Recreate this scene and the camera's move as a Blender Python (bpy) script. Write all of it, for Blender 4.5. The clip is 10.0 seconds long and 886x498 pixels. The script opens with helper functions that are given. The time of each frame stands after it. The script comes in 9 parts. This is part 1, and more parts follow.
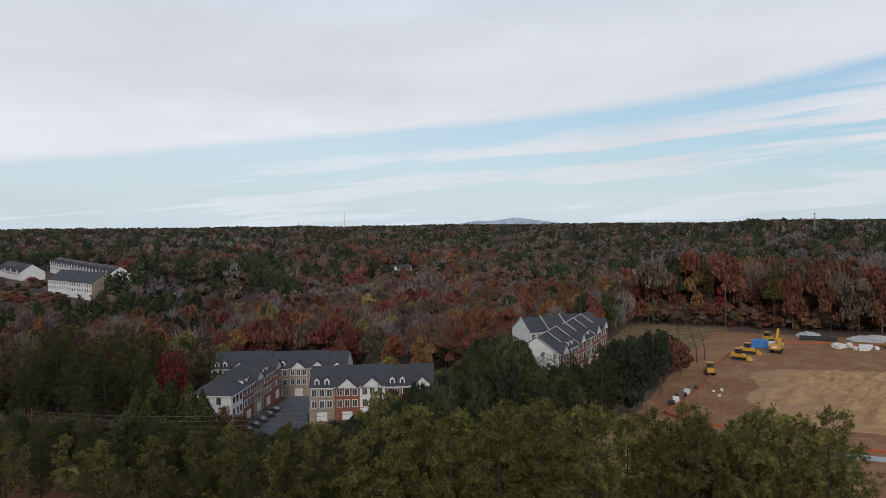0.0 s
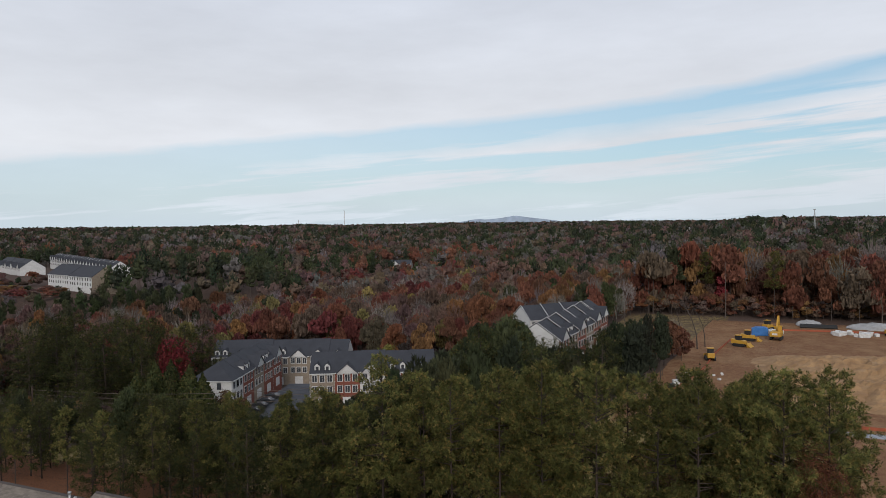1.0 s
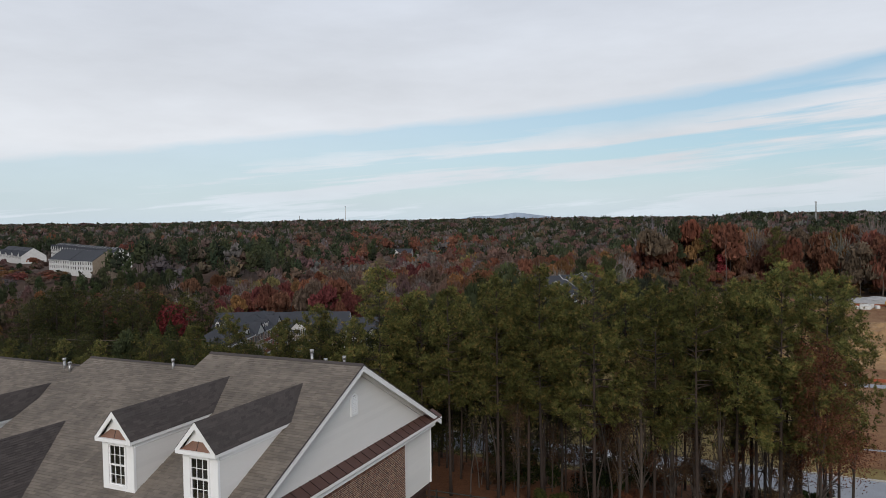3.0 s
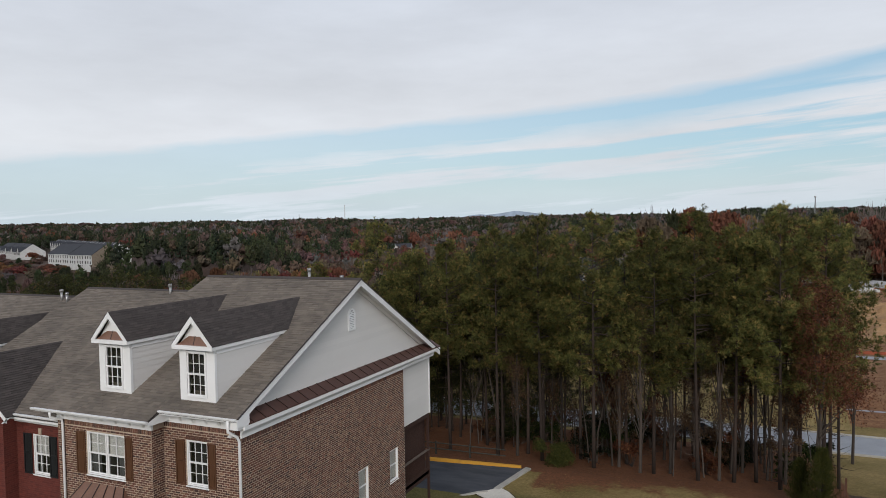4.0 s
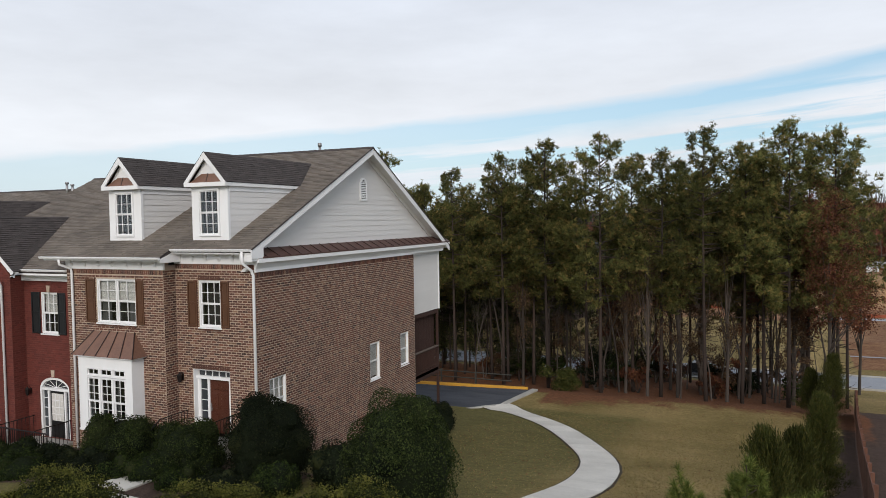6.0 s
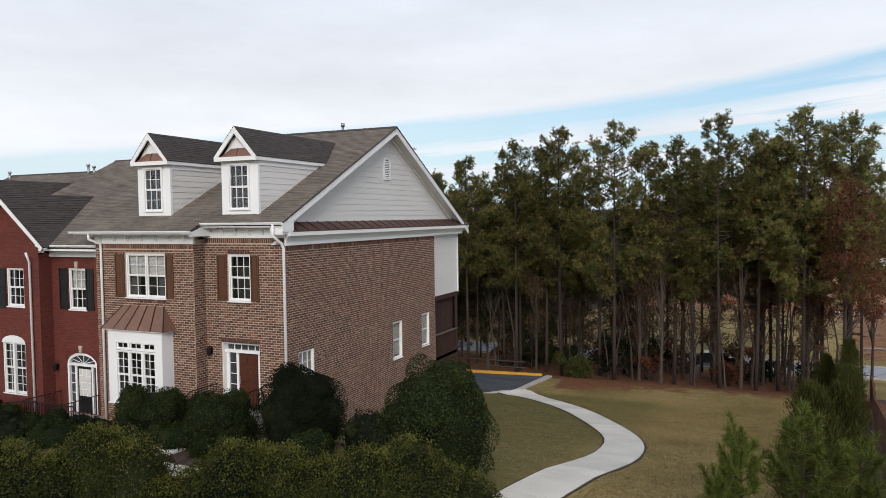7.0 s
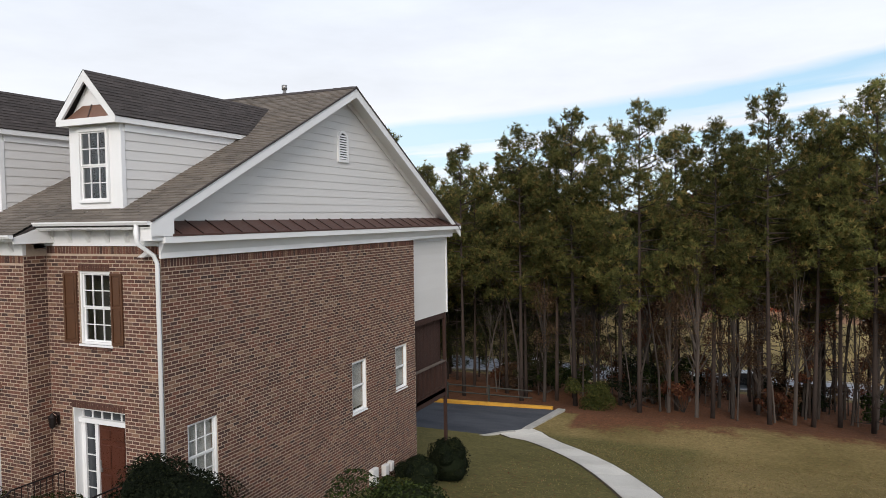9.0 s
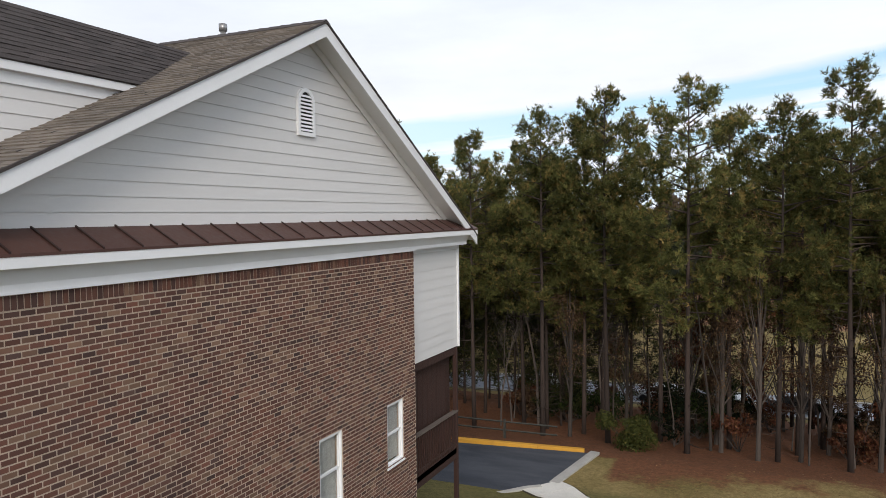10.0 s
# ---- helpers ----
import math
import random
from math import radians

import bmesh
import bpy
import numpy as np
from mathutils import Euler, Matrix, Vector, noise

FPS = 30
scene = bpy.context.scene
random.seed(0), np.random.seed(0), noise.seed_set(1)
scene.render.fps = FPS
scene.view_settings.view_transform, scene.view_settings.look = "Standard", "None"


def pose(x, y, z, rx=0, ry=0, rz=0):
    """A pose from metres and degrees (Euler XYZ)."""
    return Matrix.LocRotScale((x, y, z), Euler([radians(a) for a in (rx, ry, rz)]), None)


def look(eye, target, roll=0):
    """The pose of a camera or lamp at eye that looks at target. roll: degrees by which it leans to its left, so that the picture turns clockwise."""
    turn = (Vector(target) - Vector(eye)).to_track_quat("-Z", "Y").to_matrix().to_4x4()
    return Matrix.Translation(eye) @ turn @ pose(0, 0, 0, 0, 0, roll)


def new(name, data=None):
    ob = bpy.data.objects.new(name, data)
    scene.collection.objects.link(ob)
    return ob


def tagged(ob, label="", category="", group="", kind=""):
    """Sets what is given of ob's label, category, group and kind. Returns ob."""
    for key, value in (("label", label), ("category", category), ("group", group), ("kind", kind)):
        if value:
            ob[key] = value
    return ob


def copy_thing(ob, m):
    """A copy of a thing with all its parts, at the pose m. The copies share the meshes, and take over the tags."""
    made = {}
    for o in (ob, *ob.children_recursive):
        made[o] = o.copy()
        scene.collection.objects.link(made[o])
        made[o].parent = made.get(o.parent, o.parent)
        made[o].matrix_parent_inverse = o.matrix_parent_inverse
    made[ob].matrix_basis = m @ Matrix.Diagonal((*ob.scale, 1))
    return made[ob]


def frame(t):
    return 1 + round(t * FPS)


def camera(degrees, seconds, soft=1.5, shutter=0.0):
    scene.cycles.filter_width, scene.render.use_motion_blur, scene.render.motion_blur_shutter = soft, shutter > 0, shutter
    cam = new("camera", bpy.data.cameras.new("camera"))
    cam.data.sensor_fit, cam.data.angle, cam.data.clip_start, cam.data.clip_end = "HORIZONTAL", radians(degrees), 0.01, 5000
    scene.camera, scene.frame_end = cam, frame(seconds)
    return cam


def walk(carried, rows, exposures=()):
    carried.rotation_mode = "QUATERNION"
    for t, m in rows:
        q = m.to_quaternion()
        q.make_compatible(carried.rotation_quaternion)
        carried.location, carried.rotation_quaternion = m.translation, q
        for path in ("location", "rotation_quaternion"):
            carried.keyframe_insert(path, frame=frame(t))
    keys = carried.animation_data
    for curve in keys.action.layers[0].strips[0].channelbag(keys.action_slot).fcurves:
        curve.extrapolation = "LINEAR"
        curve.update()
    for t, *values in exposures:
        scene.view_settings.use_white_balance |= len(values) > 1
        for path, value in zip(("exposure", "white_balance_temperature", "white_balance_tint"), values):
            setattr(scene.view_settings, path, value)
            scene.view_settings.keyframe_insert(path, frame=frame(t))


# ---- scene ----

cam = camera(63.2, 10.0, 0.7)
PATH = [
    (0, (-1.823, -3.391, 30.795), (-2.632, -1.563, 30.724), -0.6),
    (0.5, (-1.816, -3.499, 29.59), (-2.625, -1.671, 29.517), -0.7),
    (1, (-1.805, -3.486, 27.449), (-2.614, -1.659, 27.375), -0.7),
    (1.5, (-1.636, -3.588, 25.456), (-2.446, -1.761, 25.38), -0.7),
    (2, (-1.595, -3.702, 23.531), (-2.406, -1.875, 23.455), -0.5),
    (3.5, (-1.488, -3.457, 17.393), (-2.3, -1.631, 17.312), -0.9),
    (4, (-1.446, -3.574, 15.283), (-2.257, -1.748, 15.202), -1.0),
    (4.5, (-1.401, -3.68, 13.152), (-2.213, -1.854, 13.073), -0.9),
    (5, (-1.553, -3.716, 10.983), (-2.363, -1.889, 10.906), -0.9),
    (5.5, (-1.824, -3.678, 9.331), (-2.631, -1.851, 9.25), -0.8),
    (5.7, (-1.96, -3.69, 9.23), (-2.765, -1.862, 9.148), -0.8),
    (6.8, (-3.157, -4.298, 8.074), (-3.958, -2.468, 7.988), -1.0),
    (7, (-3.164, -4.391, 8.07), (-3.973, -2.564, 7.982), -0.7),
    (7.2, (-2.95, -4.25, 8.07), (-3.758, -2.423, 7.98), -0.7),
    (7.5, (-2.043, -3.875, 8.066), (-2.854, -2.049, 7.975), -0.7),
    (8, (-2.2, -2.829, 8.021), (-3.01, -1.003, 7.931), -0.6),
    (8.5, (-3.742, 0.364, 7.969), (-4.553, 2.19, 7.881), -0.6),
    (9, (-6.612, 5.234, 7.916), (-7.422, 7.061, 7.832), -0.8),
    (9.5, (-9.308, 10.259, 8.041), (-10.121, 12.084, 7.956), -0.8),
    (10, (-10.354, 12.969, 8.051), (-11.169, 14.793, 7.961), -0.7),
]
walk(cam, [(t, look(eye, target, roll)) for t, eye, target, roll in PATH], [(0, -0.14, 6370, 12.5), (3.5, -0.16, 6370, 11.5), (4.5, -0.18, 6370, 11.5), (5.2, -0.07, 6380, 11.5), (6.0, 0.05, 6400, 11.5), (7.5, 0.14, 6410, 12), (8.5, 0.19, 6410, 12), (10, 0.32, 6400, 12)])

# ---- light: bright thin overcast with a low blue gap, soft sun behind the camera ----
SUN_AZ, SUN_EL = radians(157), radians(27)
world = bpy.data.worlds.new("sky")
scene.world = world
world.use_nodes = True


class Nodes:
    """A small helper that writes node trees."""

    def __init__(self, tree):
        self.tree = tree
        tree.nodes.clear()

    def add(self, kind, **kw):
        n = self.tree.nodes.new("ShaderNode" + kind)
        for k, v in kw.items():
            if k == "inputs":
                for i, val in v.items():
                    self.put(n.inputs[i], val)
            elif k == "op":
                n.operation = v
            elif k == "blend":
                n.data_type, n.blend_type = "RGBA", v
            elif k == "attr":
                n.attribute_name = v
            elif k == "sky":
                n.sky_type = v
            elif k == "stops":
                r = n.color_ramp
                while len(r.elements) < len(v):
                    r.elements.new(0.5)
                for e, (p, c) in zip(r.elements, v):
                    e.position, e.color = p, (*c, 1) if len(c) == 3 else c
        return n

    def put(self, socket, val):
        if hasattr(val, "links"):
            self.tree.links.new(val, socket)
        else:
            socket.default_value = (*val, 1) if isinstance(val, tuple) and len(val) == 3 and socket.type == "RGBA" else val

    def m(self, op, a, b=0.0, c=0.0, clamp=False):
        n = self.add("Math", op=op, inputs={0: a, 1: b, 2: c})
        n.use_clamp = clamp
        return n.outputs[0]

    def mix(self, f, a, b, blend="MIX"):
        n = self.add("Mix", blend=blend, inputs={0: f, 6: a, 7: b})
        return n.outputs[2]

    def noise(self, vec, scale, detail=4.0, rough=0.55, out=0):
        n = self.add("TexNoise", inputs={"Scale": scale, "Detail": detail, "Roughness": rough})
        if vec is not None:
            self.put(n.inputs["Vector"], vec)
        return n.outputs[out]

    def ramp(self, f, stops):
        return self.add("ValToRGB", inputs={0: f}, stops=stops).outputs[0]


def sky_nodes():
    n = Nodes(world.node_tree)
    d = n.add("TexCoord").outputs["Generated"]
    xyz = n.add("SeparateXYZ", inputs={0: d})
    el = n.m("MULTIPLY", n.m("ARCSINE", xyz.outputs[2]), 57.2958)
    az = n.m("MULTIPLY", n.m("ARCTAN2", xyz.outputs[0], xyz.outputs[1]), 57.2958)
    # cloud sheets: long streaks near the horizon, broad soft folds above
    flat = n.add("CombineXYZ", inputs={0: n.m("MULTIPLY", az, 0.022), 1: n.m("MULTIPLY", n.m("SUBTRACT", el, n.m("MULTIPLY", az, 0.075)), 0.34), 2: 3.7})
    streak = n.noise(flat.outputs[0], 2.1, 6.0, 0.6)
    fold_v = n.add("CombineXYZ", inputs={0: n.m("MULTIPLY", az, 0.03), 1: n.m("MULTIPLY", el, 0.11), 2: 9.0})
    fold = n.noise(fold_v.outputs[0], 1.6, 5.0, 0.6)
    edge = n.m("ADD", n.m("MULTIPLY_ADD", az, 0.105, 9.5), n.m("MULTIPLY", n.m("SUBTRACT", fold, 0.5), 2.6))
    deck = n.m("DIVIDE", n.m("SUBTRACT", el, edge), 0.9)
    deck = n.m("SMOOTH_MAX", deck, 0.0, 0.05)
    deck = n.m("MINIMUM", deck, 1.0)
    low = n.add("MapRange", inputs={0: streak, 1: 0.40, 2: 0.55, 3: 0.0, 4: 1.0}).outputs[0]
    low = n.m("MULTIPLY", low, n.add("MapRange", inputs={0: n.m("SUBTRACT", edge, el), 1: 0.2, 2: 2.2, 3: 0.10, 4: 1.0}).outputs[0])
    haze = n.add("MapRange", inputs={0: el, 1: 0.0, 2: 5.5, 3: 0.72, 4: 0.0}).outputs[0]
    leftish = n.add("MapRange", inputs={0: az, 1: -48.0, 2: 8.0, 3: 0.5, 4: 0.0}).outputs[0]
    cover = n.m("MAXIMUM", n.m("MAXIMUM", deck, low), n.m("MAXIMUM", haze, leftish))
    cover = n.m("MAXIMUM", cover, n.add("MapRange", inputs={0: el, 1: 14.0, 2: 18.0, 3: 0.0, 4: 1.0}).outputs[0])
    shade = n.add("MapRange", inputs={0: fold, 1: 0.3, 2: 0.7, 3: 0.90, 4: 1.06}).outputs[0]
    cloud = n.mix(1.0, n.ramp(n.m("DIVIDE", el, 60.0), [(0.0, (0.74, 0.83, 0.88)), (0.10, (0.83, 0.86, 0.885)), (0.3, (0.72, 0.77, 0.84)), (0.55, (0.60, 0.65, 0.73)), (1.0, (0.50, 0.55, 0.64))]),
                  n.add("CombineXYZ", inputs={0: shade, 1: shade, 2: shade}).outputs[0], "MULTIPLY")
    sky = n.add("TexSky", sky="NISHITA")
    sky.sun_disc = False
    sky.sun_elevation, sky.sun_rotation = SUN_EL, SUN_AZ
    blue = n.mix(1.0, sky.outputs[0], (0.125, 0.125, 0.118), "MULTIPLY")
    blue = n.mix(0.55, blue, (0.37, 0.63, 0.82))
    col = n.mix(cover, blue, cloud)
    bg = n.add("Background", inputs={0: col, 1: 1.0})
    n.tree.links.new(bg.outputs[0], n.add("OutputWorld").inputs[0])


sky_nodes()
sun = new("sun", bpy.data.lights.new("sun", "SUN"))
sun.data.energy, sun.data.angle, sun.data.color = 2.0, radians(24), (1.0, 0.93, 0.84)
sun.matrix_world = look((0, 0, 50), (-math.sin(SUN_AZ), -math.cos(SUN_AZ), 50 - math.tan(SUN_EL)))

# ---- materials ----


def material(name, base, rough=0.8, dark=None, scale=3.0, fine=40.0, bump=0.3, metal=0.0, island=0.0, per_object=0.0, hue=None, spec=0.4, bump_scale=None, stretch=None, amount=0.6, grit=0.18, third=None):
    """A surface with stains at one scale and grain at another; island / per_object vary the pieces."""
    mat = bpy.data.materials.new(name)
    mat.use_nodes = True
    n = Nodes(mat.node_tree)
    pos = n.add("NewGeometry").outputs["Position"]
    if stretch:
        pos = n.add("Mapping", inputs={0: pos, 3: stretch}).outputs[0]
    dark = dark or tuple(c * 0.72 for c in base)
    big = n.add("MapRange", inputs={0: n.noise(pos, scale), 1: 0.35, 2: 0.65, 3: 0.0, 4: amount}).outputs[0]
    col = n.mix(big, base, dark)
    grain = n.noise(pos, fine, 3.0, 0.6)
    g = n.add("MapRange", inputs={0: grain, 1: 0.25, 2: 0.75, 3: 1 - grit, 4: 1 + grit}).outputs[0]
    col = n.mix(1.0, col, n.add("CombineXYZ", inputs={0: g, 1: g, 2: g}).outputs[0], "MULTIPLY")
    rnd = None
    if island:
        rnd, k = n.add("NewGeometry").outputs["Random Per Island"], island
    if per_object:
        rnd, k = n.add("ObjectInfo").outputs["Random"], per_object
    if rnd is not None:
        if hue:
            col = n.mix(n.m("MULTIPLY", n.m("POWER", rnd, 2.0), 0.9), col, hue)
            rnd = n.m("FRACT", n.m("MULTIPLY", rnd, 17.3))
        if third:
            pick = n.add("MapRange", inputs={0: n.m("FRACT", n.m("MULTIPLY", rnd, 5.7)), 1: 0.72, 2: 0.95, 3: 0.0, 4: 0.9}).outputs[0]
            col = n.mix(pick, col, third)
        v = n.add("MapRange", inputs={0: rnd, 1: 0.0, 2: 1.0, 3: 1 - k, 4: 1 + k}).outputs[0]
        col = n.mix(1.0, col, n.add("CombineXYZ", inputs={0: v, 1: v, 2: v}).outputs[0], "MULTIPLY")
    b = n.add("BsdfPrincipled", inputs={"Base Color": col, "Roughness": n.add("MapRange", inputs={0: grain, 1: 0.3, 2: 0.7, 3: max(rough - 0.08, 0.02), 4: min(rough + 0.08, 1)}).outputs[0], "Metallic": metal, "Specular IOR Level": spec})
    if bump:
        bn = n.add("Bump", inputs={"Strength": bump, "Distance": 0.02, "Height": n.noise(pos, bump_scale or fine, 4.0, 0.65)})
        n.put(b.inputs["Normal"], bn.outputs[0])
    n.tree.links.new(b.outputs[0], n.add("OutputMaterial").inputs[0])
    return mat


def leaf_material(name, lo, hi, third=None, rough=0.55, thin=0.25, clump=(0.9, 0.7, 1.3)):
    """Leaves: each island its own tone between lo and hi, some light passing through."""
    mat = bpy.data.materials.new(name)
    mat.use_nodes = True
    n = Nodes(mat.node_tree)
    r = n.add("NewGeometry").outputs["Random Per Island"]
    stops = [(0.0, lo), (0.75, hi), (1.0, third or hi)]
    col = n.ramp(r, stops)
    ob = n.add("MapRange", inputs={0: n.add("ObjectInfo").outputs["Random"], 1: 0.0, 2: 1.0, 3: 0.78, 4: 1.25}).outputs[0]
    col = n.mix(1.0, col, n.add("CombineXYZ", inputs={0: ob, 1: ob, 2: ob}).outputs[0], "MULTIPLY")
    pos = n.add("NewGeometry").outputs["Position"]
    g = n.add("MapRange", inputs={0: n.noise(pos, clump[0], 3.0), 1: 0.3, 2: 0.7, 3: clump[1], 4: clump[2]}).outputs[0]
    col = n.mix(1.0, col, n.add("CombineXYZ", inputs={0: g, 1: g, 2: g}).outputs[0], "MULTIPLY")
    b = n.add("BsdfPrincipled", inputs={"Base Color": col, "Roughness": rough, "Specular IOR Level": 0.08})
    t = n.add("BsdfTranslucent", inputs={0: col})
    mx = n.add("MixShader", inputs={0: thin, 1: b.outputs[0], 2: t.outputs[0]})
    n.tree.links.new(mx.outputs[0], n.add("OutputMaterial").inputs[0])
    return mat


def tint_material(name, thin=0.2):
    """Woods: each tree carries its own leaf colour in the attribute 'tint'; leaves vary about it."""
    mat = bpy.data.materials.new(name)
    mat.use_nodes = True
    n = Nodes(mat.node_tree)
    col = n.add("Attribute", attr="tint").outputs["Color"]
    r = n.add("MapRange", inputs={0: n.add("NewGeometry").outputs["Random Per Island"], 1: 0.0, 2: 1.0, 3: 0.84, 4: 1.16}).outputs[0]
    r = n.m("MULTIPLY", r, n.add("MapRange", inputs={0: n.noise(n.add("NewGeometry").outputs["Position"], 0.45, 3.0, 0.7), 1: 0.3, 2: 0.7, 3: 0.75, 4: 1.3}).outputs[0])
    col = n.mix(1.0, col, n.add("CombineXYZ", inputs={0: r, 1: r, 2: r}).outputs[0], "MULTIPLY")
    b = n.add("BsdfPrincipled", inputs={"Base Color": col, "Roughness": 0.8, "Specular IOR Level": 0.15})
    t = n.add("BsdfTranslucent", inputs={0: col})
    mx = n.add("MixShader", inputs={0: thin, 1: b.outputs[0], 2: t.outputs[0]})
    n.tree.links.new(mx.outputs[0], n.add("OutputMaterial").inputs[0])
    return mat


def glass_material():
    mat = bpy.data.materials.new("window_glass")
    mat.use_nodes = True
    n = Nodes(mat.node_tree)
    fr = n.add("Fresnel", inputs={0: 1.5})
    mx = n.add("MixShader", inputs={0: n.m("MULTIPLY_ADD", fr.outputs[0], 0.9, 0.04), 1: n.add("BsdfTransparent", inputs={0: (0.82, 0.86, 0.88)}).outputs[0], 2: n.add("BsdfGlossy", inputs={0: (0.9, 0.93, 0.95), 1: 0.03}).outputs[0]})
    n.tree.links.new(mx.outputs[0], n.add("OutputMaterial").inputs[0])
    return mat


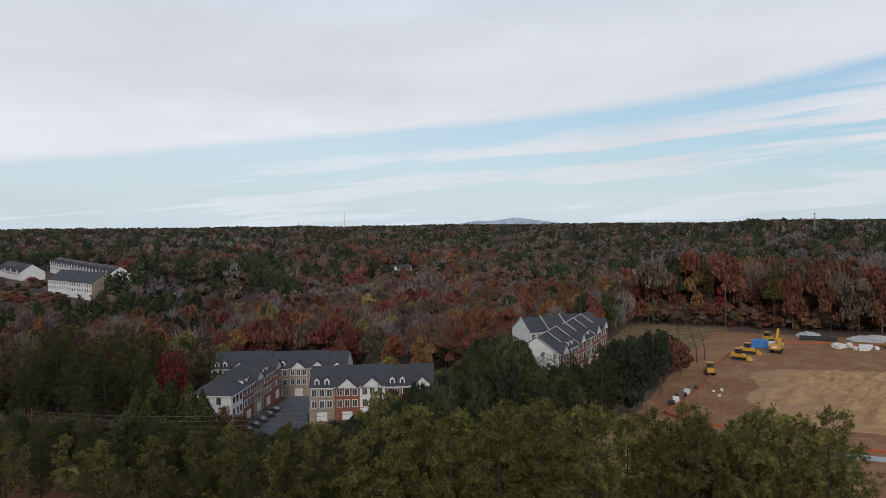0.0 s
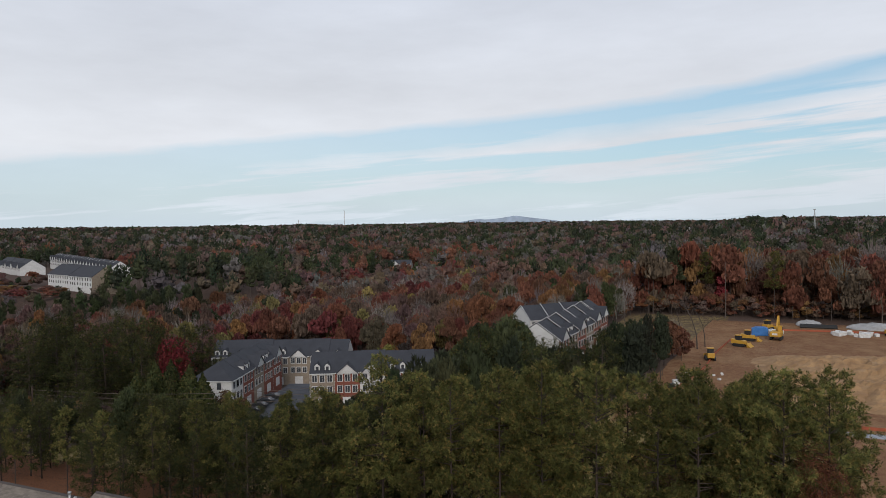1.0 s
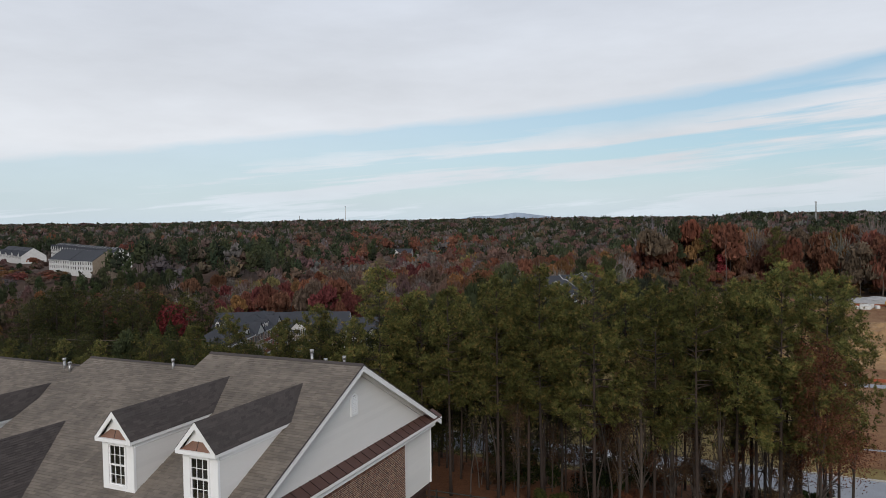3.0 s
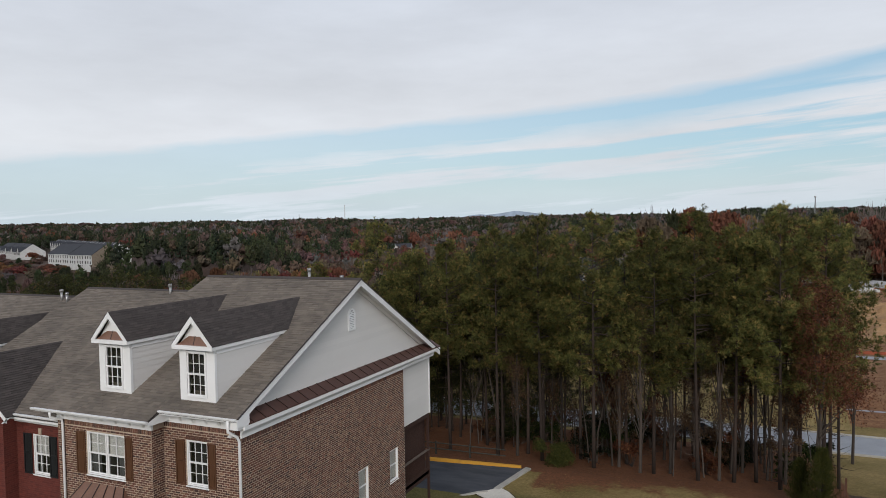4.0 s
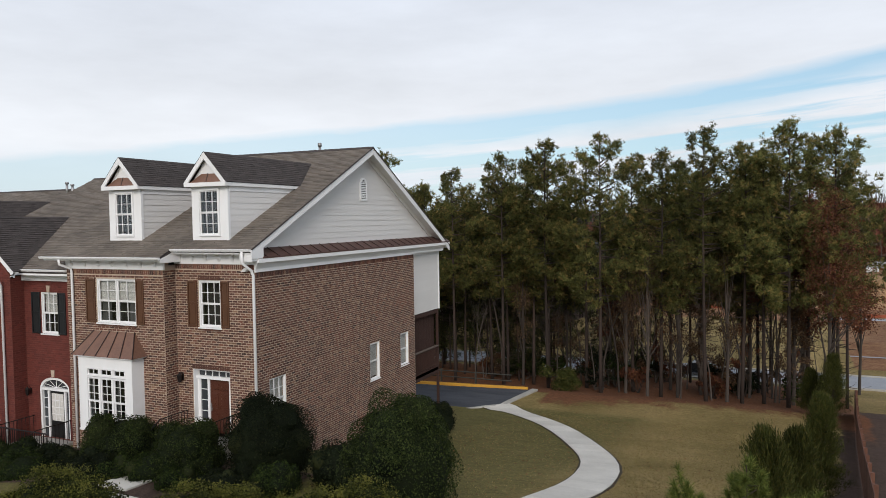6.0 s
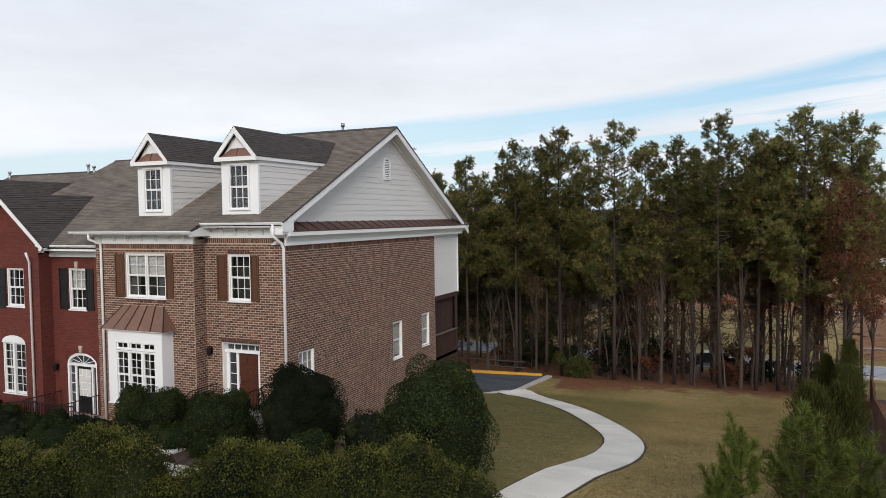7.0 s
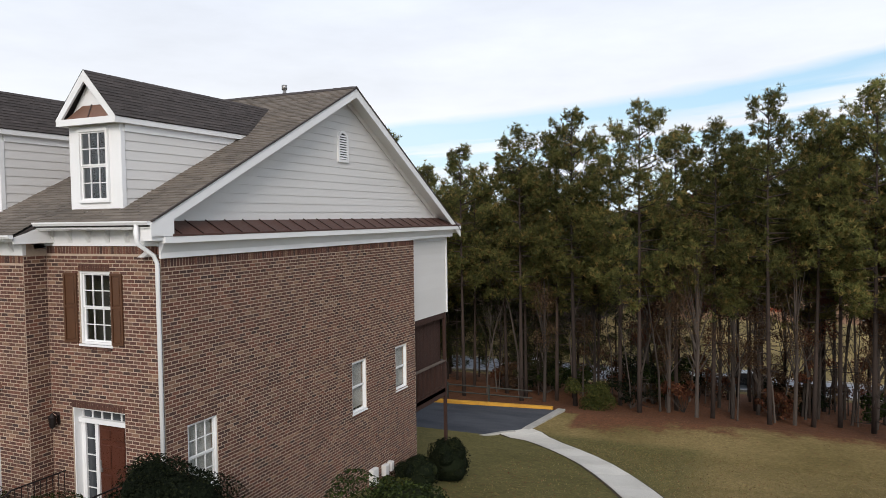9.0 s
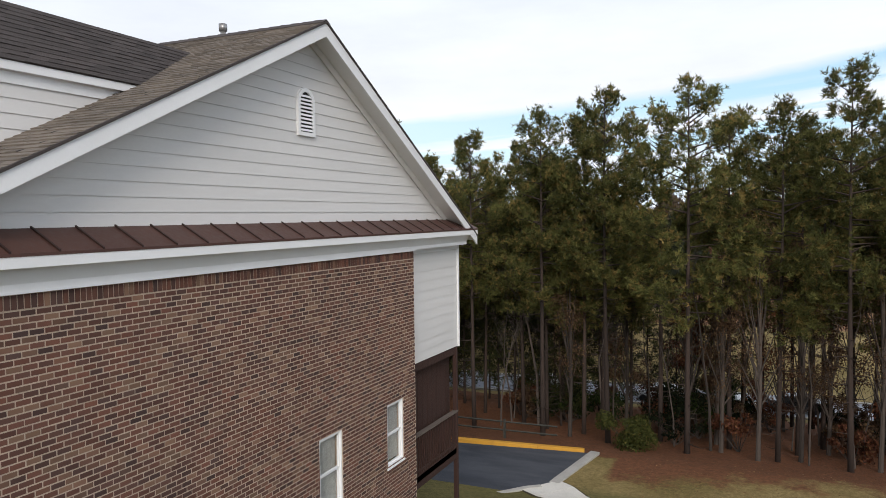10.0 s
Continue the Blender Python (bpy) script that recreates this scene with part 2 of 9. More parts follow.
M = {
    "brick": material("tan_brick", (0.146, 0.059, 0.038), 0.88, (0.094, 0.044, 0.033), 1.2, 60, 0.5, island=0.30, hue=(0.060, 0.036, 0.031), third=(0.205, 0.120, 0.077)),
    "brick_piece": material("tan_brick_piece", (0.146, 0.059, 0.038), 0.88, (0.094, 0.044, 0.033), 1.2, 60, 0.5, per_object=0.30, hue=(0.060, 0.036, 0.031), third=(0.205, 0.120, 0.077)),
    "brick_red": material("red_brick", (0.125, 0.026, 0.018), 0.85, (0.088, 0.021, 0.016), 1.0, 60, 0.5, island=0.2),
    "mortar": material("mortar", (0.50, 0.395, 0.305), 0.95, (0.37, 0.295, 0.23), 2.0, 90, 0.4),
    "mortar_red": material("red_mortar", (0.150, 0.045, 0.033), 0.95, (0.115, 0.036, 0.028), 2.0, 90, 0.4),
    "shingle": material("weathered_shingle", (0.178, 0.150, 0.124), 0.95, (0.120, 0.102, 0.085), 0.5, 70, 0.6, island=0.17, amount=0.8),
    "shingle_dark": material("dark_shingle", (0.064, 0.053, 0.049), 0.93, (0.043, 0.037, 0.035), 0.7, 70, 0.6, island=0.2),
    "siding": material("painted_siding", (0.66, 0.645, 0.625), 0.62, (0.61, 0.595, 0.575), 0.8, 25, 0.04, per_object=0.025, stretch=(1, 0.25, 1), grit=0.02),
    "trim": material("white_trim_paint", (0.80, 0.80, 0.80), 0.5, (0.74, 0.74, 0.73), 0.9, 30, 0.0, grit=0.015),
    "bronze": material("bronze_sheet_metal", (0.098, 0.048, 0.037), 0.5, (0.072, 0.035, 0.028), 0.8, 12, 0.05, metal=0.25),
    # metal seams, darkened to include the shadow line beside a rib
    "seam": material("seam_and_shadow_line", (0.035, 0.018, 0.014), 0.5, None, 1.0, 12, 0.0, metal=0.2),
    "copper": material("aged_copper_sheet", (0.235, 0.130, 0.090), 0.45, (0.17, 0.092, 0.068), 1.4, 14, 0.05, metal=0.35),
    "shutter": material("brown_shutter_paint", (0.100, 0.044, 0.021), 0.45, None, 2.0, 40, 0.1),
    "shutter_black": material("black_shutter_paint", (0.012, 0.013, 0.014), 0.5, None, 2.0, 40, 0.1),
    "door": material("brown_door_paint", (0.088, 0.030, 0.018), 0.32, None, 1.5, 30, 0.08),
    "door_black": material("black_door_paint", (0.012, 0.012, 0.013), 0.35, None, 1.5, 30, 0.08),
    "metal_pipe": material("galvanised_pipe", (0.42, 0.42, 0.42), 0.4, (0.2, 0.18, 0.16), 5.0, 30, 0.05, metal=0.7),
    "iron": material("black_iron", (0.02, 0.015, 0.014), 0.5, None, 3.0, 40, 0.1, metal=0.5),
    # near-black: the shade of unlit insides put into the colour
    "interior": material("interior_shade", (0.035, 0.034, 0.033), 0.9, None, 1.0, 10, 0.0),
    "blind": material("white_blind", (0.62, 0.60, 0.56), 0.8, (0.5, 0.48, 0.45), 1.5, 12, 0.0),
    "curtain": material("grey_curtain", (0.10, 0.10, 0.10), 0.9, (0.06, 0.06, 0.06), 4.0, 12, 0.0, stretch=(6, 6, 0.5)),
    "glass": glass_material(),
    "deck": material("dark_stained_timber", (0.046, 0.020, 0.014), 0.8, (0.026, 0.013, 0.010), 2.0, 30, 0.4, stretch=(8, 8, 1)),
    "rail_dark": material("mossy_timber", (0.045, 0.045, 0.036), 0.9, (0.028, 0.028, 0.024), 2.0, 20, 0.3),
    "rail_top": material("weathered_timber", (0.12, 0.095, 0.08), 0.85, (0.10, 0.075, 0.06), 3.0, 30, 0.4),
    "fence": material("brown_fence_board", (0.13, 0.058, 0.036), 0.85, (0.08, 0.036, 0.024), 1.5, 30, 0.4, per_object=0.25, stretch=(6, 6, 0.7)),
    "asphalt": material("asphalt", (0.036, 0.040, 0.050), 0.85, (0.082, 0.088, 0.100), 0.55, 60, 0.5, stretch=(0.5, 1.6, 1), amount=0.75),
    "road": material("worn_asphalt", (0.30, 0.315, 0.34), 0.9, (0.22, 0.23, 0.25), 0.3, 100, 0.3),
    "concrete": material("concrete_walk", (0.66, 0.63, 0.565), 0.9, (0.50, 0.475, 0.42), 0.6, 60, 0.3, per_object=0.08),
    "kerb": material("concrete_kerb", (0.42, 0.40, 0.36), 0.9, (0.28, 0.27, 0.24), 1.2, 60, 0.3, per_object=0.06),
    "yellow": material("yellow_kerb_paint", (0.62, 0.32, 0.035), 0.7, (0.48, 0.25, 0.04), 1.5, 40, 0.2),
    "bark": material("pine_bark", (0.046, 0.031, 0.024), 0.95, (0.024, 0.018, 0.015), 1.5, 14, 1.0, per_object=0.35, stretch=(1, 1, 0.3)),
    "bark_grey": material("grey_bark", (0.078, 0.062, 0.051), 0.95, (0.043, 0.035, 0.030), 1.5, 14, 0.8, per_object=0.4, stretch=(1, 1, 0.3)),
    "needles": leaf_material("pine_needles", (0.050, 0.060, 0.022), (0.160, 0.158, 0.050), (0.260, 0.178, 0.062), thin=0.4, clump=(1.1, 0.5, 1.55)),
    "needles_dark": leaf_material("dark_pine_needles", (0.020, 0.027, 0.011), (0.056, 0.062, 0.022), (0.110, 0.086, 0.028), thin=0.3, clump=(0.5, 0.5, 1.5)),
    "sapling": leaf_material("young_pine_needles", (0.040, 0.060, 0.015), (0.120, 0.148, 0.032), (0.215, 0.215, 0.055), thin=0.35),
    "juniper": leaf_material("juniper_foliage", (0.024, 0.032, 0.009), (0.068, 0.074, 0.019), (0.115, 0.098, 0.028)),
    "hedge": leaf_material("hedge_leaves", (0.014, 0.019, 0.005), (0.040, 0.047, 0.010), (0.078, 0.080, 0.019), rough=0.7, clump=(1.6, 0.6, 1.4)),
    "shrub": leaf_material("holly_leaves", (0.008, 0.014, 0.004), (0.024, 0.037, 0.009), (0.050, 0.066, 0.014), rough=0.7),
    "shrub_fresh": leaf_material("evergreen_leaves", (0.010, 0.017, 0.005), (0.034, 0.047, 0.012), (0.062, 0.078, 0.022), rough=0.6, clump=(2.4, 0.5, 1.5)),
    # leaves of the dark shrubs, and the painted shade inside all shrubs
    "shrub_dark": leaf_material("dark_leaves_and_core_shade", (0.005, 0.008, 0.004), (0.013, 0.018, 0.008), (0.028, 0.033, 0.012), rough=0.7),
    "woods": tint_material("woods_leaves"),
    "twigs": material("grey_twigs", (0.085, 0.066, 0.054), 0.95, (0.045, 0.036, 0.030), 0.8, 20, 0.0, island=0.3),
    "rust_leaf": leaf_material("rust_leaves", (0.058, 0.024, 0.015), (0.125, 0.047, 0.026), (0.16, 0.08, 0.036)),
    "brown_leaf": leaf_material("brown_oak_leaves", (0.045, 0.028, 0.018), (0.105, 0.062, 0.036), (0.15, 0.10, 0.05)),
    "fallen": leaf_material("dry_leaves", (0.10, 0.045, 0.022), (0.21, 0.11, 0.05), (0.30, 0.19, 0.09), thin=0.1),
    "soil_edge": material("dark_edge_soil", (0.055, 0.042, 0.024), 0.95, (0.032, 0.025, 0.016), 3.0, 30, 0.6),
    "grass": leaf_material("dormant_grass", (0.105, 0.090, 0.030), (0.235, 0.185, 0.075), (0.34, 0.27, 0.13), thin=0.2, clump=(0.5, 0.75, 1.25)),
    "red_leaf": leaf_material("crimson_leaves", (0.090, 0.017, 0.020), (0.20, 0.032, 0.038), (0.26, 0.06, 0.055)),
    "roof_far": material("charcoal_shingle", (0.040, 0.043, 0.052), 0.9, (0.028, 0.030, 0.036), 0.4, 8, 0.2, island=0.15),
    "white_far": material("white_cladding", (0.54, 0.54, 0.53), 0.7, (0.44, 0.435, 0.42), 0.5, 6, 0.05),
    "stone_far": material("beige_stone_front", (0.25, 0.205, 0.155), 0.9, (0.165, 0.13, 0.10), 0.9, 8, 0.2),
    "red_far": material("red_brick_front", (0.20, 0.065, 0.042), 0.9, (0.14, 0.045, 0.03), 0.7, 8, 0.2),
    "glass_far": material("dark_pane", (0.05, 0.055, 0.062), 0.15, None, 1.0, 4, 0.0, spec=0.7),
    "machine": material("machine_yellow", (0.44, 0.25, 0.030), 0.5, (0.42, 0.22, 0.03), 1.5, 12, 0.1),
    "black": material("black_rubber", (0.018, 0.018, 0.018), 0.7, None, 2.0, 20, 0.1),
    "blue": material("blue_tarpaulin", (0.04, 0.16, 0.42), 0.5, None, 1.0, 10, 0.2),
    "white_bag": material("white_sacking", (0.62, 0.62, 0.60), 0.8, (0.42, 0.41, 0.39), 1.2, 10, 0.3),
    "grey_stone": material("grey_gravel_heap", (0.33, 0.33, 0.33), 0.95, (0.22, 0.22, 0.22), 0.8, 8, 0.6),
    "orange": material("orange_silt_mesh", (0.34, 0.085, 0.040), 0.8, (0.22, 0.070, 0.036), 0.8, 10, 0.1),
    "mound": material("heaped_tan_soil", (0.33, 0.205, 0.100), 0.95, (0.17, 0.092, 0.044), 0.3, 4, 0.9, bump_scale=1.5),
    "cedar": leaf_material("cedar_sprays", (0.018, 0.026, 0.010), (0.050, 0.058, 0.020), (0.085, 0.075, 0.026)),
    "car_white": material("white_car_paint", (0.70, 0.71, 0.72), 0.25, None, 1.0, 10, 0.0, spec=0.6),
    "car_dark": material("dark_car_paint", (0.02, 0.022, 0.026), 0.25, None, 1.0, 10, 0.0, spec=0.6),
    # pale blue base colour stands for the haze over the hills
    "hill": material("hazy_hill", (0.374, 0.459, 0.578), 1.0, (0.19, 0.24, 0.31), 0.004, 0.02, 0.0),
}

# ---- building blocks ----


class Geo:
    """Collects polygons for one mesh."""

    def __init__(self):
        self.v, self.f = [], []

    def poly(self, *pts):
        i = len(self.v)
        self.v += [tuple(p) for p in pts]
        self.f.append(tuple(range(i, i + len(pts))))
        return self

    def box(self, x0, x1, y0, y1, z0, z1):
        i = len(self.v)
        self.v += [(x0, y0, z0), (x1, y0, z0), (x1, y1, z0), (x0, y1, z0), (x0, y0, z1), (x1, y0, z1), (x1, y1, z1), (x0, y1, z1)]
        self.f += [(i, i + 3, i + 2, i + 1), (i + 4, i + 5, i + 6, i + 7), (i, i + 1, i + 5, i + 4), (i + 1, i + 2, i + 6, i + 5), (i + 2, i + 3, i + 7, i + 6), (i + 3, i, i + 4, i + 7)]
        return self

    def prism(self, poly, vec):
        """The polygon (a list of points) pushed along vec."""
        n, i = len(poly), len(self.v)
        self.v += [tuple(p) for p in poly] + [(p[0] + vec[0], p[1] + vec[1], p[2] + vec[2]) for p in poly]
        self.f += [tuple(range(i, i + n)), tuple(range(i + 2 * n - 1, i + n - 1, -1))]
        self.f += [(i + k, i + n + k, i + n + (k + 1) % n, i + (k + 1) % n) for k in range(n)]
        return self

    def tube(self, pts, radii, sides=6, cap=True):
        """A round bar through the points."""
        rings = []
        for k, (p, r) in enumerate(zip(pts, radii)):
            a, b = Vector(pts[max(k - 1, 0)]), Vector(pts[min(k + 1, len(pts) - 1)])
            d = (b - a).normalized()
            u = d.cross(Vector((0.31, 0.95, 0.02)) if abs(d.z) > 0.8 else Vector((0, 0, 1))).normalized()
            w = d.cross(u)
            i = len(self.v)
            for s in range(sides):
                t = 2 * math.pi * s / sides
                self.v.append(tuple(Vector(p) + (u * math.cos(t) + w * math.sin(t)) * r))
            rings.append(i)
        for a, b in zip(rings, rings[1:]):
            self.f += [(a + s, a + (s + 1) % sides, b + (s + 1) % sides, b + s) for s in range(sides)]
        if cap:
            self.f += [tuple(range(rings[0] + sides - 1, rings[0] - 1, -1)), tuple(range(rings[-1], rings[-1] + sides))]
        return self

    def mesh(self, name, mat, smooth=False):
        me = bpy.data.meshes.new(name)
        me.from_pydata(self.v, [], self.f)
        me.materials.append(mat)
        if smooth:
            me.polygons.foreach_set("use_smooth", [True] * len(me.polygons))
        me.update()
        if len(self.f) < 400:
            bm = bmesh.new()
            bm.from_mesh(me)
            bmesh.ops.recalc_face_normals(bm, faces=bm.faces)
            bm.to_mesh(me)
            bm.free()
        return me


def part(name, geo, mat, parent, label="", smooth=False):
    """One mesh object under a thing or part (or at top level when parent is None)."""
    me = geo if isinstance(geo, bpy.types.Mesh) else geo.mesh(name, mat, smooth)
    ob = new(name, me)
    if parent is not None:
        ob.parent = parent
    return tagged(ob, label)


def thing(name, label, category, group="", kind="", at=None):
    ob = new(name)
    ob.empty_display_size = 0.2
    if at is not None:
        ob.matrix_basis = at
    return tagged(ob, label, category, group, kind)


def soft(ob, width, segments=2):
    """Rounded edges."""
    m = ob.modifiers.new("bevel", "BEVEL")
    m.width, m.segments, m.limit_method = width, segments, "ANGLE"
    return ob


def cards_mesh(name, verts, per, mat, tint=None):
    """A mesh of many loose polygons with the same number of corners, from an array of points."""
    n = len(verts) // per
    me = bpy.data.meshes.new(name)
    me.vertices.add(n * per)
    me.vertices.foreach_set("co", np.asarray(verts, dtype=np.float32).ravel())
    me.loops.add(n * per)
    me.loops.foreach_set("vertex_index", np.arange(n * per, dtype=np.int32))
    me.polygons.add(n)
    me.polygons.foreach_set("loop_start", np.arange(0, n * per, per, dtype=np.int32))
    if tint is not None:
        a = me.attributes.new("tint", "FLOAT_COLOR", "POINT")
        a.data.foreach_set("color", np.asarray(tint, dtype=np.float32).ravel())
    me.materials.append(mat)
    me.update(calc_edges=True)
    me.validate()
    return me


# ---- the lie of the land ----
GY = [-5000, -30, 8, 15, 17.5, 28, 44, 51, 57, 68, 76, 86, 100, 140, 6000]
GZ = [0.9, 0.8, 0.55, 0.2, 0.0, -2.0, -4.65, -4.75, -5.9, -7.2, -8.1, -8.3, -7.4, -9.0, -9.5]


def step01(v):
    v = np.clip(v, 0, 1)
    return v * v * (3 - 2 * v)


def land(x, y):
    """The ground's height at x, y (arrays or numbers)."""
    x, y = np.asarray(x, dtype=float), np.asarray(y, dtype=float)
    z = np.interp(y, GY, GZ)
    z = z - 0.09 * np.clip(-24 - x, 0, 25) * step01((34 - y) / 14)
    z = z - 12.0 * step01((-x - 38) / 90) * step01((y - 58) / 90)
    r = np.hypot(x, y)
    z = z - 8.0 * step01((-x - 120) / 160) * step01((y - 60) / 80) * (1 - step01((r - 380) / 300))
    z = z + 27.0 * step01((r - 420) / 2000)
    along, over = 0.883 * (x + 490) - 0.469 * (y - 370), 0.469 * (x + 490) + 0.883 * (y - 370)
    shelf = step01((235 - np.abs(along)) / 80) * step01((over + 95) / 60) * step01((150 - over) / 80)
    z = z + shelf * (-10.5 - z)
    far = step01((r - 330) / 500) * (1 - shelf)
    z = z + far * (3.5 * np.sin(x / 173 + 1.3) * np.cos(y / 229 + 0.4) + 2.5 * np.sin(x / 71 + y / 97)) - 6.0 * step01((x + 500) / 900) * step01((r - 500) / 900)
    return z


def gz(x, y):
    return float(land(x, y))

# ---- ground, walks and kerbs ----


def spaced(lo, hi, near_lo, near_hi, step, grow):
    c = list(np.arange(near_lo, near_hi + 1e-6, step))
    s, v = step, near_hi
    while v < hi:
        s = min(s * grow, 160)
        v += s
        c.append(v)
    s, v = step, near_lo
    out = []
    while v > lo:
        s = min(s * grow, 160)
        v -= s
        out.append(v)
    return np.array(out[::-1] + c)


def ground_material():
    mat = bpy.data.materials.new("ground_cover")
    mat.use_nodes = True
    n = Nodes(mat.node_tree)
    pos = n.add("NewGeometry").outputs["Position"]
    big = n.noise(pos, 0.16, 5.0, 0.6)
    mid = n.noise(pos, 1.1, 5.0, 0.65)
    fine = n.noise(pos, 22.0, 3.0, 0.7)
    zone = n.add("Attribute", attr="zone")
    sep = n.add("SeparateColor", inputs={0: zone.outputs["Color"]})
    wob = n.m("MULTIPLY", n.m("SUBTRACT", n.noise(pos, 0.7, 6.0, 0.7), 0.5), 0.9)

    def mask(s):
        return n.add("MapRange", inputs={0: n.m("ADD", s, wob), 1: 0.40, 2: 0.62, 3: 0.0, 4: 1.0}).outputs[0]

    lawn = n.mix(n.add("MapRange", inputs={0: big, 1: 0.35, 2: 0.65, 3: 0.0, 4: 1.0}).outputs[0], (0.158, 0.120, 0.044), (0.270, 0.200, 0.084))
    green = n.mix(n.add("MapRange", inputs={0: mid, 1: 0.3, 2: 0.7, 3: 0.0, 4: 1.0}).outputs[0], (0.062, 0.070, 0.021), (0.112, 0.104, 0.037))
    lawn = n.mix(zone.outputs["Alpha"], lawn, green)
    straw = n.mix(mid, (0.190, 0.082, 0.040), (0.108, 0.050, 0.027))
    dirt = n.mix(n.add("MapRange", inputs={0: mid, 1: 0.35, 2: 0.65, 3: 0.0, 4: 1.0}).outputs[0], (0.225, 0.122, 0.062), (0.140, 0.066, 0.034))
    dirt = n.mix(n.add("MapRange", inputs={0: big, 1: 0.45, 2: 0.7, 3: 0.0, 4: 0.8}).outputs[0], dirt, (0.26, 0.160, 0.085))
    wood = n.mix(mid, (0.098, 0.064, 0.049), (0.052, 0.036, 0.028))
    col = n.mix(mask(sep.outputs[0]), wood, lawn)
    col = n.mix(mask(sep.outputs[1]), col, straw)
    col = n.mix(mask(sep.outputs[2]), col, dirt)
    g = n.add("MapRange", inputs={0: fine, 1: 0.25, 2: 0.75, 3: 0.58, 4: 1.42}).outputs[0]
    g = n.m("MULTIPLY", g, n.add("MapRange", inputs={0: n.noise(pos, 4.5, 6.0, 0.8), 1: 0.3, 2: 0.7, 3: 0.62, 4: 1.42}).outputs[0])
    col = n.mix(1.0, col, n.add("CombineXYZ", inputs={0: g, 1: g, 2: g}).outputs[0], "MULTIPLY")
    b = n.add("BsdfPrincipled", inputs={"Base Color": col, "Roughness": 0.95, "Specular IOR Level": 0.15})
    bn = n.add("Bump", inputs={"Strength": 0.7, "Distance": 0.05, "Height": fine})
    n.put(b.inputs["Normal"], bn.outputs[0])
    n.tree.links.new(b.outputs[0], n.add("OutputMaterial").inputs[0])
    return mat


def straw_edge(x):
    """The line where lawn gives way to pine straw."""
    return np.interp(x, [-60, -26, -18.5, -12, -6.5, 0, 3, 9], [50.0, 50.4, 50.6, 53.0, 55.0, 53.8, 51, 49])


def build_ground():
    xs = spaced(-4400, 4400, -60, 24, 1.0, 1.13)
    ys = spaced(-300, 4600, -6, 100, 1.0, 1.10)
    X, Y = np.meshgrid(xs, ys)
    Z = land(X, Y)
    nx, ny = len(xs), len(ys)
    me = bpy.data.meshes.new("ground")
    idx = np.arange(nx * ny).reshape(ny, nx)
    quads = np.stack([idx[:-1, :-1], idx[:-1, 1:], idx[1:, 1:], idx[1:, :-1]], -1).reshape(-1, 4)
    me.from_pydata(np.stack([X, Y, Z], -1).reshape(-1, 3).tolist(), [], quads.tolist())
    lawn = ((Y < 112) & (X > -110)) | ((Y > 84) & (Y < 145) & (X > -30))
    lawn = lawn * 1.0 + 0.5 * ((Y > 215) & (Y < 300) & (X > -50) & (X < -12))
    straw = np.clip((Y - straw_edge(X) + 15) / 15, 0, 1) ** 2.2 * (Y < 73) * (X < 5) * ((X > -18) | (Y > 50))
    bed = (Y > 12) & (Y < 17.3) & (X < -16)
    lawn = lawn * ~bed * ~((X > -1.6 + 0.105 * (Y - 11)) & (Y < 58))
    dirt = (X > -26 + 0.06 * (Y - 140)) & (X < 140) & (Y > 124) & (Y < 276)
    dirt |= (X > 7) & (X < 60) & (Y > 86) & (Y < 130)
    green = step01((-8.0 - X) / 2.5) * (Y < 46) * 0.7
    a = me.attributes.new("zone", "FLOAT_COLOR", "POINT")
    a.data.foreach_set("color", np.stack([lawn * 1.0, straw * 1.0, dirt * 1.0, green], -1).astype(np.float32).ravel())
    me.materials.append(ground_material())
    me.polygons.foreach_set("use_smooth", [True] * len(me.polygons))
    me.update()
    tagged(new("ground", me), "sloping ground of dormant lawn, pine straw, bare earth and woodland floor", "ground", kind="structure")


build_ground()


def strip(name, outline_l, outline_r, lift, mat, label, category, piece="slab", joint=0.02, thick=0.08):
    """A paved band between two edges, laid as separate slabs that follow the ground."""
    owner = thing(name, label, category, kind="structure")
    for (a, b), (c, d) in zip(zip(outline_l, outline_l[1:]), zip(outline_r, outline_r[1:])):
        pts = []
        for p, q, f in ((a, b, joint), (c, d, joint)):
            p, q = Vector(p), Vector(q)
            e = (q - p).normalized() * f * 0.5
            pts += [p + e, q - e]
        ring = [pts[0], pts[1], pts[3], pts[2]]
        top = [(p.x, p.y, gz(p.x, p.y) + lift) for p in ring]
        part(piece, Geo().prism([(x, y, z - thick) for x, y, z in top], (0, 0, thick)), mat, owner)
    return owner


def smooth_line(pts, n):
    """Points evenly along a smooth curve through pts."""
    out = []
    P = [Vector(p) for p in pts]
    P = [P[0] * 2 - P[1]] + P + [P[-1] * 2 - P[-2]]
    for i in range(1, len(P) - 2):
        for k in range(n):
            t = k / n
            a, b, c, d = P[i - 1], P[i], P[i + 1], P[i + 2]
            out.append(0.5 * ((2 * b) + (c - a) * t + (2 * a - 5 * b + 4 * c - d) * t * t + (3 * b - a - 3 * c + d) * t ** 3))
    out.append(P[-2])
    return out


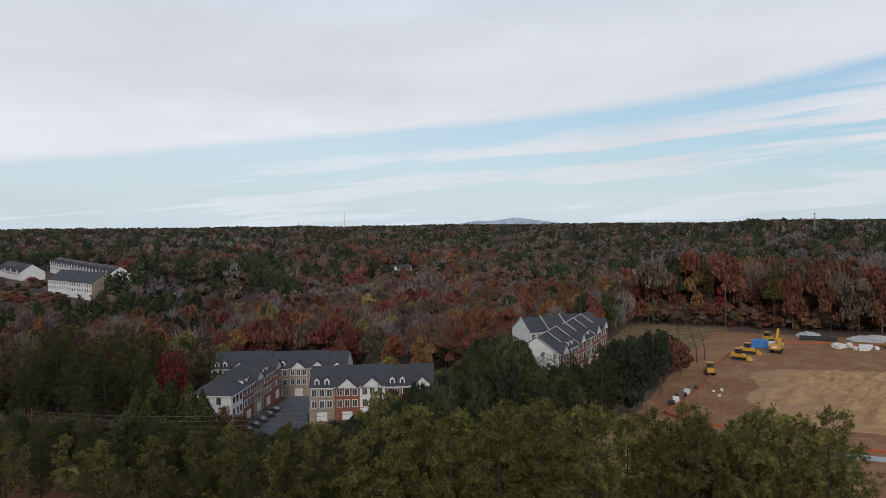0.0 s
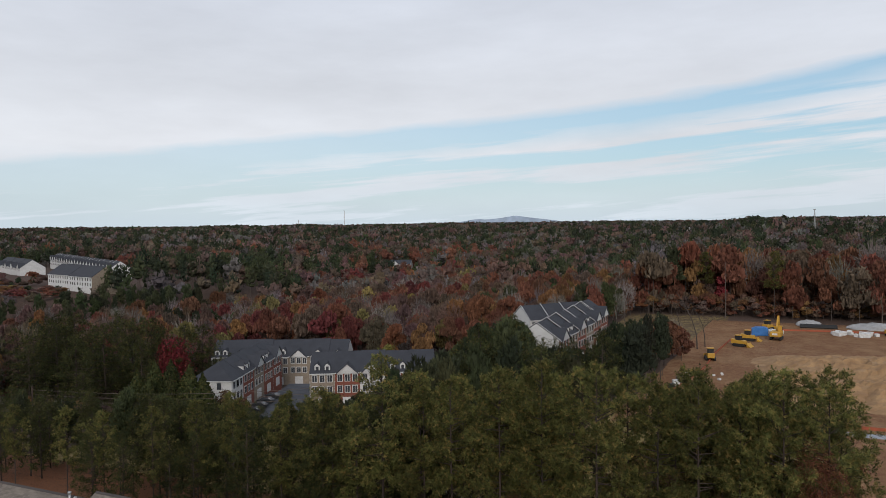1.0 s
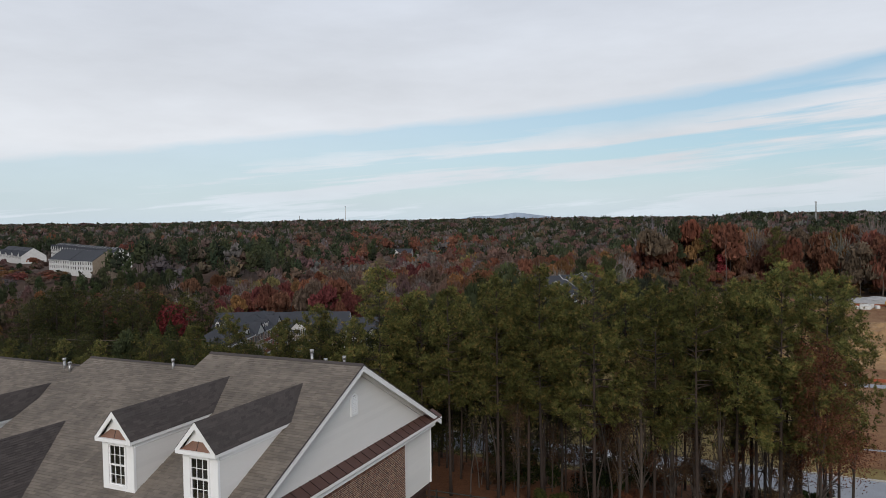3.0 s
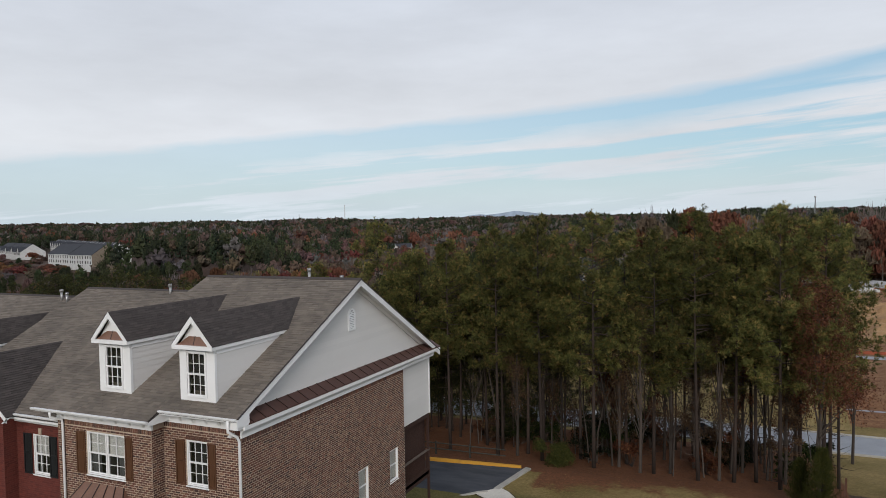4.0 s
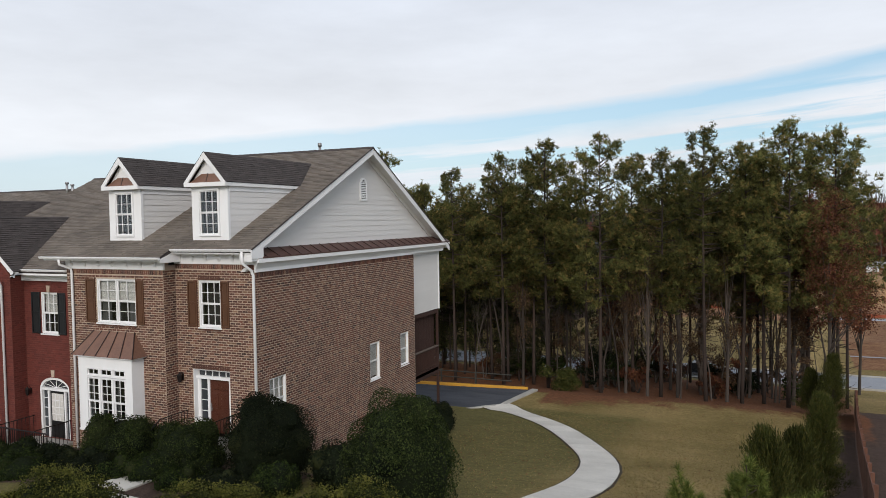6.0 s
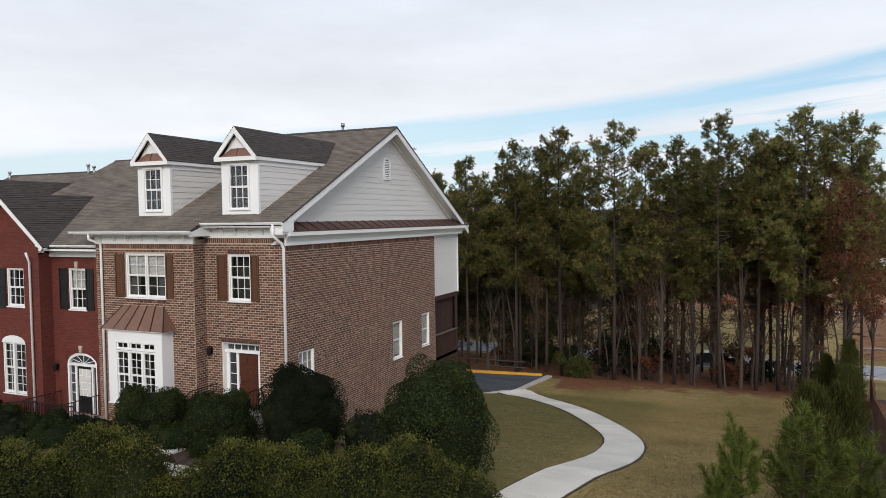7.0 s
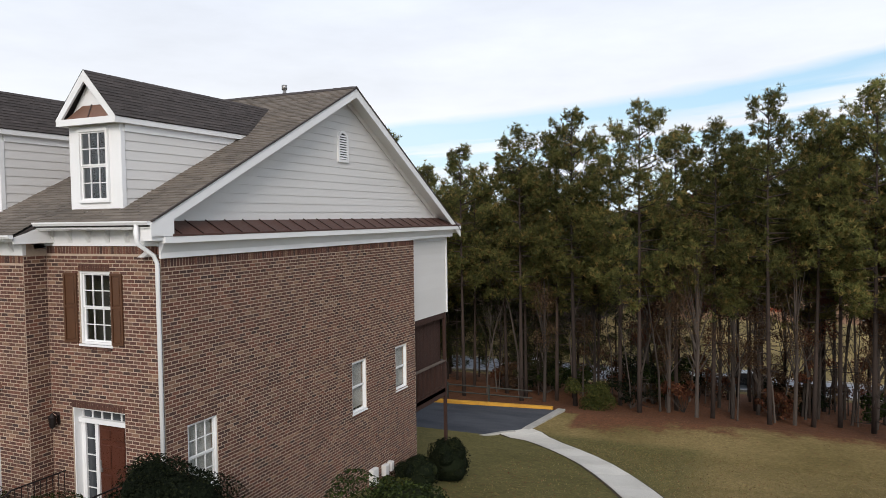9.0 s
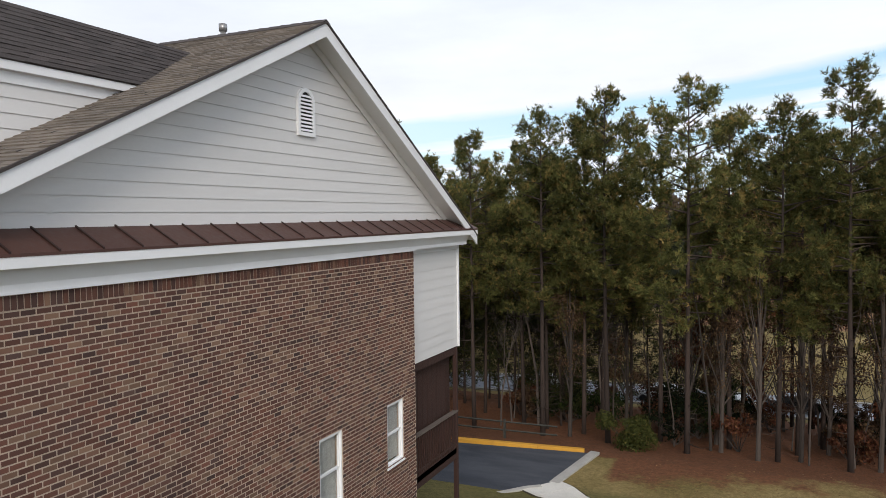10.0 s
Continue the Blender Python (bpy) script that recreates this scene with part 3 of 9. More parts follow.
def build_walk():
    mid = smooth_line([(-9.55, 12.0), (-9.3, 13.4), (-8.95, 15.6), (-8.45, 18.6), (-8.1, 22.6), (-8.7, 27.6), (-10.5, 32.4), (-13.65, 38.6), (-17.2, 43.2), (-19.9, 45.3)], 3)
    L, R = [], []
    for i, p in enumerate(mid):
        d = (mid[min(i + 1, len(mid) - 1)] - mid[max(i - 1, 0)]).normalized()
        n = Vector((-d.y, d.x)) * (0.82 if i < len(mid) - 2 else 1.1)
        L.append(p + n), R.append(p - n)
    path = strip("footpath", L, R, 0.05, M["concrete"], "curving pale concrete footpath across the lawn", "footpath", joint=0.03)
    rs = random.Random(21)
    for E, way in ((L, 1), (R, -1)):
        g = Geo()
        pts = []
        for i, p in enumerate(E):
            d = (E[min(i + 1, len(E) - 1)] - E[max(i - 1, 0)]).normalized()
            n = Vector((-d.y, d.x)) * way
            q = p + n * rs.uniform(0.05, 0.12)
            pts.append(((p.x, p.y, gz(p.x, p.y) + 0.022), (q.x, q.y, gz(q.x, q.y) + 0.022)))
        for (a, b), (c, e) in zip(pts, pts[1:]):
            g.prism([(a[0], a[1], a[2] - 0.06), (b[0], b[1], b[2] - 0.06), (e[0], e[1], e[2] - 0.06), (c[0], c[1], c[2] - 0.06)], (0, 0, 0.06))
        part("soil_edge", g, M["soil_edge"], path, "strip of dark bare soil along the turf edge")
    # path along the fronts of the houses
    L = [(-15.4 - 1.3 * k, 12.55 + 0.05 * k) for k in range(-4, 7)]
    R = [(-15.4 - 1.3 * k, 11.6 + 0.05 * k) for k in range(-4, 7)]
    strip("front_path", L, R, 0.05, M["concrete"], "pale concrete path along the front gardens", "footpath")
    strip("entry_path", [(-22.4, 13.1), (-22.4, 15.0), (-22.4, 17.0)], [(-21.1, 13.1), (-21.1, 15.0), (-21.1, 17.0)], 0.06, M["concrete"], "short concrete path to the front steps", "footpath")


def build_parking():
    zz = -4.66
    g = Geo()
    ring = [(-48, 42.6), (-24.6, 42.3), (-22.9, 42.6), (-21.6, 43.6), (-20.4, 45.0), (-19.25, 45.6), (-18.45, 50.75), (-26, 49.75), (-48, 47.9)]
    g.prism([(x, y, zz - 0.15) for x, y in ring], (0, 0, 0.16))
    ob = part("parking_court", g, M["asphalt"], None)
    tagged(ob, "dark asphalt parking court behind the houses", "parking lot", kind="structure")

    def kerb(name, pts, width, mat, label, up=0.15):
        owner = thing(name, label, "kerb", kind="structure")
        for a, b in zip(pts, pts[1:]):
            a, b = Vector(a), Vector(b)
            d = (b - a).normalized()
            n = Vector((-d.y, d.x)) * width
            e = d * 0.006
            ring = [a + e, b - e, b - e + n, a + e + n]
            ob = part("kerb_stone", Geo().prism([(p.x, p.y, zz - 0.12) for p in ring], (0, 0, 0.12 + up)), mat, owner)
            soft(ob, 0.025)

    yel = [Vector((-44, 48.2)).lerp(Vector((-19.1, 50.72)), k / 10) for k in range(11)]
    kerb("yellow_kerb", yel, 0.32, M["yellow"], "yellow painted kerb at the edge of the parking court")
    kerb("side_kerb", [(-18.3, 50.95), (-18.75, 48.2), (-19.15, 45.75)], -0.5, M["kerb"], "plain concrete kerb and gutter beside the lawn", 0.05)
    kerb("front_kerb", [(-19.9, 45.2), (-20.5, 44.75), (-21.6, 43.45), (-22.9, 42.4), (-24.6, 42.1), (-31, 42.2), (-40, 42.3)], 0.3, M["kerb"], "curved pale concrete kerb round the corner lawn", 0.09)


build_walk()
build_parking()


def fallen_leaves():
    """Dry leaves strewn over the lawn, thicker towards the trees."""
    rs = np.random.RandomState(17)
    n = 9000
    y = 10 + 44 * rs.uniform(0, 1, n) ** 0.75
    x = rs.uniform(-19, 1.5, n) + 0.1 * (y - 20)
    keep = (x < -1.7 + 0.105 * (y - 11)) & ~((y > 41) & (x < -18))
    x, y = x[keep], y[keep]
    C = np.stack([x, y, land(x, y) + 0.03], -1)
    u = rs.normal(size=C.shape) * np.array([1, 1, 0.25])
    u = u / np.linalg.norm(u, axis=1)[:, None] * rs.uniform(0.018, 0.05, len(C))[:, None]
    v = np.cross(u, rs.normal(size=C.shape) * 0.3 + np.array([0, 0, 1])) * 0.6
    me = cards_mesh("fallen_leaves", np.stack([C - u, C - v, C + u, C + v], 1).reshape(-1, 3), 4, M["fallen"])
    tagged(new("fallen_leaves", me), "scattered dry brown leaves on the lawn", "leaves", kind="stuff")


fallen_leaves()


def grass_blades():
    """Short dry blades that stand out of the lawn where it lies near."""
    rs = np.random.RandomState(23)
    n = 90000
    y = 9 + 36 * rs.uniform(0, 1, n) ** 1.25
    x = rs.uniform(-17.5, 1.0, n)
    keep = (x < -1.8 + 0.105 * (y - 11)) & ((x > -10.5 - 0.25 * (y - 12)) | (y > 19))
    mid = np.interp(y, [12, 13.4, 15.6, 18.6, 22.6, 27.6, 32.4, 38.6, 43.2], [-9.55, -9.3, -8.95, -8.45, -8.1, -8.7, -10.5, -13.65, -17.2])
    keep &= np.abs(x - mid) > np.where(y > 30, 1.35, 1.05)
    keep &= (x > mid) | (rs.uniform(size=n) < 0.22)
    x, y = x[keep], y[keep]
    C = np.stack([x, y, land(x, y)], -1)
    a = rs.uniform(0, 6.28, len(x))
    u = np.stack([np.cos(a), np.sin(a), np.zeros(len(x))], -1) * rs.uniform(0.008, 0.02, len(x))[:, None]
    tip = C + np.stack([rs.normal(scale=0.025, size=len(x)), rs.normal(scale=0.025, size=len(x)), rs.uniform(0.025, 0.065, len(x))], -1)
    me = cards_mesh("lawn_grass", np.stack([C - u, C + u, tip], 1).reshape(-1, 3), 3, M["grass"])
    tagged(new("lawn_grass", me), "short dormant straw-coloured grass on the lawn", "grass", kind="stuff")


grass_blades()

# ---- the row of brick townhouses ----
GX, YR, YL = -19.69, 18.14, 17.49
GS = GX - 0.28
BL, BH, MJ = 0.24, 0.095, 0.023


def cut_rows(u0, u1, z0, z1, holes, offset=0.0, course=BH, length=BL):
    """Bricks of a running bond: (u0, u1, z0, z1), cut at the openings."""
    out = []
    rows = int(round((z1 - z0) / course))
    for r in range(rows):
        a, b = z0 + r * course + MJ * 0.5, z0 + (r + 1) * course - MJ * 0.5
        gaps = sorted((h[0], h[1]) for h in holes if h[2] < b - 0.02 and h[3] > a + 0.02)
        spans, p = [], u0
        for s, e in gaps:
            if s > p:
                spans.append((p, s))
            p = max(p, e)
        if u1 > p:
            spans.append((p, u1))
        start = u0 - length * (0.5 * (r % 2) + offset)
        for s, e in spans:
            k = math.floor((s - start) / length)
            while start + k * length < e:
                l, m = max(start + k * length, s) + MJ * 0.5, min(start + (k + 1) * length, e) - MJ * 0.5
                if m - l > 0.03:
                    out.append((l, m, a, b))
                k += 1
    return out


def soldiers(u0, u1, z0, z1, w=0.1):
    n = max(1, round((u1 - u0) / w))
    w = (u1 - u0) / n
    return [(u0 + k * w + MJ / 2, u0 + (k + 1) * w - MJ / 2, z0 + MJ / 2, z1 - MJ / 2) for k in range(n)]


SOLDIER = {}


def soldier_parts(owner, side, plane, bricks, mat=None):
    """A course of bricks on end, each its own piece on one shared mesh."""
    w, hgt = bricks[0][1] - bricks[0][0], bricks[0][3] - bricks[0][2]
    key = (side, round(w, 3), round(hgt, 3), mat.name if mat else "")
    if key not in SOLDIER:
        g = Geo()
        g.box(-0.02, 0.012, -w / 2, w / 2, -hgt / 2, hgt / 2) if side == "x" else g.box(-w / 2, w / 2, -0.012, 0.02, -hgt / 2, hgt / 2)
        SOLDIER[key] = g.mesh("soldier_brick", mat or M["brick_piece"])
    for u0, u1, z0, z1 in bricks:
        ob = new("soldier_brick", SOLDIER[key])
        ob.parent = owner
        ob.location = place(side, plane, (u0 + u1) / 2, 0, (z0 + z1) / 2)


def bricks_mesh(name, bricks, side, plane, mat, proud=0.006):
    """All these bricks as one mesh; side 'x' faces +x at x=plane, side 'y' faces -y at y=plane."""
    b = np.array(bricks)
    n = len(b)
    jit = np.random.RandomState(len(b)).uniform(0.6, 1.3, n) * proud
    u0, u1, z0, z1 = b.T
    back = np.full(n, -0.02)
    P = np.empty((n, 8, 3))
    for k, (u, z, d) in enumerate(((u0, z0, back), (u1, z0, back), (u1, z1, back), (u0, z1, back), (u0, z0, jit), (u1, z0, jit), (u1, z1, jit), (u0, z1, jit))):
        if side == "x":
            P[:, k] = np.stack([plane + d, u, z], -1)
        else:
            P[:, k] = np.stack([u, plane - d, z], -1)
    faces = np.array([(4, 5, 6, 7), (0, 1, 5, 4), (1, 2, 6, 5), (2, 3, 7, 6), (3, 0, 4, 7)])
    if side == "y":
        faces = faces[:, :]
    F = (np.arange(n)[:, None, None] * 8 + faces[None]).reshape(-1, 4)
    me = bpy.data.meshes.new(name)
    me.from_pydata(P.reshape(-1, 3).tolist(), [], F.tolist())
    me.materials.append(mat)
    me.update()
    return me


def wall_panel(u0, u1, z0, z1, holes, side, plane, thick=0.3):
    """A solid wall, one closed mesh, with openings that go through it."""
    us = sorted({u0, u1, *[min(max(v, u0), u1) for h in holes for v in h[:2]]})
    zs = sorted({z0, z1, *[min(max(v, z0), z1) for h in holes for v in h[2:4]]})
    g, seen = Geo(), {}

    def vert(i, j, back):
        if (i, j, back) not in seen:
            d = thick if back else 0.0
            seen[i, j, back] = len(g.v)
            g.v.append((plane - d, us[i], zs[j]) if side == "x" else (us[i], plane + d, zs[j]))
        return seen[i, j, back]

    def solid(i, j):
        if not (0 <= i < len(us) - 1 and 0 <= j < len(zs) - 1):
            return False
        u, z = (us[i] + us[i + 1]) / 2, (zs[j] + zs[j + 1]) / 2
        return not any(h[0] < u < h[1] and h[2] < z < h[3] for h in holes)

    for i in range(len(us) - 1):
        for j in range(len(zs) - 1):
            if not solid(i, j):
                continue
            for back in (0, 1):
                g.f.append(tuple(vert(*c, back) for c in ((i, j), (i + 1, j), (i + 1, j + 1), (i, j + 1))))
            for (di, dj), (p, q) in (((-1, 0), ((i, j), (i, j + 1))), ((1, 0), ((i + 1, j), (i + 1, j + 1))), ((0, -1), ((i, j), (i + 1, j))), ((0, 1), ((i, j + 1), (i + 1, j + 1)))):
                if not solid(i + di, j + dj):
                    g.f.append((vert(*p, 0), vert(*q, 0), vert(*q, 1), vert(*p, 1)))
    return g


def place(side, plane, u, d, z):
    """A point u along the wall, d outwards from its face, at height z."""
    return (plane + d, u, z) if side == "x" else (u, plane - d, z)


def wbox(g, side, plane, u0, u1, d0, d1, z0, z1):
    if side == "x":
        g.box(plane + d0, plane + d1, u0, u1, z0, z1)
    else:
        g.box(u0, u1, plane - d1, plane - d0, z0, z1)
    return g


def outward(pts, way, mat):
    """One flat pane whose face looks along way."""
    a, b, c = (Vector(p) for p in pts[:3])
    if (b - a).cross(c - b).dot(Vector(way)) < 0:
        pts = pts[::-1]
    me = bpy.data.meshes.new("pane")
    me.from_pydata([tuple(p) for p in pts], [], [tuple(range(len(pts)))])
    me.materials.append(mat)
    me.update()
    return me


def sash_window(owner, side, plane, u0, u1, z0, z1, cols=3, rows=2, inset=0.09, blind=0.5, case=0.06, sill=True, pairs=1, label="white double-hung window with small panes", curtain=True, mid=True):
    """A double-hung window: casing, sashes with bars, panes, blind and a near-black panel for the unlit room."""
    win = new("window")
    win.parent = owner
    tagged(win, label)
    g = Geo()
    d1, d0 = -inset + 0.055, -inset - 0.06
    wbox(g, side, plane, u0, u0 + case, d0, d1, z0, z1)
    wbox(g, side, plane, u1 - case, u1, d0, d1, z0, z1)
    wbox(g, side, plane, u0 + case, u1 - case, d0, d1, z1 - case, z1)
    wbox(g, side, plane, u0 + case, u1 - case, d0, d1, z0, z0 + case)
    part("window_frame", g, M["trim"], win)
    step = (u1 - u0 - case) / pairs
    zm = (z0 + z1) / 2
    for p in range(pairs):
        a, b = u0 + case + p * step, u0 + p * step + step
        if p:
            part("mullion", wbox(Geo(), side, plane, a - case, a, d0, d1 + 0.003, z0 + case, z1 - case), M["trim"], win)
        halves = ((z0 + case, zm, -0.02), (zm, z1 - case, 0.0)) if mid else ((z0 + case, z1 - case, 0.0),)
        for lo, hi, off in halves:
            s = Geo()
            t, dd0, dd1 = 0.04, d0 + 0.025 + off, d0 + 0.075 + off
            wbox(s, side, plane, a, a + t, dd0, dd1, lo, hi)
            wbox(s, side, plane, b - t, b, dd0, dd1, lo, hi)
            wbox(s, side, plane, a + t, b - t, dd0, dd1, lo, lo + t)
            wbox(s, side, plane, a + t, b - t, dd0, dd1, hi - t, hi)
            for k in range(1, cols):
                x = a + (b - a) * k / cols
                wbox(s, side, plane, x - 0.011, x + 0.011, dd0 + 0.01, dd1 - 0.008, lo + t, hi - t)
            for k in range(1, rows):
                z = lo + (hi - lo) * k / rows
                wbox(s, side, plane, a + t, b - t, dd0 + 0.012, dd1 - 0.010, z - 0.011, z + 0.011)
            part("sash", s, M["trim"], win)
            q = [place(side, plane, u, dd0 + 0.02, z) for u, z in ((a + t, lo + t), (b - t, lo + t), (b - t, hi - t), (a + t, hi - t))]
            pane = part("pane", outward(q, (1, 0, 0) if side == "x" else (0, -1, 0), M["glass"]), M["glass"], win)
            pane.visible_shadow = False
    dd = d0 - 0.05
    if blind:
        n = max(3, int((z1 - z0) * blind / 0.05))
        s = Geo()
        for k in range(n):
            z = z1 - case - 0.05 * (k + 1)
            wbox(s, side, plane, u0 + case, u1 - case, dd - 0.012, dd, z + 0.006, z + 0.05)
        part("blind", s, M["blind"], win, "pale slatted blind")
    if curtain:
        s = Geo()
        w = (u1 - u0) * 0.24
        for a, b in ((u0 + case, u0 + case + w), (u1 - case - w, u1 - case)):
            n = 6
            for k in range(n):
                l, r = a + (b - a) * k / n, a + (b - a) * (k + 1) / n
                e = 0.03 * (k % 2)
                s.poly(place(side, plane, l, dd - 0.05 - e, z0), place(side, plane, r, dd - 0.08 + e, z0), place(side, plane, r, dd - 0.08 + e, z1), place(side, plane, l, dd - 0.05 - e, z1))
        part("curtain", s, M["curtain"], win, "grey folded curtain")
    # one dark sheet instead of a room; its colour supplies the indoor shade
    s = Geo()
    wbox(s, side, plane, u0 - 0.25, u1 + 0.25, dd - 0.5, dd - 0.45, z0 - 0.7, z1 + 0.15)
    part("room_shade", s, M["interior"], win, "near-black panel standing for the unlit room")
    if sill:
        ob = part("window_sill", wbox(Geo(), side, plane, u0 - 0.04, u1 + 0.04, -inset, 0.035, z0 - 0.055, z0), M["trim"], win)
        soft(ob, 0.008, 1)
    return win


def shutter(owner, side, plane, u0, u1, z0, z1, mat, label):
    ob = new("shutter")
    ob.parent = owner
    tagged(ob, label)
    g = Geo()
    t = 0.055
    wbox(g, side, plane, u0, u0 + t, 0.012, 0.05, z0, z1)
    wbox(g, side, plane, u1 - t, u1, 0.012, 0.05, z0, z1)
    zm = z0 + (z1 - z0) * 0.52
    for z in (z0, zm - t / 2, z1 - t):
        wbox(g, side, plane, u0 + t, u1 - t, 0.012, 0.05, z, z + t)
    part("shutter_frame", g, mat, ob)
    for a, b in ((z0 + t, zm - t / 2), (zm + t / 2, z1 - t)):
        g = Geo()
        wbox(g, side, plane, u0 + t, u1 - t, 0.012, 0.024, a, b)
        wbox(g, side, plane, u0 + t + 0.035, u1 - t - 0.035, 0.024, 0.042, a + 0.04, b - 0.04)
        soft(part("raised_panel", g, mat, ob), 0.01, 1)


def lintel(owner, side, plane, u0, u1, z, mat, h=0.2):
    soldier_parts(owner, side, plane + (0.002 if side == "x" else -0.002), soldiers(u0, u1, z, z + h, 0.085), mat)


def siding_boards(owner, side, plane, rows, mat=None):
    """Lapped boards; each row is (u_low0, u_low1, u_high0, u_high1, z0, z1)."""
    for a0, a1, b0, b1, z0, z1 in rows:
        pts = [(a0, 0.022, z0), (a1, 0.022, z0), (b1, 0.006, z1), (b0, 0.006, z1)]
        back = [(u, -0.004, z) for u, d, z in pts]
        g = Geo()
        f, k = [place(side, plane, *p) for p in pts], [place(side, plane, *p) for p in back]
        g.poly(*f)
        for i in range(4):
            j = (i + 1) % 4
            g.poly(f[j], f[i], k[i], k[j])
        part("board", g, mat or M["siding"], owner)


def roof_plane(owner, name, corners, mat, course=0.16, tab=0.32, thick=0.03, cut=None):
    """Shingle courses on a sloping four-sided field: corners eave-left, eave-right, ridge-right, ridge-left. cut(u, v) drops pieces."""
    a, b, c, d = [np.array(p, float) for p in corners]
    up = ((c + d) - (a + b)) / 2
    rows = max(1, int(np.linalg.norm(up) / course))
    nrm = np.cross(b - a, d - a)
    nrm = nrm / np.linalg.norm(nrm)
    if nrm[2] < 0:
        nrm = -nrm
    rs = np.random.RandomState(int(abs(a[0] * 31 + a[1] * 17 + a[2] * 7)) % 9999)
    V = []
    for r in range(rows):
        t0, t1 = r / rows, min((r + 1.12) / rows, 1.0)
        l0, r0, l1, r1 = a + (d - a) * t0, b + (c - b) * t0, a + (d - a) * t1, b + (c - b) * t1
        n = max(1, int(np.linalg.norm(r0 - l0) / tab))
        e = np.clip((np.arange(n + 1) + (rs.uniform(-0.3, 0.3, n + 1) + 0.5 * (r % 2))) / n, 0, 1)
        e[0], e[-1] = 0, 1
        e = np.sort(e)
        for s, f in zip(e, e[1:]):
            if f - s < 1e-4 or (cut and cut(*(l0 + (r0 - l0) * (s + f) / 2 + up * 0.5 / rows))):
                continue
            lift = thick * rs.uniform(0.5, 1.1)
            p = [l0 + (r0 - l0) * s, l0 + (r0 - l0) * f, l1 + (r1 - l1) * f, l1 + (r1 - l1) * s]
            V += [p[0] + nrm * lift, p[1] + nrm * lift, p[2] + nrm * 0.004, p[3] + nrm * 0.004, p[0] - nrm * 0.002, p[1] - nrm * 0.002, p[1] + nrm * lift, p[0] + nrm * lift]
    V = np.array(V).reshape(-1, 8, 3)
    n = len(V)
    F = (np.arange(n)[:, None, None] * 8 + np.array([(0, 1, 2, 3), (4, 5, 6, 7)])[None]).reshape(-1, 4)
    # the two faces of a shingle share their front corners, so each stays one island
    F[1::2, 2] = F[0::2, 1]
    F[1::2, 3] = F[0::2, 0]
    me = bpy.data.meshes.new(name)
    me.from_pydata(V.reshape(-1, 3).tolist(), [], F.tolist())
    me.materials.append(mat)
    me.update()
    return tagged(part(name, me, mat, owner), kind="stuff")


RIDGE_Y, SLOPE, BACK_SLOPE = 26.9, 0.485, 0.552


def roof_z(ridge, y):
    return ridge - SLOPE * (RIDGE_Y - y) if y < RIDGE_Y else ridge - BACK_SLOPE * (y - RIDGE_Y)


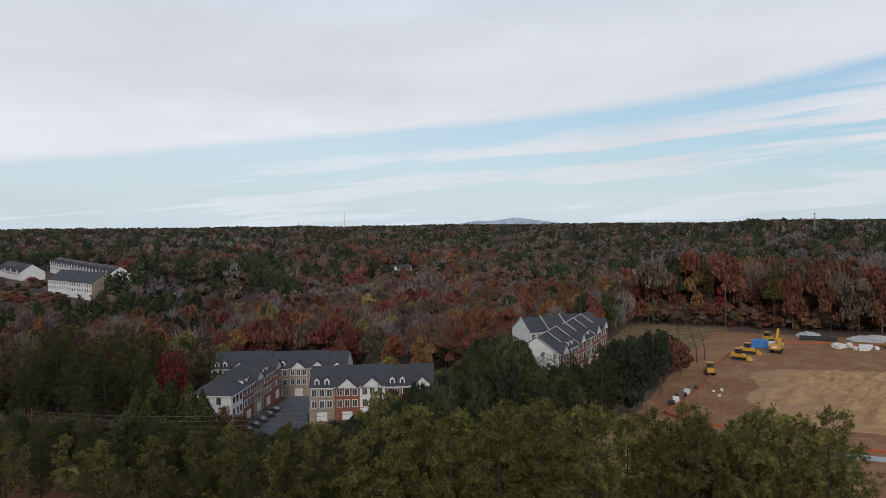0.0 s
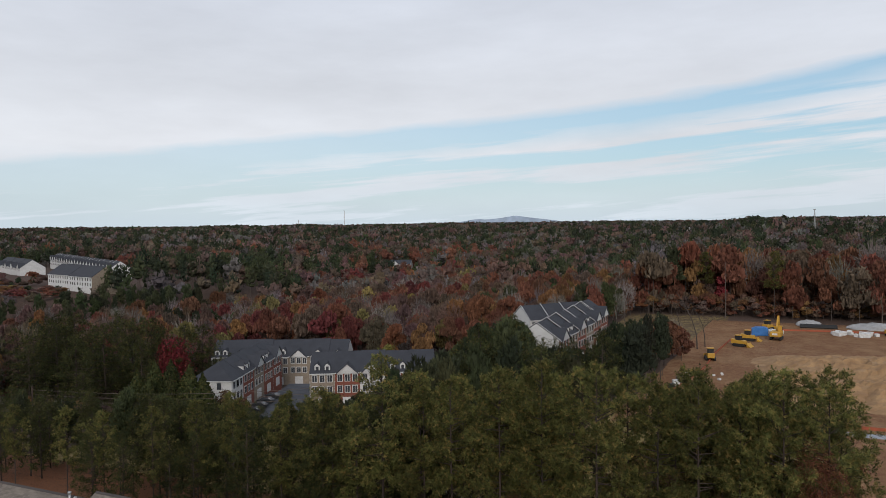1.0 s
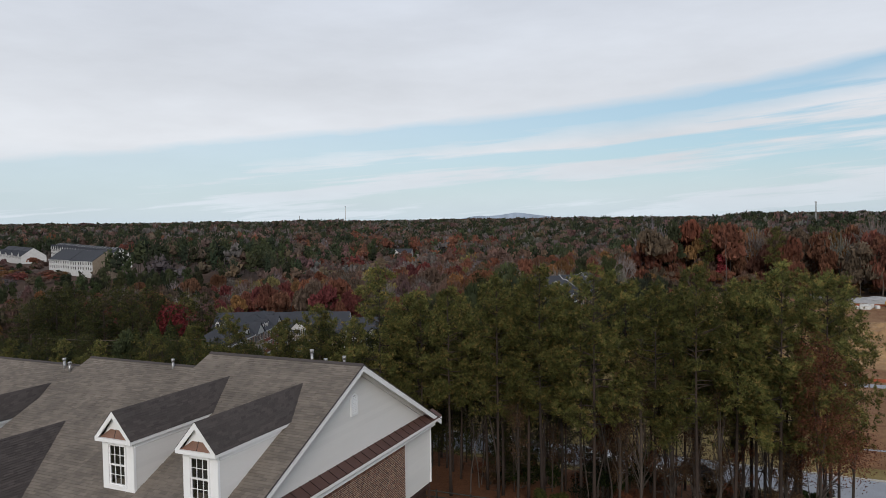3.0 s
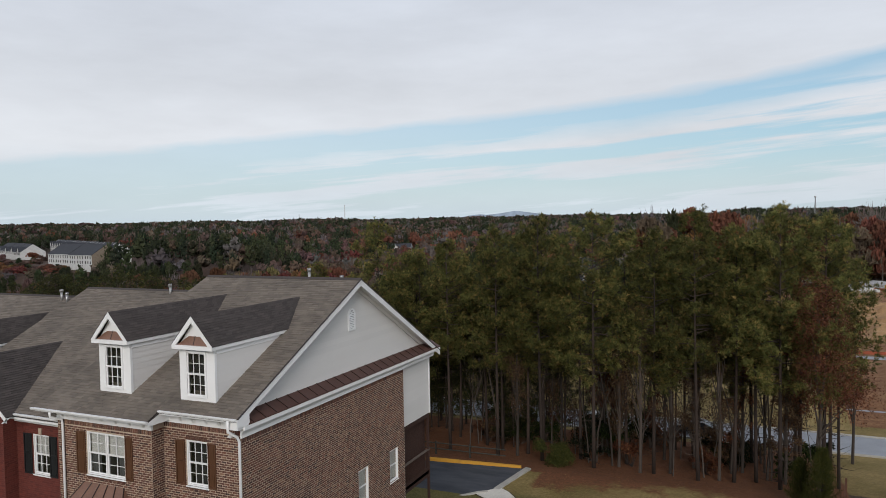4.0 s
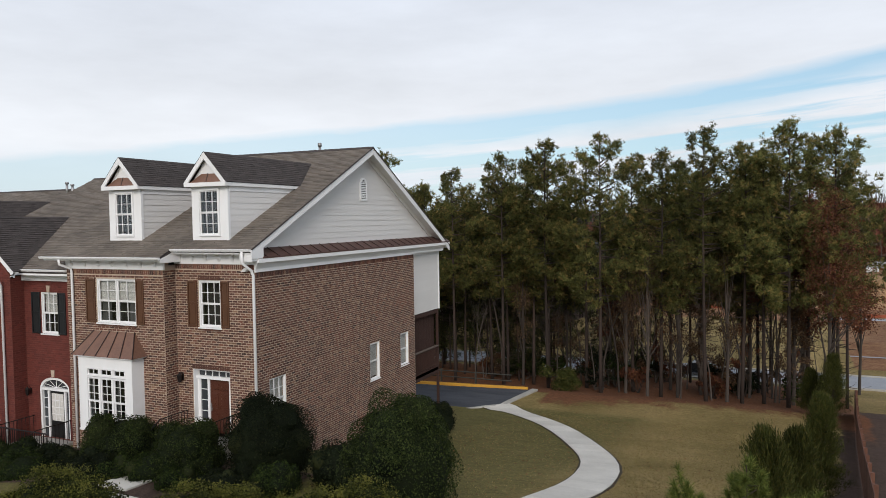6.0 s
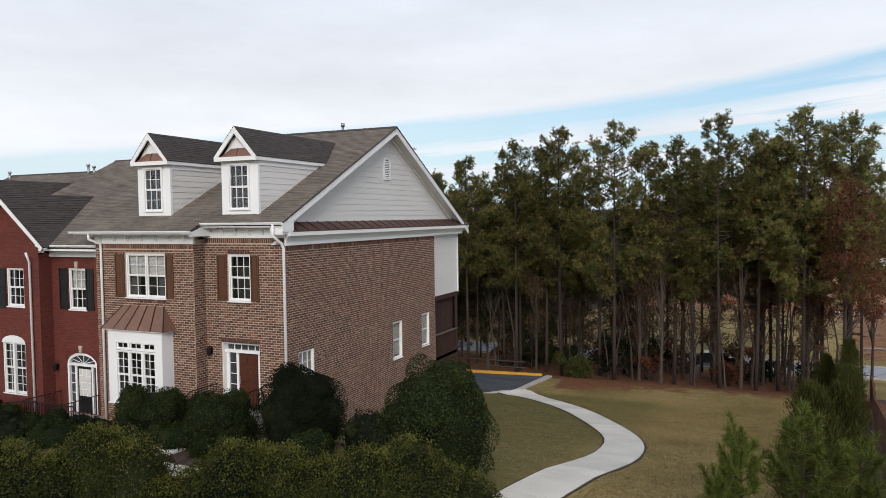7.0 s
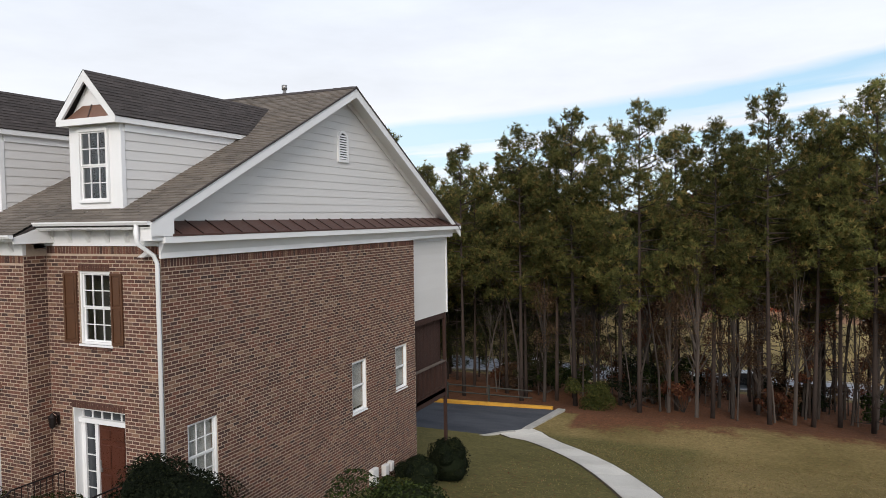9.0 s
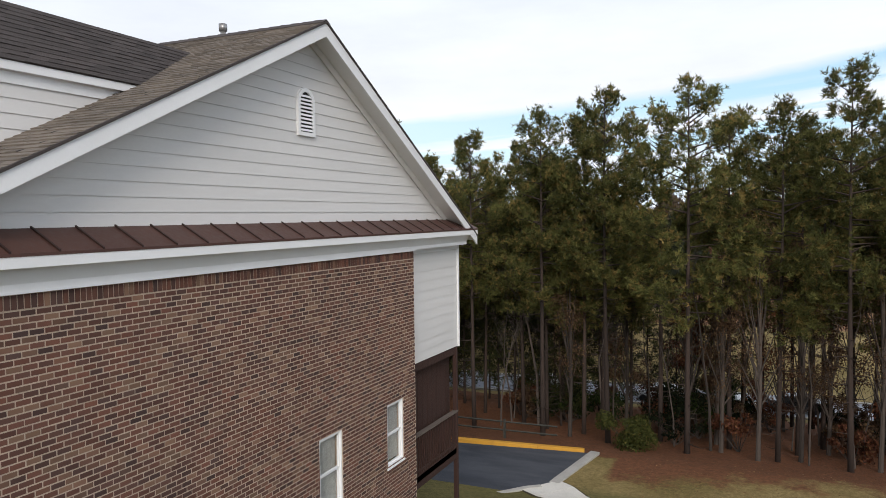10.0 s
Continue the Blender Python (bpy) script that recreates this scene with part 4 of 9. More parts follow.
def dormer(owner, xc, ridge_main, w=1.75, face_y=18.25, z0=8.3, z_eave=10.42, apex=11.7):
    """A gabled dormer with a white face, a twelve-pane window and a small bronze apron in its gable."""
    d = new("dormer")
    d.parent = owner
    tagged(d, "white gabled dormer with dark shingles and a pale lapped cheek")
    h = w / 2
    x0, x1 = xc - h, xc + h
    wx0, wx1, wz0, wz1 = xc - 0.52, xc + 0.52, z0 + 0.14, z_eave - 0.14
    part("dormer_face", wall_panel(x0, x1, z0 - 0.15, z_eave, [(wx0, wx1, wz0, wz1)], "y", face_y, 0.12), M["trim"], d)
    back = lambda z: RIDGE_Y - (ridge_main - z) / SLOPE
    # cheeks with lapped boards
    for side, x in ((1, x1), (-1, x0)):
        g = Geo()
        poly = [(x - side * 0.1, face_y + 0.12, z0 - 0.1), (x - side * 0.1, back(z_eave) + 0.2, z_eave), (x - side * 0.1, face_y + 0.12, z_eave)]
        part("cheek", g.prism(poly, (side * 0.09, 0, 0)), M["siding"], d)
    rows = []
    n = 8
    for k in range(n):
        a, b = z0 + (z_eave - 0.22 - z0) * k / n, z0 + (z_eave - 0.22 - z0) * (k + 1) / n + 0.012
        rows.append((face_y + 0.13, back(a) + 0.05, face_y + 0.13, back(b) + 0.05, a, b))
    siding_boards(d, "x", x1, rows)
    part("frieze_board", Geo().prism([(x1 - 0.01, face_y + 0.121, z_eave - 0.24), (x1 - 0.01, back(z_eave - 0.24), z_eave - 0.24), (x1 - 0.01, back(z_eave) + 0.1, z_eave), (x1 - 0.01, face_y + 0.121, z_eave)], (0.05, 0, 0)), M["trim"], d)
    part("corner_board", Geo().box(x1 - 0.005, x1 + 0.035, face_y - 0.003, face_y + 0.12, z0 - 0.12, z_eave - 0.24), M["trim"], d)
    # roof
    o, fy, ze = 0.16, face_y - 0.26, z_eave + 0.10
    yb = back(apex) + 0.15
    for s in (1, -1):
        e = xc + s * (h + o)
        ye = back(ze) + 0.05
        V = [(e, fy, ze), (e, ye, ze), (xc, yb, apex), (xc, fy, apex)]
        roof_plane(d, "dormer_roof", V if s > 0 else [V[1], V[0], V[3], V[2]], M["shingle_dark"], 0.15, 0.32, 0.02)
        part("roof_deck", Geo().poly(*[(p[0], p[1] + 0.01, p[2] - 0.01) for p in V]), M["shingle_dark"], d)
        part("eave_fascia", Geo().prism([(e - s * 0.02, fy + 0.02, ze - 0.15), (e - s * 0.02, back(ze - 0.15), ze - 0.15), (e - s * 0.02, ye, ze - 0.012), (e - s * 0.02, fy + 0.02, ze - 0.012)], (-s * 0.16, 0, 0)), M["trim"], d)
        # rake board
        dx, dz = xc - e, apex - ze
        L = math.hypot(dx, dz)
        nx, nz = -dz / L * s, -abs(dx) / L
        t = 0.19
        q = [(e, fy, ze - 0.012), (xc, fy, apex - 0.012), (xc, fy, apex - t * L / abs(dx)), (e - s * (t * 0.55), fy, ze - t * 0.62)]
        part("rake_board", Geo().prism(q, (0, 0.06, 0)), M["trim"], d)
    part("gable_beam", Geo().box(x0 - o * 0.9, x1 + o * 0.9, fy + 0.002, fy + 0.1, z_eave - 0.06, z_eave + 0.1), M["trim"], d)
    part("gable_back", Geo().poly((x0, face_y - 0.02, z_eave + 0.02), (x1, face_y - 0.02, z_eave + 0.02), (xc, face_y - 0.02, apex - 0.1)), M["trim"], d)
    # a little hipped metal roof in the gable's foot, with one standing seam
    ap = Geo()
    e0, e1, t0, t1, zb, zt = x0 + 0.06, x1 - 0.06, xc - 0.33, xc + 0.33, z_eave + 0.1, z_eave + 0.44
    ap.poly((e0, fy + 0.1, zb), (e1, fy + 0.1, zb), (t1, face_y - 0.03, zt), (t0, face_y - 0.03, zt))
    ap.poly((e1, fy + 0.1, zb), (e1, face_y - 0.03, zb), (t1, face_y - 0.03, zt))
    ap.poly((e0, face_y - 0.03, zb), (e0, fy + 0.1, zb), (t0, face_y - 0.03, zt))
    part("bronze_apron", ap, M["copper"], d, "small bronze metal apron roof")
    part("apron_seam", Geo().tube([(xc, fy + 0.1, zb + 0.015), (xc, face_y - 0.03, zt + 0.015)], [0.02, 0.02], 4), M["seam"], d)
    sash_window(d, "y", face_y, wx0, wx1, wz0, wz1, inset=-0.02, blind=0, curtain=False, sill=False, case=0.07, label="white twelve-pane dormer window")
    return d


def downspout(owner, pts, label="white metal downspout"):
    return part("downspout", Geo().tube(pts, [0.055] * len(pts), 8), M["trim"], owner, label, True)


def gutter(owner, x0, x1, y, z):
    g = Geo()
    prof = [(y, z), (y - 0.13, z), (y - 0.13, z - 0.03), (y - 0.09, z - 0.095), (y, z - 0.095)]
    g.prism([(x0, a, b) for a, b in prof], (x1 - x0, 0, 0))
    return part("gutter", g, M["trim"], owner, "white metal gutter")


def vent_pipe(owner, x, y, z, h=0.45, r=0.07):
    g = Geo()
    g.tube([(x, y, z - 0.3), (x, y, z + h * 0.7)], [r, r], 10)
    g.tube([(x, y, z + h * 0.72), (x, y, z + h)], [r * 1.5, r * 1.5], 10)
    return part("vent_pipe", g, M["metal_pipe"], owner, "galvanised roof vent pipe", True)


def bracket_frieze(owner, x0, x1, y, z0, z1, n):
    part("frieze", Geo().box(x0, x1, y - 0.05, y + 0.05, z0, z1), M["trim"], owner, "white frieze board")
    for k in range(n):
        x = x0 + (x1 - x0) * (k + 0.5) / n
        ob = part("bracket", Geo().prism([(x - 0.06, y - 0.05, z0 + 0.07), (x - 0.06, y - 0.05, z1 - 0.01), (x - 0.06, y - 0.2, z1 - 0.01), (x - 0.06, y - 0.17, z1 - 0.1)], (0.12, 0, 0)), M["trim"], owner)


def end_house():
    h = thing("townhouse", "tan brick end townhouse with pale gable and two white dormers", "house", "row of townhouses")
    ridge = 12.46
    # brick gable wall
    holes = [(26.74, 27.72, 1.1, 2.92), (30.0, 30.95, 1.2, 2.93), (18.86, 19.92, 1.05, 2.87)]
    zb = -2.95
    part("gable_wall", wall_panel(YR + 0.0, 31.75, zb, 7.08, holes, "x", GX), M["mortar"], h)
    rows = cut_rows(YR + 0.005, 31.75, zb, 6.84, holes)
    first = [b for b in rows if b[0] > 18.4 and b[1] < 22.4 and b[2] > 5.12 and b[1] - b[0] > 0.2][:300]
    keep = set(first)
    me = bricks_mesh("brick_course", [b for b in rows if b not in keep], "x", GX, M["brick"])
    tagged(part("brick_course", me, M["brick"], h, "weathered tan and brown bricks in running bond"), kind="stuff")
    soldier_parts(h, "x", GX, soldiers(YR + 0.01, 31.74, 6.84, 7.06))
    one = Geo()
    one.box(0, 0.03, -(BL - MJ) / 2, (BL - MJ) / 2, -(BH - MJ) / 2, (BH - MJ) / 2)
    bm = one.mesh("brick", M["brick_piece"])
    rs = random.Random(5)
    for b in first:
        ob = new("brick", bm)
        ob.parent = h
        ob.location = (GX - 0.024 + rs.uniform(-0.003, 0.003), (b[0] + b[1]) / 2, (b[2] + b[3]) / 2)
    # front walls
    hr = [(-22.45, -21.36, 4.87, 6.72), (-22.85, -21.0, 0.62, 3.2)]
    part("front_wall", wall_panel(-23.6, GX - 0.3, -0.4, 7.5, hr, "y", YR), M["mortar"], h)
    rows = cut_rows(-23.6, GX, -0.2, 7.15, hr, 0.25)
    tagged(part("front_bricks", bricks_mesh("front_bricks", rows, "y", YR, M["brick"]), M["brick"], h), kind="stuff")
    soldier_parts(h, "y", YR, soldiers(-23.58, GX, 7.15, 7.36))
    lintel(h, "y", YR, -22.86, -20.99, 3.2, M["brick"])
    hl = [(-27.24, -25.08, 4.93, 6.75), (-27.55, -24.85, 0.75, 3.6)]
    part("front_wall", wall_panel(-28.91, -23.6, -1.0, 7.5, hl, "y", YL), M["mortar"], h)
    rows = cut_rows(-28.91, -23.6, -0.8, 6.93, hl, 0.1)
    tagged(part("front_bricks", bricks_mesh("front_bricks", rows, "y", YL, M["brick"]), M["brick"], h), kind="stuff")
    soldier_parts(h, "y", YL, soldiers(-28.9, -23.6, 6.93, 7.14))
    # the short return between the two planes
    part("return_wall", Geo().box(-23.9, -23.6 - 0.001, YL + 0.3, YR + 0.3, -0.6, 7.3), M["mortar"], h)
    rows = cut_rows(YL, YR, -0.2, 7.15, [], 0.6)
    tagged(part("return_bricks", bricks_mesh("return_bricks", rows, "x", -23.6, M["brick"]), M["brick"], h), kind="stuff")
    part("return_wall", Geo().box(-28.9, -28.6, YL + 0.3, 19.4, -1.6, 7.3), M["mortar"], h)
    # floors and inner walls that close the house
    part("back_wall", Geo().box(-29.0, GX - 0.3, 31.45, 31.75, -4.7, 7.1), M["siding"], h)
    part("inner_floor", Geo().box(-28.9, GX - 0.31, 18.6, 31.4, 7.0, 7.08), M["interior"], h)
    # windows and shutters
    sash_window(h, "y", YR, -22.45, -21.36, 4.87, 6.72, blind=0.0, curtain=False)
    lintel(h, "y", YR, -22.45, -21.36, 6.72, M["brick"], 0.19)
    sash_window(h, "y", YL, -27.24, -25.08, 4.93, 6.75, cols=2, pairs=2, blind=0.5)
    for x0, x1, y, z0, z1 in ((-22.97, -22.5, YR, 4.9, 6.68), (-21.32, -20.93, YR, 4.9, 6.68), (-27.8, -27.28, YL, 4.95, 6.72), (-25.02, -24.62, YL, 4.95, 6.72)):
        shutter(h, "y", y, x0, x1, z0, z1, M["shutter"], "brown panelled shutter")
    for u0, u1, z0, z1, bl in ((26.74, 27.72, 1.1, 2.92, 0.93), (30.0, 30.95, 1.2, 2.93, 0.93), (18.86, 19.92, 1.05, 2.87, 0.95)):
        sash_window(h, "x", GX, u0, u1, z0, z1, cols=1 if u0 > 20 else 3, rows=1 if u0 > 20 else 2, blind=bl, inset=0.07, case=0.045)
        part("brick_sill", bricks_mesh("brick_sill", soldiers(u0 - 0.02, u1 + 0.02, z0 - 0.13, z0 - 0.055, 0.1), "x", GX, M["brick"], 0.05), M["brick"], h)
    part("brick_sill", bricks_mesh("brick_sill", soldiers(-22.47, -21.34, 4.74, 4.815, 0.1), "y", YR, M["brick"], 0.05), M["brick"], h)
    part("brick_sill", bricks_mesh("brick_sill", soldiers(-27.27, -25.05, 4.80, 4.875, 0.1), "y", YL, M["brick"], 0.05), M["brick"], h)
    front_door(h)
    bay_window(h)
    # gable siding above a bronze skirt roof
    over = 0.3
    zlo = 7.93
    yl, yr = RIDGE_Y - (ridge - 0.35 - zlo) / SLOPE, RIDGE_Y + (ridge - 0.35 - zlo) / BACK_SLOPE
    part("gable_backing", Geo().prism([(GS - 0.2, 17.9, 7.1), (GS - 0.2, 35.7, 7.1), (GS - 0.2, RIDGE_Y, ridge - 0.1)], (0.19, 0, 0)), M["siding"], h)
    n = 16
    top = ridge - 0.42
    rws = []
    for k in range(n):
        a, b = zlo + (top - zlo) * k / n, zlo + (top - zlo) * (k + 1) / n + 0.012
        f = lambda z: (RIDGE_Y - (ridge - 0.36 - z) / SLOPE, RIDGE_Y + (ridge - 0.36 - z) / BACK_SLOPE)
        rws.append((*f(a), *f(b), a, b) if f(b)[1] > f(b)[0] else (*f(a), RIDGE_Y, RIDGE_Y, a, b))
    siding_boards(h, "x", GS, rws)
    gable_vent(h)
    # skirt roof
    x1 = GX + 0.33
    sk = new("skirt_roof")
    sk.parent = h
    tagged(sk, "bronze standing-seam skirt roof under the gable")
    part("metal_sheet", Geo().prism([(GS - 0.02, 18.25, 7.98), (x1, 18.25, 7.63), (x1, 18.25, 7.585), (GS - 0.02, 18.25, 7.9)], (0, 17.85, 0)), M["bronze"], sk)
    for k in range(24):
        y = 18.5 + k * 0.735
        part("seam", Geo().prism([(GS, y, 7.965), (x1, y, 7.627), (x1, y, 7.66), (GS, y, 8.0)], (0, 0.03, 0)), M["seam"], sk)
    part("skirt_fascia", Geo().box(x1 - 0.14, x1 - 0.01, 18.0, 36.1, 7.43, 7.585), M["trim"], h, "white fascia")
    part("skirt_soffit", Geo().prism([(x1 - 0.14, 18.1, 7.44), (x1 - 0.14, 18.1, 7.5), (GX, 18.1, 7.5), (GX, 18.1, 7.10), (GX + 0.06, 18.1, 7.10), (GX + 0.06, 18.1, 7.2)], (0, 17.6, 0)), M["trim"], h, "white frieze under the skirt roof")
    part("ledge", Geo().box(GX + 0.0, GX + 0.075, 18.1, 31.75, 7.065, 7.1), M["trim"], h)
    # main roof
    xe = GX + over
    sheets(h, -28.95, xe, ridge)
    # rakes
    for y_e, z_e, s in ((17.62, roof_z(ridge, 17.62), SLOPE), (36.1, roof_z(ridge, 36.1), BACK_SLOPE)):
        k = 0.30
        part("shingle_edge", Geo().prism([(xe - 0.02, y_e, z_e - 0.03), (xe - 0.02, RIDGE_Y, ridge - 0.03), (xe - 0.02, RIDGE_Y, ridge + 0.018), (xe - 0.02, y_e, z_e + 0.018)], (0.05, 0, 0)), M["shingle_dark"], h)
        q = [(xe, y_e, z_e - 0.032), (xe, RIDGE_Y, ridge - 0.032), (xe, RIDGE_Y, ridge - k - 0.03), (xe, y_e + (0.0 if y_e > 20 else 0.0), z_e - k)]
        part("rake_board", Geo().prism(q, (-0.05, 0, 0)), M["trim"], h, "white rake board")
        q2 = [(xe - 0.05, y_e, z_e - 0.06), (xe - 0.05, RIDGE_Y, ridge - 0.06), (xe - 0.05, RIDGE_Y, ridge - 0.14), (xe - 0.05, y_e, z_e - 0.14)]
        part("rake_soffit", Geo().prism(q2, (-over - 0.25, 0, 0)), M["trim"], h)
        q3 = [(GS, y_e, z_e - 0.14), (GS, RIDGE_Y, ridge - 0.14), (GS, RIDGE_Y, ridge - 0.34), (GS, y_e, z_e - 0.34)]
        part("rake_frieze", Geo().prism(q3, (0.045, 0, 0)), M["trim"], h)
    # boxed eave return at the front corner
    part("eave_return", Geo().box(GX - 0.3, xe - 0.052, 17.664, 18.2, 7.5, 7.9), M["trim"], h, "white boxed eave return")
    part("eave_return", Geo().prism([(xe - 0.03, 17.59, 7.6), (xe - 0.03, 18.3, 7.6), (xe - 0.03, 18.3, roof_z(ridge, 18.3) - 0.05), (xe - 0.03, 17.59, roof_z(ridge, 17.59) - 0.05)], (0.037, 0, 0)), M["trim"], h)
    part("eave_soffit", Geo().box(-23.3, GX, 17.66, YR, 7.76, 7.80), M["trim"], h)
    part("eave_soffit", Geo().box(-29.6, -23.3, 17.0, YL, 7.50, 7.54), M["trim"], h)
    part("eave_fascia", Geo().box(-23.3, xe - 0.05, 17.62, 17.66, 7.79, 7.93), M["trim"], h)
    part("eave_fascia", Geo().box(-29.6, -23.25, 16.96, 17.0, 7.52, 7.62), M["trim"], h)
    part("eave_end", Geo().prism([(-23.3, 17.0, 7.44), (-23.3, 18.1, 7.44), (-23.3, 18.1, 7.95), (-23.3, 17.0, 7.6)], (0.06, 0, 0)), M["trim"], h)
    gutter(h, -23.25, xe - 0.02, 17.62, 7.96)
    gutter(h, -29.75, -23.2, 16.96, 7.66)
    bracket_frieze(h, -23.6, GX, YR, 7.36, 7.76, 6)
    bracket_frieze(h, -28.91, -23.55, YL, 7.14, 7.50, 7)
    downspout(h, [(GX - 0.12, 17.56, 7.88), (GX - 0.12, 17.56, 7.45), (GX - 0.02, 17.95, 7.15), (GX + 0.0, YR - 0.1, 6.95), (GX + 0.0, YR - 0.1, 0.05)])
    downspout(h, [(-28.62, 16.9, 7.55), (-28.62, 16.9, 7.35), (-28.5, 17.35, 7.15), (-28.5, 17.39, 6.95), (-28.5, 17.39, -0.6)])
    dormer(h, -21.87, ridge)
    dormer(h, -26.33, ridge)
    for x, y, z, ht in ((-22.75, 27.4, 12.3, 0.62), (-21.5, 28.5, 11.85, 0.62), (-22.25, 27.9, 12.0, 0.4)):
        vent_pipe(h, x, y, z, ht)
    # upper storey carried out over the deck
    sx = GX - 0.26
    part("rear_room", Geo().box(-28.9, sx - 0.02, 31.75, 35.65, 3.62, 7.3), M["siding"], h)
    n = 11
    siding_boards(h, "x", sx - 0.02, [(31.76, 35.6, 31.76, 35.6, 3.62 + (6.98 - 3.62) * k / n, 3.62 + (6.98 - 3.62) * (k + 1) / n + 0.012) for k in range(n)])
    part("corner_board", Geo().box(sx - 0.05, sx + 0.04, 35.58, 35.68, 3.6, 7.1), M["trim"], h)
    part("rear_frieze", Geo().box(sx - 0.02, sx + 0.03, 31.76, 35.68, 6.94, 7.12), M["trim"], h)
    rear_deck(h, sx)
    # meters by the foundation
    for y, z, w, ht in ((27.75, -1.8, 0.42, 0.6), (28.7, -1.75, 0.3, 0.42), (29.15, -1.7, 0.24, 0.36)):
        ob = part("meter_box", Geo().box(GX, GX + 0.2, y, y + w, z, z + ht), M["siding"], h, "pale grey utility meter box")
        soft(ob, 0.03)
    wall_lantern(h, -23.35, YR, 2.8)
    return h


def wall_lantern(owner, x, y, z):
    g = Geo()
    g.box(x - 0.05, x + 0.05, y - 0.02, y + 0.0, z - 0.1, z + 0.15)
    g.tube([(x, y - 0.02, z + 0.1), (x, y - 0.12, z + 0.26), (x, y - 0.2, z + 0.24)], [0.012] * 3, 5)
    g.tube([(x, y - 0.2, z + 0.24), (x, y - 0.2, z + 0.14), (x, y - 0.2, z - 0.12), (x, y - 0.2, z - 0.16)], [0.015, 0.1, 0.07, 0.02], 6)
    return part("wall_lantern", g, M["iron"], owner, "black iron coach lantern")


def gable_vent(h):
    y0, y1, z0, zs = 26.49, 27.15, 9.92, 10.68
    v = new("gable_vent")
    v.parent = h
    tagged(v, "white round-topped louvred gable vent")
    g = Geo()
    mid, r = (y0 + y1) / 2, (y1 - y0) / 2
    arc = [(mid + r * math.cos(t), zs + r * math.sin(t)) for t in np.linspace(0, math.pi, 13)]
    inn = [(mid + (r - 0.09) * math.cos(t), zs + (r - 0.09) * math.sin(t)) for t in np.linspace(0, math.pi, 13)]
    outer = [(y1, z0)] + arc + [(y0, z0)]
    inner = [(y1 - 0.09, z0 + 0.09)] + inn + [(y0 + 0.09, z0 + 0.09)]
    for a, b, c, d in zip(outer, outer[1:] + outer[:1], inner[1:] + inner[:1], inner):
        g.prism([(GS + 0.005, *a), (GS + 0.005, *b), (GS + 0.005, *c), (GS + 0.005, *d)], (0.07, 0, 0))
    part("vent_frame", g, M["trim"], v)
    # dark sheet paints the shade between the louvres
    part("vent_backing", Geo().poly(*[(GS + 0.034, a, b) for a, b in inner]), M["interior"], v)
    for k in range(10):
        z = z0 + 0.11 + k * 0.085
        w = r - 0.09 if z < zs else math.sqrt(max((r - 0.09) ** 2 - (z - zs) ** 2, 0.0004))
        part("louvre", Geo().prism([(GS + 0.03, mid - w, z + 0.05), (GS + 0.03, mid - w, z + 0.065), (GS + 0.072, mid - w, z + 0.015), (GS + 0.072, mid - w, z)], (0, 2 * w, 0)), M["trim"], v)


def sheets(h, x0, xe, ridge, front_l=16.98, split=-23.25, front_r=17.6):
    """Front and back roof slopes with shingles over a solid deck."""
    zl, zr, zb = roof_z(ridge, front_l), roof_z(ridge, front_r), roof_z(ridge, 36.15)
    left = x0 - 0.65
    roof_plane(h, "roof_shingles", [(split, front_r, zr), (xe, front_r, zr), (xe, RIDGE_Y, ridge), (split, RIDGE_Y, ridge)], M["shingle"])
    roof_plane(h, "roof_shingles", [(left, front_l, zl), (split, front_l, zl), (split, RIDGE_Y, ridge), (x0, RIDGE_Y, ridge)], M["shingle"])
    roof_plane(h, "roof_shingles", [(xe, 36.15, zb), (x0, 36.15, zb), (x0, RIDGE_Y, ridge), (xe, RIDGE_Y, ridge)], M["shingle"], 0.3, 0.6)
    g = Geo()
    xe -= 0.055
    g.prism([(xe, front_r, zr - 0.05), (xe, RIDGE_Y, ridge - 0.03), (xe, 36.15, zb - 0.05), (xe, 36.15, zb - 0.12), (xe, RIDGE_Y, ridge - 0.12), (xe, front_r, zr - 0.12)], (split - xe, 0, 0))
    g.prism([(split, front_l, zl - 0.05), (split, RIDGE_Y, ridge - 0.03), (split, 36.15, zb - 0.05), (split, 36.15, zb - 0.12), (split, RIDGE_Y, ridge - 0.12), (split, front_l, zl - 0.12)], (x0 - split, 0, 0))
    part("roof_deck", g, M["shingle_dark"], h)
    xe += 0.055
    part("roof_deck", Geo().prism([(left + 0.02, front_l, zl - 0.04), (x0, front_l, zl - 0.04), (x0, RIDGE_Y, ridge - 0.04)], (0, 0, -0.06)), M["shingle"], h)
    for a, b in ((x0, xe),):
        n = int((b - a) / 0.3)
        L = (b - a) / n
        cap = Geo()
        for e in (-1, 1):
            cap.prism([(0, e * 0.16, -0.05), (L + 0.02, e * 0.16, -0.055), (L + 0.02, 0, 0.04), (0, 0, 0.055)], (0, 0, 0.012))
        cap = cap.mesh("ridge_cap", M["shingle_dark"])
        for k in range(n):
            ob = part("ridge_cap", cap, None, h)
            ob.location = (a + L * k, RIDGE_Y, ridge)


